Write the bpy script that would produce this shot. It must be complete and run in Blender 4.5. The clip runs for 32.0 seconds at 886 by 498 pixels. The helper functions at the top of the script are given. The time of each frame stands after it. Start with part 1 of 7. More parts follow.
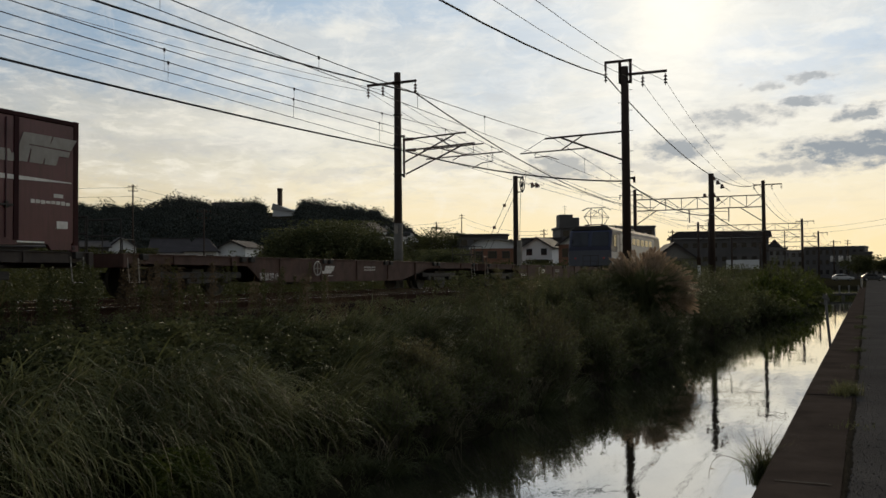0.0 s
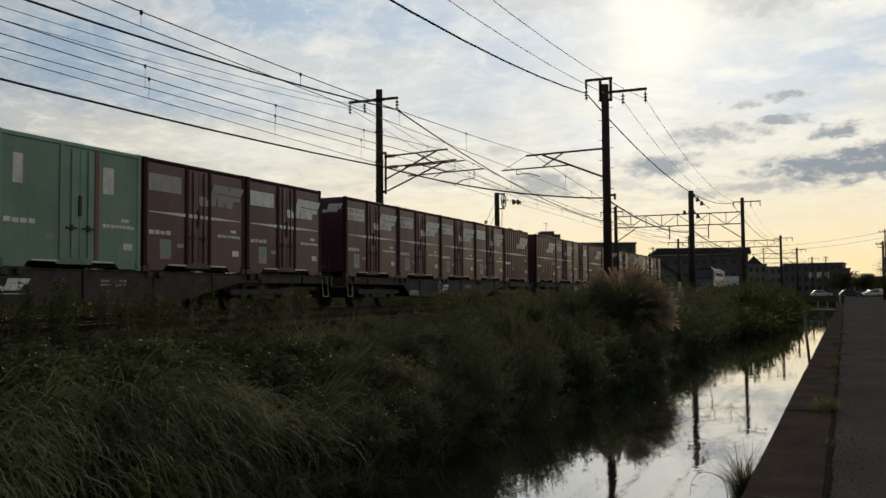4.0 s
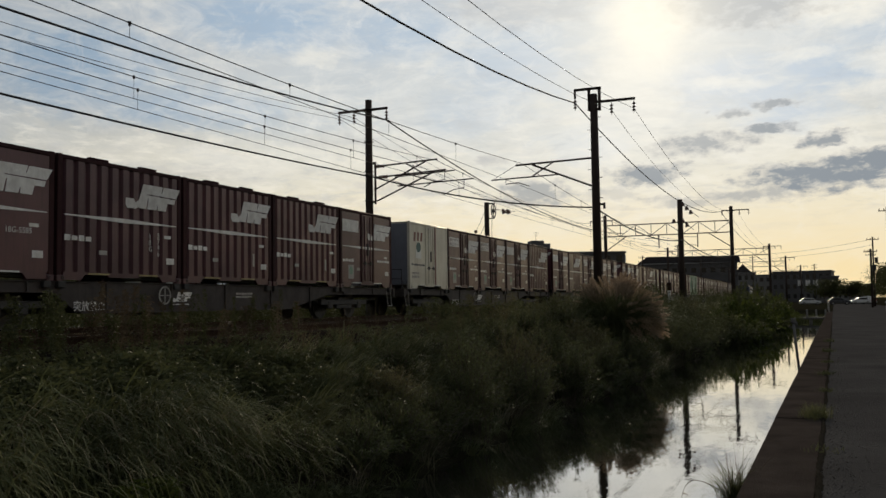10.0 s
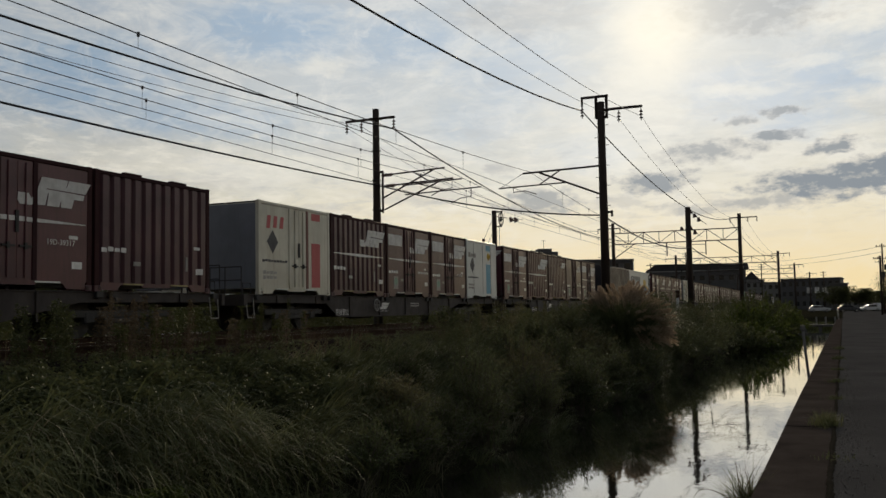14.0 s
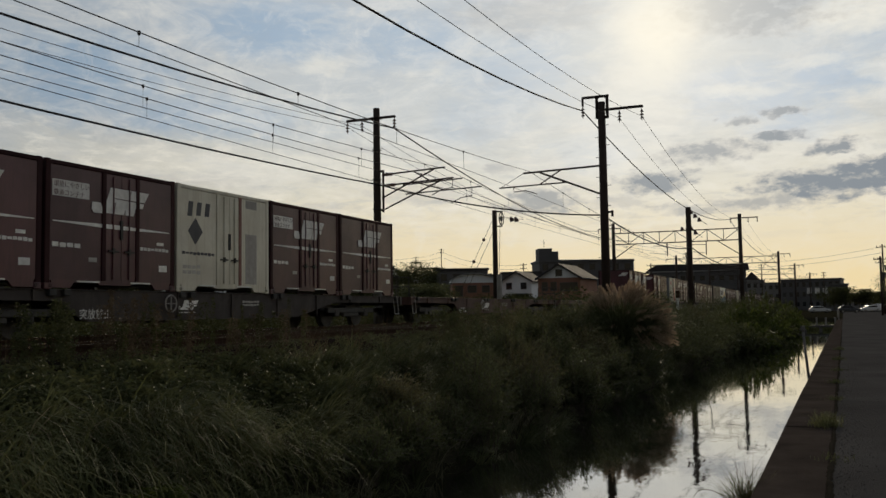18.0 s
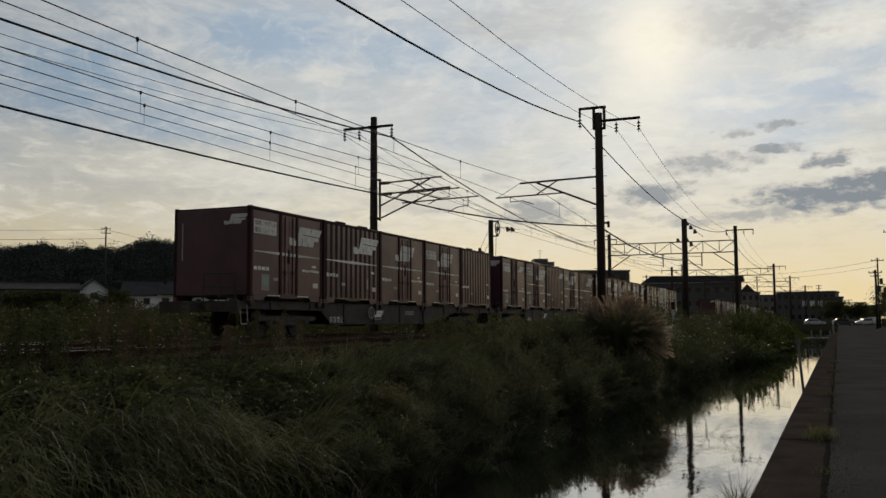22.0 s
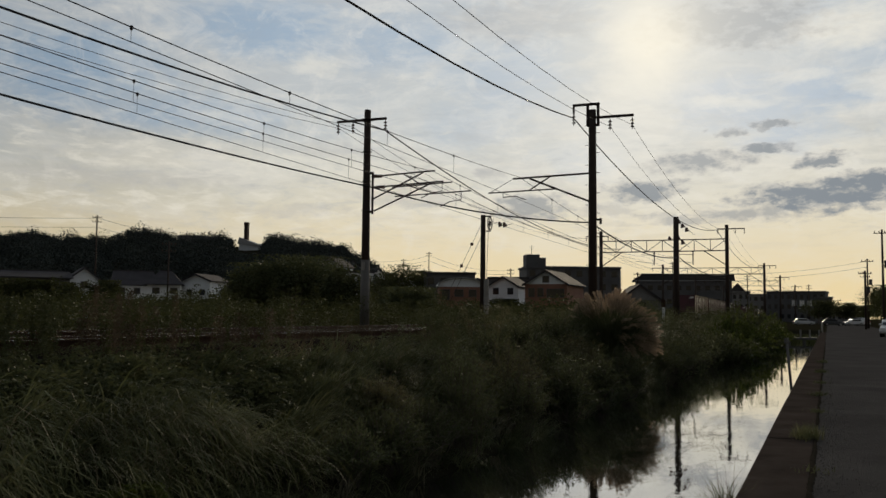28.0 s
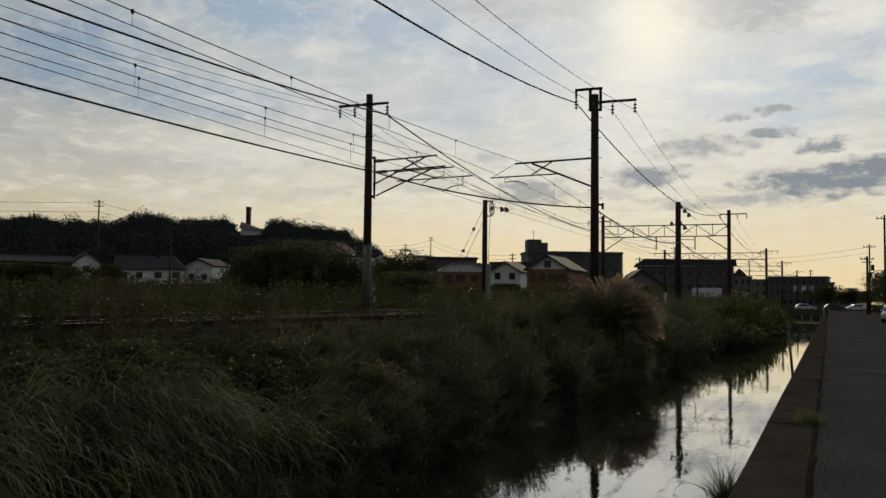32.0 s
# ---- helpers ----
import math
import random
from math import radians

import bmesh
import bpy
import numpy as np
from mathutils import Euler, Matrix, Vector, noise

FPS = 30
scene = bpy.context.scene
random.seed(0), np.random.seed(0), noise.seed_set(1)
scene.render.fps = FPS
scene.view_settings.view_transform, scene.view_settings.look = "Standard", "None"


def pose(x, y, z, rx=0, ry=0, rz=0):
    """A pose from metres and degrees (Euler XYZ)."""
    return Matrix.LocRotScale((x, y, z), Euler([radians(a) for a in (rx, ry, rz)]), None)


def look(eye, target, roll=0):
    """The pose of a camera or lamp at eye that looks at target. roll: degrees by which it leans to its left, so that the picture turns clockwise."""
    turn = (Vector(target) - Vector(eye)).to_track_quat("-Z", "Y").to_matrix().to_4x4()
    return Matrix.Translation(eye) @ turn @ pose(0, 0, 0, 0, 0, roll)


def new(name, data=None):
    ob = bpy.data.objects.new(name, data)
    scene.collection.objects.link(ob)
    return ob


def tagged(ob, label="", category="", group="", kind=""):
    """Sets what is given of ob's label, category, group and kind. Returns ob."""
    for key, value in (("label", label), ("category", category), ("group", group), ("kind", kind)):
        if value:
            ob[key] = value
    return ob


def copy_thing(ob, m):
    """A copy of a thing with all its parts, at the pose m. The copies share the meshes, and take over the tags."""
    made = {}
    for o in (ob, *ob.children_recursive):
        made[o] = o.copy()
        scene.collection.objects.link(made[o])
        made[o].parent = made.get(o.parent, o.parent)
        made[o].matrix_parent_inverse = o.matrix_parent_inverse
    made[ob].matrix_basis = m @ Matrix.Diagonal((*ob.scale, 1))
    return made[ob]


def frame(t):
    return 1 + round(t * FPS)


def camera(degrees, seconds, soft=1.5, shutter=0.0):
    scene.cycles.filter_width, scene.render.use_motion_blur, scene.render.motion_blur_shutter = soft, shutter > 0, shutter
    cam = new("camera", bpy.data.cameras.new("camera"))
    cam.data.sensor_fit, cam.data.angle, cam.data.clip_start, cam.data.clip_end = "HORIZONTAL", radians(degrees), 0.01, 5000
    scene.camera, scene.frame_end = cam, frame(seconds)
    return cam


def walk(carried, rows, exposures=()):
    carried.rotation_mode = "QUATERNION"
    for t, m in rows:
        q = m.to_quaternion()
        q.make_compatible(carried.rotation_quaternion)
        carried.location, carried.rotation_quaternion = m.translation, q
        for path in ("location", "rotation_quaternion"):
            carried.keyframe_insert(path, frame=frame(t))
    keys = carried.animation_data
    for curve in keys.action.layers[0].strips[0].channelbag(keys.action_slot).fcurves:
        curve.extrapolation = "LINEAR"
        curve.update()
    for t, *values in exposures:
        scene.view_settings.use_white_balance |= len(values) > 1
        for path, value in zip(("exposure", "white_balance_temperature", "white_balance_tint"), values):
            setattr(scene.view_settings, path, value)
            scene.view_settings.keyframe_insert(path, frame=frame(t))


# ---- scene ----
EYE = 1.5
cam = camera(52.74, 32.0)
# seconds, pan to the left of the track, tilt up, lean: a phone held by hand on one spot
PAN = [
    (0, 23.92, 1.79, -0.45), (0.5, 23.65, 1.87, -0.36), (1, 23.61, 2.13, -0.26), (1.5, 23.51, 2.24, -0.18),
    (2, 23.22, 2.23, -0.23), (2.5, 23.03, 2.32, -0.36), (3, 22.98, 2.49, -0.49), (3.5, 22.85, 2.69, -0.50),
    (5.5, 22.50, 3.03, -0.49), (6, 22.41, 3.04, -0.49), (6.5, 22.33, 3.10, -0.57), (7, 22.33, 3.14, -0.52),
    (7.5, 22.42, 3.25, -0.58), (8, 22.43, 3.35, -0.51), (8.5, 22.38, 3.36, -0.56), (9, 22.25, 3.29, -0.68),
    (9.5, 22.12, 3.33, -0.81), (10, 22.09, 3.47, -0.83), (10.5, 22.12, 3.56, -0.81), (11, 22.21, 3.53, -0.89),
    (11.5, 22.04, 3.41, -0.91), (12, 22.02, 3.39, -0.97), (12.5, 22.20, 3.52, -0.89), (13, 22.37, 3.71, -0.92),
    (13.5, 22.49, 3.89, -0.94), (14, 22.57, 4.02, -1.01), (14.5, 22.43, 4.01, -0.94), (16.5, 22.42, 4.01, -0.86),
    (17, 22.45, 3.91, -0.94), (17.5, 22.56, 3.91, -1.01), (18, 22.59, 3.99, -0.85), (18.5, 22.58, 4.18, -0.70),
    (19, 22.55, 4.27, -0.61), (19.5, 22.43, 4.38, -0.55), (20, 22.37, 4.46, -0.52), (20.5, 22.39, 4.44, -0.45),
    (21, 22.41, 4.42, -0.41), (21.5, 22.38, 4.47, -0.31), (22, 22.33, 4.58, -0.31), (22.5, 22.26, 4.59, -0.29),
    (23, 22.10, 4.65, -0.24), (23.5, 22.05, 4.72, -0.20), (24, 21.99, 4.70, -0.11), (24.5, 21.87, 4.55, -0.14),
    (25, 21.73, 4.51, -0.07), (25.5, 21.73, 4.55, 0.05), (27.5, 21.88, 4.73, 0.48), (28, 21.81, 4.21, 0.56),
    (28.5, 21.65, 3.32, 0.56), (29, 21.61, 2.92, 0.51), (29.5, 21.61, 2.95, 0.56), (30, 21.58, 3.03, 0.61),
    (30.5, 21.61, 3.17, 0.71), (31, 21.72, 3.19, 0.68), (31.5, 21.83, 3.24, 0.65), (32, 21.92, 3.24, 0.64),
]


def aim(pan, tilt, lean):
    return pose(0, 0, EYE, 0, 0, pan) @ pose(0, 0, 0, 90 + tilt) @ pose(0, 0, 0, 0, 0, lean)


walk(cam, [(t, aim(a, b, c)) for t, a, b, c in PAN], [(0, 0.05), (6, 0.0), (13, -0.12), (19, -0.22), (24, -0.28), (32, -0.26)])

# ---------------------------------------------------------------- sky and sun
SUN_PAN, SUN_TILT = radians(-8.4), radians(17.2)
SUN_WAY = Vector((math.sin(SUN_PAN) * math.cos(SUN_TILT), math.cos(SUN_PAN) * math.cos(SUN_TILT), math.sin(SUN_TILT)))
world = bpy.data.worlds.new("sky")
scene.world = world
world.use_nodes = True


class Nodes:
    """Short hand for wiring up a node tree."""

    def __init__(self, tree):
        self.tree = tree
        tree.nodes.clear()

    def add(self, kind):
        return self.tree.nodes.new(kind)

    def link(self, a, b):
        self.tree.links.new(a, b)

    def put(self, socket, value):
        if hasattr(value, "is_output"):
            self.link(value, socket)
        else:
            socket.default_value = value

    def math(self, op, a, b=0.0, c=0.0, clamp=False):
        n = self.add("ShaderNodeMath")
        n.operation, n.use_clamp = op, clamp
        for s, v in zip(n.inputs, (a, b, c)):
            self.put(s, v)
        return n.outputs[0]

    def mix(self, fac, a, b, blend="MIX"):
        n = self.add("ShaderNodeMix")
        n.data_type, n.blend_type = "RGBA", blend
        for s, v in ((n.inputs[0], fac), (n.inputs[6], a), (n.inputs[7], b)):
            self.put(s, (*v, 1) if isinstance(v, tuple) and len(v) == 3 else v)
        return n.outputs[2]

    def ramp(self, fac, stops):
        n = self.add("ShaderNodeValToRGB")
        while len(n.color_ramp.elements) < len(stops):
            n.color_ramp.elements.new(0.5)
        for e, (p, c) in zip(n.color_ramp.elements, stops):
            e.position, e.color = p, (c, c, c, 1) if isinstance(c, (int, float)) else (*c, 1)
        self.put(n.inputs[0], fac)
        return n.outputs[0]

    def noise(self, vector, scale, detail=4.0, rough=0.55, distort=0.0):
        n = self.add("ShaderNodeTexNoise")
        for key, v in (("Vector", vector), ("Scale", scale), ("Detail", detail), ("Roughness", rough), ("Distortion", distort)):
            if v is not None:
                self.put(n.inputs[key], v)
        return n.outputs[0]


# bearing, height, half width and half height in degrees, strength
CLOUDS = ((1.7, 7.2, 5.2, 1.0, 1.0), (3.2, 7.9, 2.6, 0.6, 1.0), (-9.3, 7.9, 2.8, 0.75, 0.95), (-5.9, 9.6, 3.2, 0.7, 0.8),
          (-1.6, 10.2, 1.7, 0.34, 0.9), (-0.9, 11.7, 1.4, 0.26, 0.8), (-3.9, 11.4, 1.1, 0.30, 0.75), (1.5, 9.25, 1.8, 0.40, 0.9),
          (-2.8, 6.3, 3.4, 0.55, 0.7), (-16.4, 7.0, 2.6, 0.8, 0.75), (-18.9, 8.9, 1.2, 0.30, 0.4), (-7.0, 6.2, 2.6, 0.45, 0.6),
          (-3.4, 17.7, 5.2, 1.6, 0.62), (-11.5, 6.6, 2.4, 0.5, 0.4), (-24.0, 7.4, 4.6, 0.5, 0.32), (-31.0, 6.4, 4.0, 0.4, 0.30),
          (-41.0, 8.2, 7.5, 0.6, 0.28), (-29.0, 10.4, 3.0, 0.4, 0.22), (-17.0, 18.4, 5.0, 1.2, 0.35))
BLUES = ((-4.6, 13.2, 3.4, 1.7, 1.0), (1.2, 13.3, 3.6, 1.5, 1.0), (-0.4, 10.9, 3.6, 1.1, 0.85), (-2.4, 12.4, 2.8, 1.3, 0.9),
         (-17.4, 15.0, 4.2, 2.6, 0.75), (-20.0, 12.2, 3.4, 1.6, 0.5), (-33.0, 17.6, 6.0, 1.8, 0.85), (-45.5, 14.2, 6.0, 2.8, 0.9),
         (-39.0, 12.2, 7.0, 1.3, 0.65), (-24.5, 17.0, 3.6, 1.8, 0.75), (4.4, 15.0, 2.0, 1.0, 0.5), (-13.0, 9.8, 2.4, 1.2, 0.45))
BRIGHTS = ((2.8, 16.9, 2.8, 1.1, 0.9), (-4.2, 13.0, 2.2, 0.45, 0.75), (0.2, 14.3, 2.0, 0.35, 0.6), (-30.3, 15.6, 1.7, 0.6, 0.6),
           (-9.4, 15.5, 2.6, 6.0, 0.75), (2.5, 10.2, 2.6, 0.6, 0.45), (-11.5, 11.0, 3.0, 3.0, 0.35), (-38.0, 9.3, 8.9, 0.8, 0.35),
           (-27.0, 9.2, 4.5, 0.7, 0.35), (4.5, 13.4, 1.8, 0.6, 0.6))


def build_sky():
    n = Nodes(world.node_tree)
    out = n.add("ShaderNodeOutputWorld")
    back = n.add("ShaderNodeBackground")
    way = n.add("ShaderNodeTexCoord").outputs["Generated"]
    sky = n.add("ShaderNodeTexSky")
    sky.sky_type, sky.sun_disc, sky.sun_elevation, sky.sun_rotation, sky.dust_density = "NISHITA", False, SUN_TILT, SUN_PAN, 2.5
    split = n.add("ShaderNodeSeparateXYZ")
    n.link(way, split.inputs[0])
    x, y, z = split.outputs
    up = n.math("MAXIMUM", z, 0.0)

    def stretched(turn, sx, sy, sz):
        m = n.add("ShaderNodeMapping")
        m.inputs["Rotation"].default_value, m.inputs["Scale"].default_value = [radians(t) for t in turn], (sx, sy, sz)
        n.link(way, m.inputs[0])
        return m.outputs[0]

    # how near the way is to the sun
    dot = n.add("ShaderNodeVectorMath")
    dot.operation = "DOT_PRODUCT"
    n.link(way, dot.inputs[0])
    dot.inputs[1].default_value = SUN_WAY
    near = n.math("MAXIMUM", dot.outputs["Value"], 0.0)
    wide, tight, spot = n.math("POWER", near, 14.0), n.math("POWER", near, 110.0), n.math("POWER", near, 900.0)
    # light of the veiled sky by height: warm at the rim, grey-blue overhead
    haze = n.ramp(up, ((0.0, (0.96, 0.72, 0.33)), (0.05, (0.90, 0.73, 0.42)), (0.12, (0.80, 0.74, 0.58)), (0.20, (0.60, 0.62, 0.61)), (0.32, (0.50, 0.56, 0.62)), (0.55, (0.26, 0.31, 0.38)), (1.0, (0.13, 0.17, 0.23))))
    blue = n.mix(0.90, n.mix(1.0, sky.outputs[0], (0.05, 0.05, 0.05), "MULTIPLY"), (0.33, 0.47, 0.63))
    # openings in the veil, bright banks and grey bars, each a torn soft oval
    torn = n.add("ShaderNodeTexNoise")
    n.link(stretched((0, 0, 0), 1.0, 1.0, 1.9), torn.inputs["Vector"])
    torn.inputs["Scale"].default_value, torn.inputs["Detail"].default_value, torn.inputs["Roughness"].default_value, torn.inputs["Distortion"].default_value = 19.0, 9.0, 0.62, 0.2
    tear = n.add("ShaderNodeSeparateXYZ")
    n.link(torn.outputs["Color"], tear.inputs[0])
    bearing = n.math("DEGREES", n.math("ARCTAN2", x, y))
    height = n.math("DEGREES", n.math("ARCSINE", z))
    bearing = n.math("ADD", bearing, n.math("MULTIPLY_ADD", tear.outputs[0], 6.0, -3.0))
    height = n.math("ADD", height, n.math("MULTIPLY_ADD", tear.outputs[1], 2.0, -1.0))
    crumbs = n.math("SUBTRACT", n.noise(stretched((0, 0, 15), 1.0, 1.0, 2.0), 60.0, 6, 0.58, 0.2), 0.5)

    def ovals(rows, rag, edge):
        total = None
        for a, e, w, h, k in rows:
            p = n.math("DIVIDE", n.math("SUBTRACT", bearing, a), w)
            q = n.math("DIVIDE", n.math("SUBTRACT", height, e), h)
            far = n.math("ADD", n.math("MULTIPLY", p, p), n.math("MULTIPLY", q, q))
            far = n.math("ADD", far, n.math("MULTIPLY", crumbs, rag))
            one = n.math("MULTIPLY", n.math("MULTIPLY_ADD", far, -1.0 / edge, (1.0 + 0.35 * edge) / edge, clamp=True), k)
            total = one if total is None else n.math("MAXIMUM", total, one)
        return total

    gaps = n.ramp(n.noise(stretched((0, 0, 20), 1.0, 1.0, 2.0), 3.2, 6, 0.58, 0.9), ((0.45, 0.0), (0.60, 1.0)))
    gaps = n.math("MULTIPLY", gaps, n.ramp(up, ((0.10, 0.0), (0.20, 0.35), (0.45, 0.6))))
    base = n.mix(gaps, haze, blue)
    base = n.mix(n.math("MULTIPLY", wide, 0.26), base, (1.0, 0.95, 0.82))
    wisp = n.ramp(n.noise(stretched((0, 25, 0), 1.6, 1.6, 5.5), 4.5, 8, 0.66, 1.3), ((0.46, 0.0), (0.62, 1.0)))
    base = n.mix(n.math("MULTIPLY", wisp, n.ramp(up, ((0.02, 0.10), (0.16, 0.30)))), base, (0.92, 0.90, 0.83))
    base = n.mix(n.math("MULTIPLY", ovals(BLUES, 1.6, 1.5), 0.95), base, blue)
    veil = n.ramp(n.noise(stretched((0, -18, 0), 2.2, 2.2, 3.4), 6.5, 9, 0.68, 1.6), ((0.50, 0.0), (0.64, 1.0)))
    base = n.mix(n.math("MULTIPLY", veil, n.ramp(up, ((0.05, 0.10), (0.16, 0.26)))), base, (0.95, 0.92, 0.85))
    base = n.mix(n.math("MULTIPLY", ovals(BRIGHTS, 1.8, 1.9), 0.8), base, (1.0, 0.95, 0.82))
    # away from the sun the veil is duller
    away = n.math("MULTIPLY_ADD", dot.outputs["Value"], 0.5, 0.5)
    base = n.mix(1.0, base, n.ramp(away, ((0.0, 0.16), (0.25, 0.36), (0.5, 0.70), (0.84, 0.67), (0.91, 0.78), (0.96, 0.97), (1.0, 1.0))), "MULTIPLY")
    bar = n.noise(stretched((0, 0, 0), 1.0, 1.0, 4.5), 16.0, 8, 0.62, 0.3)
    bar = n.math("MULTIPLY", n.ramp(bar, ((0.53, 0.0), (0.70, 0.26))), n.ramp(up, ((0.05, 0.1), (0.10, 0.9), (0.19, 0.7), (0.30, 0.3))))
    # small lumps of the cloud deck, cream on one side and grey on the other
    lump = n.noise(stretched((0, 0, 0), 1.0, 1.0, 3.6), 26.0, 7, 0.60, 0.35)
    band = n.ramp(up, ((0.07, 0.0), (0.11, 1.0), (0.17, 0.8), (0.24, 0.35)))
    base = n.mix(n.math("MULTIPLY", n.ramp(lump, ((0.52, 0.0), (0.66, 0.44))), band), base, (0.93, 0.88, 0.76))
    base = n.mix(n.math("MULTIPLY", n.ramp(lump, ((0.30, 0.34), (0.46, 0.0))), band), base, (0.40, 0.43, 0.46))
    dense = n.math("MAXIMUM", bar, ovals(CLOUDS, 3.2, 1.3))
    base = n.mix(dense, base, n.mix(n.ramp(dense, ((0.2, 0.0), (0.9, 1.0))), (0.50, 0.48, 0.46), (0.27, 0.30, 0.33)))
    base = n.mix(n.math("MULTIPLY", tight, 0.38), base, (1.0, 0.97, 0.88))
    base = n.mix(n.math("MULTIPLY", spot, 0.45), base, (1.3, 1.18, 0.92))
    n.link(base, back.inputs[0])
    back.inputs[1].default_value = SKY
    n.link(back.outputs[0], out.inputs[0])


SKY = 1.08
build_sky()
sun = new("sun", bpy.data.lights.new("sun", "SUN"))
sun.data.energy, sun.data.angle, sun.data.color = 2.0, radians(6), (1.0, 0.84, 0.60)
sun.matrix_world = look((0, 0, 60), (-SUN_WAY.x, -SUN_WAY.y, 60 - SUN_WAY.z))


# ---------------------------------------------------------------- materials
def material(name, colour, rough=0.6, metal=0.0, second=None, scale=3.0, amount=0.5, bump=0.0, bump_scale=40.0, streaks=0.0, vary=0.0, spec=0.5, island=False, space="Object"):
    m = bpy.data.materials.new(name)
    m.use_nodes = True
    n = Nodes(m.node_tree)
    out = n.add("ShaderNodeOutputMaterial")
    bsdf = n.add("ShaderNodeBsdfPrincipled")
    n.link(bsdf.outputs[0], out.inputs[0])
    at = n.add("ShaderNodeTexCoord").outputs[space]
    second = second or tuple(c * 0.55 for c in colour)
    coarse = n.ramp(n.noise(at, scale, 6, 0.6, 0.4), ((0.35, 0.0), (0.7, 1.0)))
    tint = n.mix(n.math("MULTIPLY", coarse, amount), colour, second)
    grain = n.noise(at, scale * 14, 3, 0.6)
    tint = n.mix(n.math("MULTIPLY", grain, 0.35), tint, tuple(c * 0.6 for c in colour))
    if streaks:
        drip = n.add("ShaderNodeMapping")
        drip.inputs["Scale"].default_value = (5.0, 5.0, 0.35)
        n.link(at, drip.inputs[0])
        tint = n.mix(n.math("MULTIPLY", n.ramp(n.noise(drip.outputs[0], 2.4, 5, 0.65), ((0.5, 0.0), (0.75, 1.0))), streaks), tint, second)
    if vary or island:
        r = n.add("ShaderNodeNewGeometry").outputs["Random Per Island"] if island else n.add("ShaderNodeObjectInfo").outputs["Random"]
        shift = n.add("ShaderNodeHueSaturation")
        n.put(shift.inputs["Value"], n.math("ADD", 1.0 - vary, n.math("MULTIPLY", r, 2 * vary)))
        n.put(shift.inputs["Hue"], n.math("ADD", 0.5 - vary * 0.05, n.math("MULTIPLY", r, vary * 0.1)))
        n.link(tint, shift.inputs["Color"])
        tint = shift.outputs[0]
    n.link(tint, bsdf.inputs["Base Color"])
    n.put(bsdf.inputs["Roughness"], n.math("ADD", rough - 0.08, n.math("MULTIPLY", coarse, 0.16), clamp=True))
    bsdf.inputs["Metallic"].default_value = metal
    bsdf.inputs["Specular IOR Level"].default_value = spec
    if bump:
        b = n.add("ShaderNodeBump")
        b.inputs["Strength"].default_value, b.inputs["Distance"].default_value = bump, 0.02
        n.link(n.noise(at, bump_scale, 5, 0.65), b.inputs["Height"])
        n.link(b.outputs[0], bsdf.inputs["Normal"])
    return m


def leaf_material(name, colour, second, through_light=0.35, gloss=0.06):
    """Leaves and blades: a tint of its own for each, and light that comes through."""
    m = bpy.data.materials.new(name)
    m.use_nodes = True
    n = Nodes(m.node_tree)
    out = n.add("ShaderNodeOutputMaterial")
    bsdf = n.add("ShaderNodeBsdfPrincipled")
    glow = n.add("ShaderNodeBsdfTranslucent")
    both = n.add("ShaderNodeMixShader")
    geo = n.add("ShaderNodeNewGeometry")
    tint = n.mix(geo.outputs["Random Per Island"], colour, second)
    whole = n.add("ShaderNodeObjectInfo").outputs["Random"]
    tint = n.mix(n.math("MULTIPLY", whole, 0.5), tint, tuple(c * 1.5 for c in second))
    patch = n.noise(geo.outputs["Position"], 0.9, 4, 0.6)
    tint = n.mix(n.math("MULTIPLY", n.ramp(patch, ((0.42, 0.0), (0.62, 1.0))), 0.6), tint, tuple(c * 0.5 for c in colour))
    n.link(tint, bsdf.inputs["Base Color"])
    n.link(tint, glow.inputs["Color"])
    bsdf.inputs["Roughness"].default_value = 0.55
    bsdf.inputs["Specular IOR Level"].default_value = gloss
    both.inputs[0].default_value = through_light
    n.link(bsdf.outputs[0], both.inputs[1])
    n.link(glow.outputs[0], both.inputs[2])
    n.link(both.outputs[0], out.inputs[0])
    return m


def water_material():
    m = bpy.data.materials.new("canal_water")
    m.use_nodes = True
    n = Nodes(m.node_tree)
    out = n.add("ShaderNodeOutputMaterial")
    bsdf = n.add("ShaderNodeBsdfPrincipled")
    n.link(bsdf.outputs[0], out.inputs[0])
    at = n.add("ShaderNodeTexCoord").outputs["Object"]
    murk = n.ramp(n.noise(at, 0.6, 5, 0.6), ((0.4, (0.012, 0.014, 0.010)), (0.7, (0.022, 0.022, 0.014))))
    n.link(murk, bsdf.inputs["Base Color"])
    bsdf.inputs["Roughness"].default_value = 0.015
    bsdf.inputs["IOR"].default_value = 1.52
    bsdf.inputs["Specular IOR Level"].default_value = 1.0
    bsdf.inputs["Coat Weight"].default_value, bsdf.inputs["Coat Roughness"].default_value, bsdf.inputs["Coat IOR"].default_value = 1.0, 0.01, 1.5
    wide = n.add("ShaderNodeMapping")
    wide.inputs["Scale"].default_value = (1.0, 0.35, 1.0)
    n.link(at, wide.inputs[0])
    b = n.add("ShaderNodeBump")
    b.inputs["Strength"].default_value, b.inputs["Distance"].default_value = 0.035, 0.05
    n.link(n.noise(wide.outputs[0], 5.0, 4, 0.55, 0.4), b.inputs["Height"])
    n.link(b.outputs[0], bsdf.inputs["Normal"])
    n.link(b.outputs[0], bsdf.inputs["Coat Normal"])
    return m


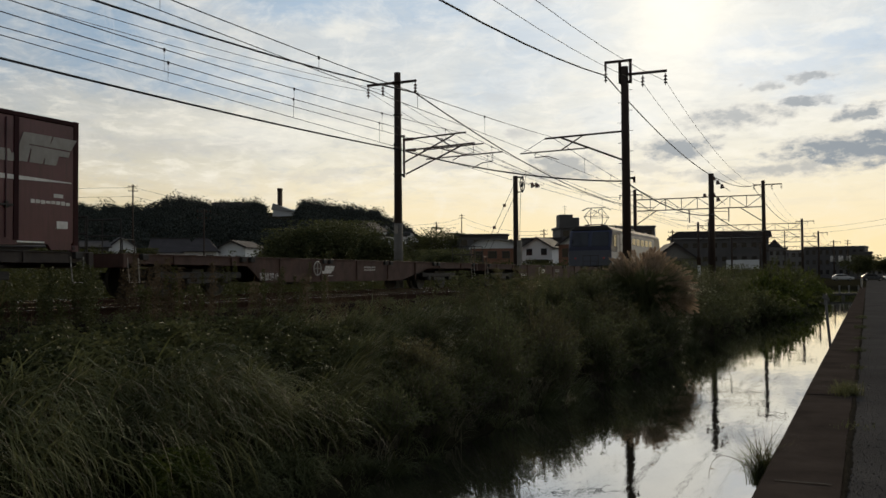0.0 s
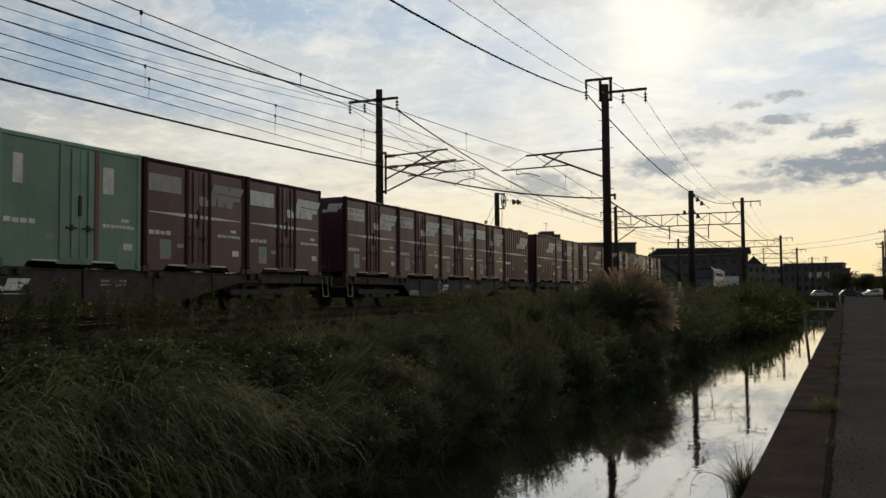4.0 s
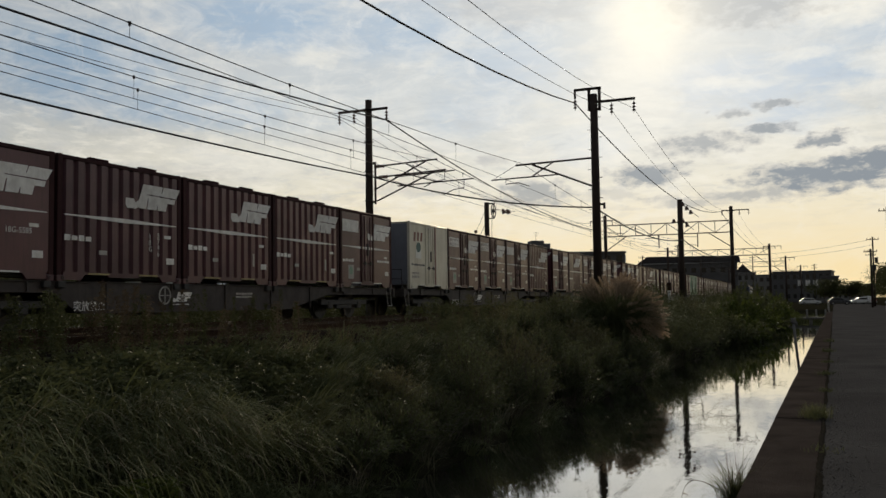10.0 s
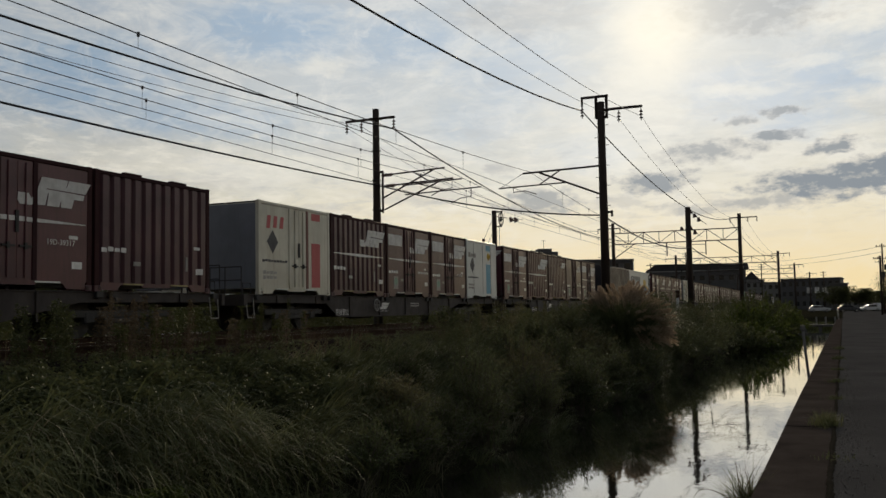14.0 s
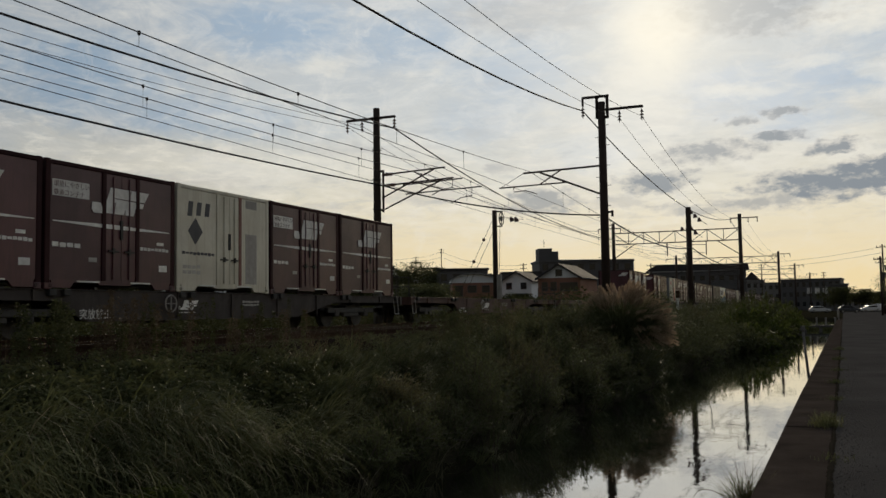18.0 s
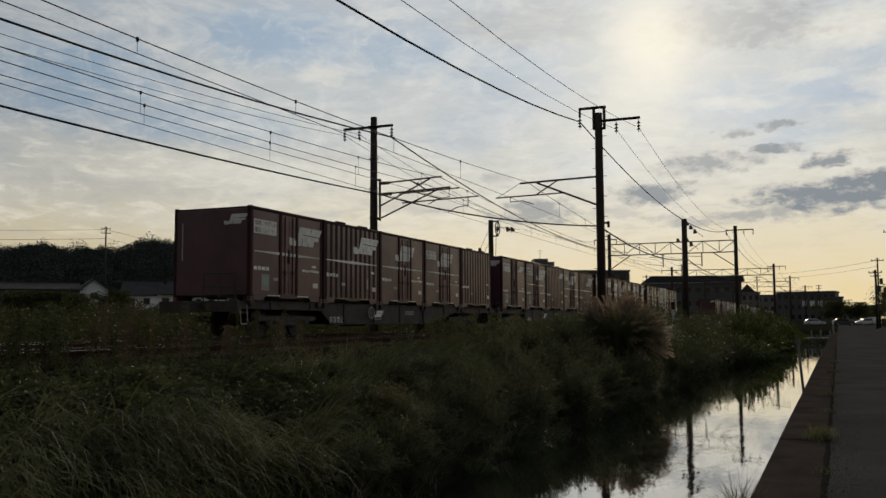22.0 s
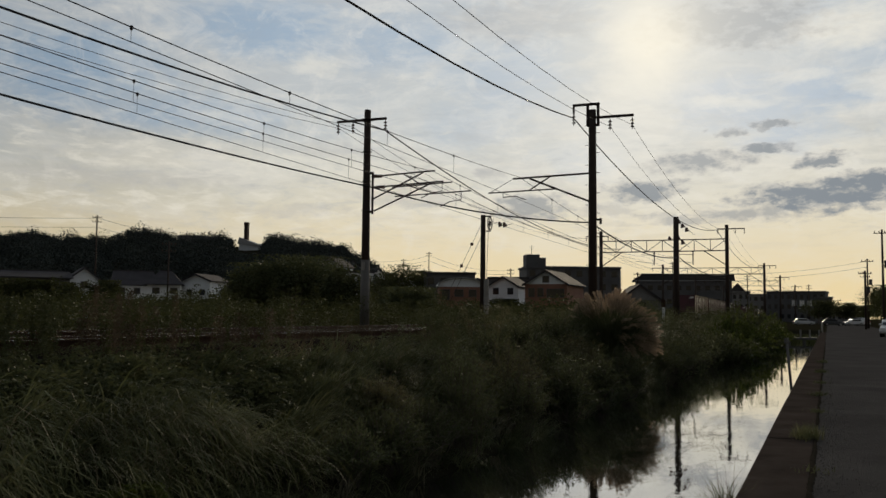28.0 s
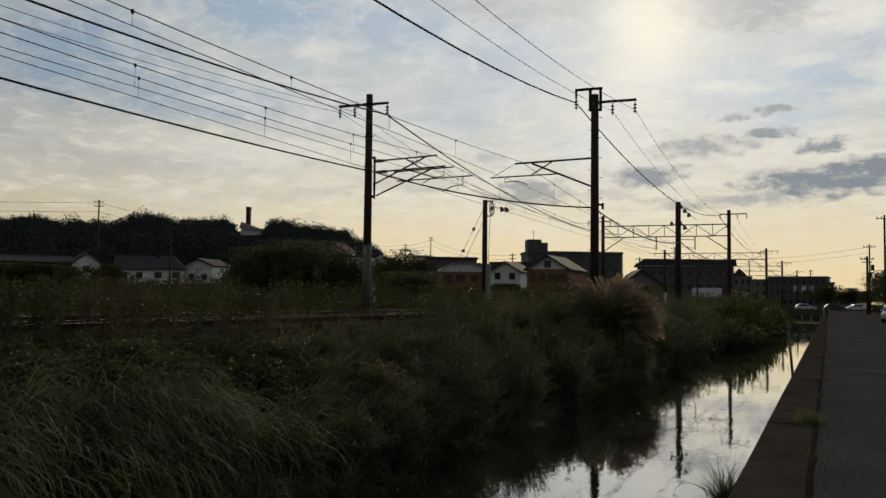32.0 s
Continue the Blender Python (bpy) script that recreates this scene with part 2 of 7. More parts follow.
MAROON = material("maroon_container_paint", (0.100, 0.032, 0.046), 0.36, 0, (0.052, 0.019, 0.023), 1.3, 0.85, 0.10, 60, 0.75, 0.24, spec=0.42)
MAROON_DARK = material("dark_maroon_paint", (0.050, 0.020, 0.022), 0.55, 0, (0.024, 0.014, 0.014), 2.0, 0.7, 0.1, 60, 0.4, 0.2, spec=0.05)
WHITE_MARK = material("white_lettering_paint", (0.80, 0.78, 0.75), 0.55, 0, (0.40, 0.37, 0.34), 5.0, 0.6, 0, 1, 0.3, 0.15)
GREY_MARK = material("faded_grey_marking", (0.38, 0.36, 0.33), 0.6, 0, (0.24, 0.21, 0.19), 6.0, 0.6, 0, 1, 0.3, 0.2)
CREAM = material("cream_container_paint", (0.68, 0.65, 0.54), 0.45, 0, (0.40, 0.34, 0.25), 1.1, 0.55, 0.06, 50, 0.75)
PALE = material("white_container_paint", (0.74, 0.75, 0.72), 0.45, 0, (0.52, 0.52, 0.47), 1.2, 0.4, 0.06, 50, 0.5)
GREEN_PAINT = material("pale_green_container_paint", (0.20, 0.33, 0.24), 0.5, 0, (0.11, 0.19, 0.14), 1.5, 0.6, 0.08, 50, 0.5, 0.2)
KHAKI = material("weathered_grey_brown_container_paint", (0.155, 0.128, 0.105), 0.46, 0, (0.060, 0.040, 0.038), 1.4, 0.7, 0.12, 50, 0.6)
NAVY = material("dark_navy_end_paint", (0.022, 0.024, 0.032), 0.5, 0, (0.015, 0.014, 0.016), 2.0, 0.6, 0.1, 60, 0.3)
YELLOW = material("yellow_band_paint", (0.72, 0.48, 0.07), 0.5, 0, (0.55, 0.36, 0.08), 3.0, 0.4)
YELLOW_DULL = material("worn_yellow_edge_paint", (0.36, 0.30, 0.12), 0.6, 0, (0.20, 0.16, 0.08), 6.0, 0.6)
# ends of the pale boxes: their blue-grey shade is put into the colour
END_SHADE = material("blue_grey_end_shade", (0.17, 0.185, 0.22), 0.5, 0, (0.11, 0.12, 0.14), 1.6, 0.6, 0.06, 50, 0.5)
TEAL = material("dark_teal_print", (0.05, 0.13, 0.13), 0.55)
BLUE = material("blue_band_paint", (0.065, 0.17, 0.30), 0.5, 0, (0.05, 0.11, 0.18), 3.0, 0.5, 0, 1, 0.3)
SKY_BLUE = material("light_blue_band_paint", (0.16, 0.42, 0.58), 0.5, 0, (0.12, 0.32, 0.44), 3.0, 0.4, 0, 1, 0.3)
RED_MARK = material("faded_red_marking", (0.50, 0.07, 0.08), 0.5, 0, (0.34, 0.06, 0.06), 4.0, 0.4)
BROWN_MARK = material("brown_lettering_paint", (0.20, 0.07, 0.05), 0.55, 0, (0.12, 0.05, 0.04), 4.0, 0.4)
DARK_MARK = material("dark_lettering_paint", (0.05, 0.05, 0.06), 0.55)
STEEL = material("dark_steel", (0.036, 0.033, 0.031), 0.7, 0.1, (0.02, 0.018, 0.016), 6.0, 0.6, 0.1, 90)
RUST = material("rusty_steel", (0.045, 0.026, 0.018), 0.9, 0.0, (0.030, 0.018, 0.013), 5.0, 0.7, 0.3, 60, spec=0.05)
WAGON_GREY = material("grimy_grey_wagon_paint", (0.048, 0.036, 0.031), 0.75, 0, (0.020, 0.015, 0.013), 2.4, 0.8, 0.2, 60, 0.6, 0.15)
WAGON_RED = material("rust_brown_wagon_paint", (0.095, 0.048, 0.036), 0.78, 0, (0.038, 0.022, 0.017), 2.4, 0.8, 0.2, 60, 0.6)
RAIL_TOP = material("worn_rail_steel", (0.62, 0.58, 0.52), 0.22, 0.9, (0.22, 0.18, 0.15), 8.0, 0.5)
CONCRETE = material("weathered_concrete", (0.30, 0.285, 0.26), 0.85, 0, (0.17, 0.155, 0.14), 1.5, 0.7, 0.35, 50, 0.3)
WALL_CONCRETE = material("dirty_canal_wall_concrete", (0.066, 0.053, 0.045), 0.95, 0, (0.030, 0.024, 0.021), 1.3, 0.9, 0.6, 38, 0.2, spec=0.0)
POLE = material("grey_concrete_pole", (0.15, 0.145, 0.14), 0.85, 0, (0.09, 0.08, 0.07), 1.2, 0.7, 0.15, 60, 0.4, spec=0.1)
POLE_DARK = material("brown_painted_steel_pole", (0.050, 0.036, 0.030), 0.8, 0.0, (0.026, 0.020, 0.018), 2.0, 0.6, 0.15, 60, spec=0.15)
PORCELAIN = material("brown_porcelain", (0.09, 0.045, 0.03), 0.25)
WIRE = material("dark_copper_wire", (0.040, 0.033, 0.030), 0.7, 0.0, spec=0.1)
CABLE = material("black_cable", (0.02, 0.02, 0.022), 0.7, spec=0.1)
ASPHALT = material("worn_asphalt", (0.080, 0.075, 0.072), 0.95, 0, (0.048, 0.045, 0.043), 0.55, 0.9, 0.6, 150, spec=0.0)
SOIL = material("dark_bank_soil", (0.026, 0.023, 0.014), 1.0, 0, (0.013, 0.013, 0.008), 0.8, 0.8, 0.6, 12, spec=0.0)
DIRT = material("joint_dirt", (0.034, 0.029, 0.023), 1.0, 0, (0.018, 0.016, 0.012), 6.0, 0.8, 0.6, 40, spec=0.0)
GRAVEL = material("loose_gravel", (0.12, 0.108, 0.098), 0.95, 0, (0.06, 0.053, 0.047), 30.0, 0.8, spec=0.0, island=True, vary=0.3)
MORTAR = material("old_mortar", (0.10, 0.092, 0.082), 0.95, 0, (0.06, 0.052, 0.046), 18.0, 1.0, 0.5, 60, spec=0.0)
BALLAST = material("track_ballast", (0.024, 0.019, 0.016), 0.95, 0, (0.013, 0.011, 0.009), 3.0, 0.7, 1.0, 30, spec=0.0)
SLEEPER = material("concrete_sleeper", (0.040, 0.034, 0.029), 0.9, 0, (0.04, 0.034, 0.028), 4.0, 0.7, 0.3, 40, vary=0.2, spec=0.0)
WATER = water_material()
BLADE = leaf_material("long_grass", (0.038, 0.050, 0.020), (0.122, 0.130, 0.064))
# brighter copy of BLADE: sunlight on the grass is put into the colour
BLADE_SUN_TINT = leaf_material("sun_tinted_long_grass", (0.064, 0.076, 0.026), (0.205, 0.200, 0.100))
BLADE_DRY = leaf_material("dry_grass", (0.30, 0.26, 0.18), (0.14, 0.125, 0.080))
LEAF = leaf_material("weed_leaves", (0.046, 0.058, 0.025), (0.092, 0.096, 0.046))
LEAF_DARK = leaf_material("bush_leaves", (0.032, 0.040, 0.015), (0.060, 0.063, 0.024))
# brighter copy of the bush leaves, with sunlight put into the colour
LEAF_BRIGHT = leaf_material("sun_tinted_bush_leaves", (0.044, 0.066, 0.014), (0.088, 0.102, 0.026))
PLUME = leaf_material("pampas_plume", (0.50, 0.39, 0.29), (0.34, 0.26, 0.19), 0.55)
BARK = material("bark", (0.10, 0.08, 0.06), 0.9, 0, (0.05, 0.04, 0.03), 6.0, 0.6, 0.5, 30)
LEAF_OLIVE = leaf_material("olive_weed_leaves", (0.078, 0.074, 0.034), (0.140, 0.126, 0.066))
LEAF_WOODS = leaf_material("distant_woods_leaves", (0.040, 0.048, 0.044), (0.066, 0.074, 0.068), 0.0, 0.0)
LEAF_BROWN = leaf_material("withered_weed_leaves", (0.060, 0.048, 0.030), (0.105, 0.078, 0.052))
STRAW = leaf_material("dead_stalks", (0.13, 0.095, 0.058), (0.075, 0.058, 0.038))
BRICK = material("orange_brick_wall", (0.23, 0.108, 0.068), 0.85, 0, (0.16, 0.08, 0.052), 0.8, 0.6, 0.3, 12)
WHITE_WALL = material("white_rendered_wall", (0.72, 0.74, 0.76), 0.8, 0, (0.58, 0.59, 0.60), 0.5, 0.5)
GREY_WALL = material("grey_rendered_wall", (0.20, 0.195, 0.19), 0.85, 0, (0.12, 0.115, 0.11), 0.3, 0.6)
DARK_WALL = material("dark_grey_cladding", (0.10, 0.098, 0.10), 0.8, 0, (0.06, 0.058, 0.06), 0.3, 0.6)
ROOF = material("dark_tiled_roof", (0.060, 0.055, 0.058), 0.9, 0, (0.033, 0.031, 0.033), 0.8, 0.6, 0.4, 10, spec=0.1)
ROOF_PALE = material("pale_metal_roof", (0.30, 0.30, 0.30), 0.5, 0, (0.20, 0.20, 0.20), 0.8, 0.5)
WINDOW_GLASS = material("dark_window_glass", (0.022, 0.024, 0.028), 0.1, 0, (0.015, 0.016, 0.02), 1.0, 0.3)
CAR_WHITE = material("white_car_paint", (0.62, 0.62, 0.62), 0.25, 0, (0.5, 0.5, 0.5), 1.0, 0.2)
CAR_GREY = material("dark_grey_car_paint", (0.075, 0.08, 0.09), 0.25, 0.2, (0.06, 0.06, 0.07), 1.0, 0.2)
TYRE = material("black_tyre_rubber", (0.02, 0.02, 0.02), 0.85)


# ---------------------------------------------------------------- mesh helpers
class Geo:
    """Collects boxes, tubes and sheets into one mesh."""

    def __init__(self):
        self.v, self.f = [], []

    def put(self, verts, faces):
        k = len(self.v)
        self.v += [tuple(p) for p in verts]
        self.f += [tuple(i + k for i in face) for face in faces]
        return self

    def box(self, x0, x1, y0, y1, z0, z1):
        return self.put([(x, y, z) for z in (z0, z1) for x, y in ((x0, y0), (x1, y0), (x1, y1), (x0, y1))],
                        [(3, 2, 1, 0), (4, 5, 6, 7), (0, 1, 5, 4), (1, 2, 6, 5), (2, 3, 7, 6), (3, 0, 4, 7)])

    def prism(self, outline, axis, a, b):
        """An outline in the two other axes, drawn out from a to b along axis."""
        def at(p, q, d):
            return {"x": (d, p, q), "y": (p, d, q), "z": (p, q, d)}[axis]
        k = len(outline)
        faces = [tuple(range(k))[::-1], tuple(range(k, 2 * k))] + [(i, (i + 1) % k, (i + 1) % k + k, i + k) for i in range(k)]
        return self.put([at(p, q, d) for d in (a, b) for p, q in outline], faces)

    def tube(self, path, r, sides=6, r_end=None):
        path = [Vector(p) for p in path]
        ring = []
        for i, p in enumerate(path):
            way = (path[min(i + 1, len(path) - 1)] - path[max(i - 1, 0)]).normalized()
            side = way.cross(Vector((0, 0, 1)) if abs(way.z) < 0.9 else Vector((1, 0, 0))).normalized()
            top = side.cross(way)
            rad = r if r_end is None else r + (r_end - r) * i / (len(path) - 1)
            ring += [p + rad * (math.cos(a) * side + math.sin(a) * top) for a in (2 * math.pi * k / sides for k in range(sides))]
        m = len(path)
        faces = [(i * sides + k, i * sides + (k + 1) % sides, (i + 1) * sides + (k + 1) % sides, (i + 1) * sides + k) for i in range(m - 1) for k in range(sides)]
        faces += [tuple(range(sides))[::-1], tuple((m - 1) * sides + k for k in range(sides))]
        return self.put(ring, faces)

    def ring(self, centre, r, thick, axis, sides=18, small=5):
        c = Vector(centre)
        u, w = {"x": (Vector((0, 1, 0)), Vector((0, 0, 1))), "y": (Vector((1, 0, 0)), Vector((0, 0, 1))), "z": (Vector((1, 0, 0)), Vector((0, 1, 0)))}[axis]
        ax = u.cross(w)
        pts = []
        for k in range(sides):
            a = 2 * math.pi * k / sides
            out = math.cos(a) * u + math.sin(a) * w
            pts += [c + out * (r + thick * math.cos(b)) + ax * (thick * math.sin(b)) for b in (2 * math.pi * j / small for j in range(small))]
        return self.put(pts, [(k * small + j, k * small + (j + 1) % small, ((k + 1) % sides) * small + (j + 1) % small, ((k + 1) % sides) * small + j) for k in range(sides) for j in range(small)])

    def mesh(self, name, mat, bevel=0.0, smooth=False):
        me = bpy.data.meshes.new(name)
        me.from_pydata(self.v, [], self.f)
        if bevel:
            bm = bmesh.new()
            bm.from_mesh(me)
            bmesh.ops.remove_doubles(bm, verts=bm.verts, dist=1e-5)
            bmesh.ops.bevel(bm, geom=list(bm.edges), offset=bevel, segments=1, profile=0.5, affect="EDGES", clamp_overlap=True)
            bm.to_mesh(me)
            bm.free()
        if smooth:
            me.polygons.foreach_set("use_smooth", [True] * len(me.polygons))
        me.materials.append(mat)
        me.update()
        return me


def part(name, geo, mat, parent=None, label="", bevel=0.0, smooth=False):
    """Links a mesh as one object, under a thing or a part where one is given."""
    ob = new(name, geo if isinstance(geo, bpy.types.Mesh) else geo.mesh(name, mat, bevel, smooth))
    ob.parent = parent
    return tagged(ob, label)


def thing(name, label, category, group="", at=None):
    ob = new(name)
    ob.empty_display_size = 0.3
    if at is not None:
        ob.matrix_basis = at
    return tagged(ob, label, category, group)


def sheet(name, verts, faces, mat, smooth=False):
    """A mesh from arrays, quick for many faces; every face has as many corners as the first row."""
    verts, faces = np.asarray(verts, np.float32), np.asarray(faces, np.int32)
    me = bpy.data.meshes.new(name)
    me.vertices.add(len(verts))
    me.vertices.foreach_set("co", verts.ravel())
    k = faces.shape[1]
    me.loops.add(faces.size)
    me.loops.foreach_set("vertex_index", faces.ravel())
    me.polygons.add(len(faces))
    me.polygons.foreach_set("loop_start", np.arange(0, faces.size, k, dtype=np.int32))
    me.polygons.foreach_set("loop_total", np.full(len(faces), k, np.int32))
    me.polygons.foreach_set("use_smooth", np.full(len(faces), smooth, bool))
    me.materials.append(mat)
    me.update(calc_edges=True)
    me.validate()
    return me


# ---------------------------------------------------------------- the lie of the land
LEAN = 0.0257            # the canal drifts to the right of the track by this much a metre
WATER_Z, RAIL_Z = -0.95, 1.08
FAR_TRACK, NEAR_TRACK = -14.65, -10.85
WALL_EDGE, BANK_EDGE = -0.74, -5.6


def canal_x(u, y):
    return u + LEAN * y


def lerp(x, xs, zs):
    return float(np.interp(x, xs, zs))


def ground_z(x, y):
    """Height of the land: road, canal bed, bank, track bed, fields."""
    u = x - LEAN * y
    if y > 108 or y < -60:
        return lerp(x, (-60, -24, -19, -17.2, -8.4, -7.2, -3, 3), (0.25, 0.3, 0.6, 0.78, 0.78, 0.45, -0.02, -0.04))
    bank = lerp(u, (-9.6, -8.2, -7.0, BANK_EDGE, -5.0, -4.2), (0.62, 0.52, -0.05, -0.85, -1.35, -1.7))
    bed = lerp(x, (-60, -24, -19, -17.2, -9.2, -8.3), (0.25, 0.3, 0.6, 0.78, 0.78, 0.6))
    if u > -0.45:
        return -0.04
    if u > -4.2:
        return -1.7
    return min(bank, bed) if u > -10 else bed


def build_ground():
    xs = np.unique(np.concatenate([np.linspace(-3500, -300, 9), np.linspace(-300, -60, 9), np.linspace(-60, -22, 12), np.linspace(-22, -9, 24), np.linspace(-9, 6, 76), np.linspace(6, 40, 8), np.linspace(60, 3500, 12)]))
    ys = np.unique(np.concatenate([np.linspace(-900, -60, 6), np.linspace(-59, 107, 84), np.linspace(108.5, 400, 12), np.linspace(450, 4500, 14)]))
    verts = [(x, y, ground_z(x, y) + (0.12 * noise.noise((x * 0.7, y * 0.7, 0)) if -10 < x - LEAN * y < -5.2 else 0.0)) for y in ys for x in xs]
    w = len(xs)
    faces = [(j * w + i, j * w + i + 1, (j + 1) * w + i + 1, (j + 1) * w + i) for j in range(len(ys) - 1) for i in range(w - 1)]
    ob = new("ground", sheet("ground", verts, faces, SOIL, True))
    tagged(ob, "dark earth of the bank, track bed and fields", "ground", kind="structure")


build_ground()


def strip(u0, u1, z0, z1, y0, y1, step=4.0, extra=None):
    """A long box that follows the canal."""
    g = Geo()
    n = max(1, int((y1 - y0) / step))
    for k in range(n):
        a, b = y0 + (y1 - y0) * k / n, y0 + (y1 - y0) * (k + 1) / n
        g.put([(canal_x(u, y), y, z) for z in (z0, z1) for u, y in ((u0, a), (u1, a), (u1, b), (u0, b))],
              [(3, 2, 1, 0), (4, 5, 6, 7), (0, 1, 5, 4), (1, 2, 6, 5), (2, 3, 7, 6), (3, 0, 4, 7)][: 6])
    return g


water = new("water", Geo().put([(canal_x(u, y), y, WATER_Z) for y in (-58, 106) for u in (-6.6, -0.6)], [(0, 1, 3, 2)]).mesh("water", WATER))
tagged(water, "still dark canal water mirroring the sky", "water", kind="structure")
road = new("road", strip(-0.176, 7.5, -0.3, 0.0, -58, 230, 300).mesh("road", ASPHALT))
tagged(road, "worn grey asphalt lane beside the canal", "road", kind="structure")
wall = thing("canal_wall", "dirty cast concrete canal wall with a broad flat top", "wall")
tagged(wall, kind="structure")
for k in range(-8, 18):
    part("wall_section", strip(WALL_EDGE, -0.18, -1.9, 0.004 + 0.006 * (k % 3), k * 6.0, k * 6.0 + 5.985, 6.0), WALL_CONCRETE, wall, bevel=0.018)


def build_joint_dirt():
    """Dirt and moss lying along the worn joint between the wall and the lane."""
    v, f = [], []
    ys = np.concatenate([np.arange(-2.0, 22.0, 0.025), np.arange(22.0, 60.0, 0.12)])
    for y in ys:
        a = -0.190 + 0.020 * noise.noise((y * 1.3, 1.7, 0)) + 0.014 * noise.noise((y * 7.0, 4.1, 0)) + 0.012 * noise.noise((y * 31.0, 4.1, 0))
        b = -0.150 + 0.030 * noise.noise((y * 0.9, 8.3, 0)) + 0.018 * noise.noise((y * 8.0, 2.9, 0)) + 0.016 * noise.noise((y * 37.0, 2.9, 0))
        v += [(canal_x(a, y), y, 0.0155), (canal_x((a + b) / 2, y), y, 0.026 + 0.008 * noise.noise((y * 6, 0, 3))), (canal_x(max(b, a + 0.02), y), y, 0.0035)]
    for k in range(len(ys) - 1):
        f += [(3 * k, 3 * k + 1, 3 * k + 4, 3 * k + 3), (3 * k + 1, 3 * k + 2, 3 * k + 5, 3 * k + 4)]
    tagged(new("joint_dirt", sheet("joint_dirt", v, f, DIRT, True)), "dark dirt and moss lying in the joint beside the lane", "dirt", kind="stuff")
    rnd = random.Random(5)
    g = Geo()
    for k in range(1500):
        y = 3.0 + 22.0 * rnd.random() ** 1.6
        x, s = canal_x(-0.17 + abs(rnd.gauss(0, 0.20)), y), rnd.uniform(0.003, 0.008)
        g.put([(x - s, y, 0.0), (x + s * 0.4, y - s, 0.0), (x + s, y + s * 0.5, 0.0), (x, y + s, 0.0), (x, y, s * 1.1 + 0.004)], [(0, 1, 4), (1, 2, 4), (2, 3, 4), (3, 0, 4)])
    tagged(new("pebbles", g.mesh("pebbles", GRAVEL)), "small pebbles scattered along the lane's edge", "pebble", kind="stuff")
    for y in (6.9, 12.9, 24.9):
        us = [-0.64 + 0.012 * k for k in range(33)]
        edge = [(u, 0.010 * noise.noise((u * 6, y, 0)) + w * (0.010 + 0.020 * abs(noise.noise((u * 28, y + w, 1))))) for w in (-1, 1) for u in us[::w]]
        g = Geo().put([(canal_x(u, y + d), y + d, 0.0185) for u, d in edge], [tuple(range(len(edge)))])
        part("mortar_patch", g, MORTAR, wall, "pale mortar smear across a joint")


build_joint_dirt()


# ---------------------------------------------------------------- tracks
def build_track(cx, label):
    t = thing("railway_track", label, "track", "pair of tracks")
    tagged(t, kind="structure")
    for s in (-0.5665, 0.5665):
        g = Geo()
        x = cx + s
        g.prism([(x - 0.06, RAIL_Z - 0.153), (x + 0.06, RAIL_Z - 0.153), (x + 0.06, RAIL_Z - 0.14), (x + 0.012, RAIL_Z - 0.12), (x + 0.012, RAIL_Z - 0.045), (x + 0.032, RAIL_Z - 0.04), (x + 0.032, RAIL_Z - 0.004),
                 (x - 0.032, RAIL_Z - 0.004), (x - 0.032, RAIL_Z - 0.04), (x - 0.012, RAIL_Z - 0.045), (x - 0.012, RAIL_Z - 0.12), (x - 0.06, RAIL_Z - 0.14)], "y", -80, 700)
        rail = part("rail", g, RUST, t, "rusty rail with a polished head")
        part("rail_head", Geo().box(x - 0.030, x + 0.030, -80, 700, RAIL_Z - 0.0035, RAIL_Z), RAIL_TOP, rail, "polished running surface")
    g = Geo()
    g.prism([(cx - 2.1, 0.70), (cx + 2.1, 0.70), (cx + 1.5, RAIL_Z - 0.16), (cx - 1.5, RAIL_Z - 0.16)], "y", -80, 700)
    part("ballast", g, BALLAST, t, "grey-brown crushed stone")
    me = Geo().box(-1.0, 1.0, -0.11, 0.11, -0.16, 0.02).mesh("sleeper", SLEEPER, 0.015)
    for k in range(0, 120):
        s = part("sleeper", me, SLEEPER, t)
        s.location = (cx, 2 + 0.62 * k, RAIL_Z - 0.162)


build_track(NEAR_TRACK, "rusty rails on concrete sleepers, overgrown at the edge")
build_track(FAR_TRACK, "rails on concrete sleepers that carry the train")


# ---------------------------------------------------------------- the train
PITCH, SLOT, BOX_L, BOX_W, BOX_H = 20.4, 3.79, 3.715, 2.45, 2.50
DECK = RAIL_Z + 0.965
SPEED, FRONT_AT_6 = 17.84, 18.07
SIDE = BOX_W / 2          # the side that faces the canal lies at +x


def plate(u0, u1, z0, z1, proud=0.004, length=BOX_L, x=SIDE, slant=0.0):
    """A flat mark on the canal side: u runs from the rear end (0) to the front (1), z in metres above the floor."""
    y0, y1 = (u0 - 0.5) * length, (u1 - 0.5) * length
    return Geo().put([(x + d, yy, zz) for d in (0.0, proud) for yy, zz in ((y0, z0), (y1, z0), (y1 + slant, z1), (y0 + slant, z1))],
                     [(4, 5, 6, 7), (0, 1, 5, 4), (1, 2, 6, 5), (2, 3, 7, 6), (3, 0, 4, 7)])


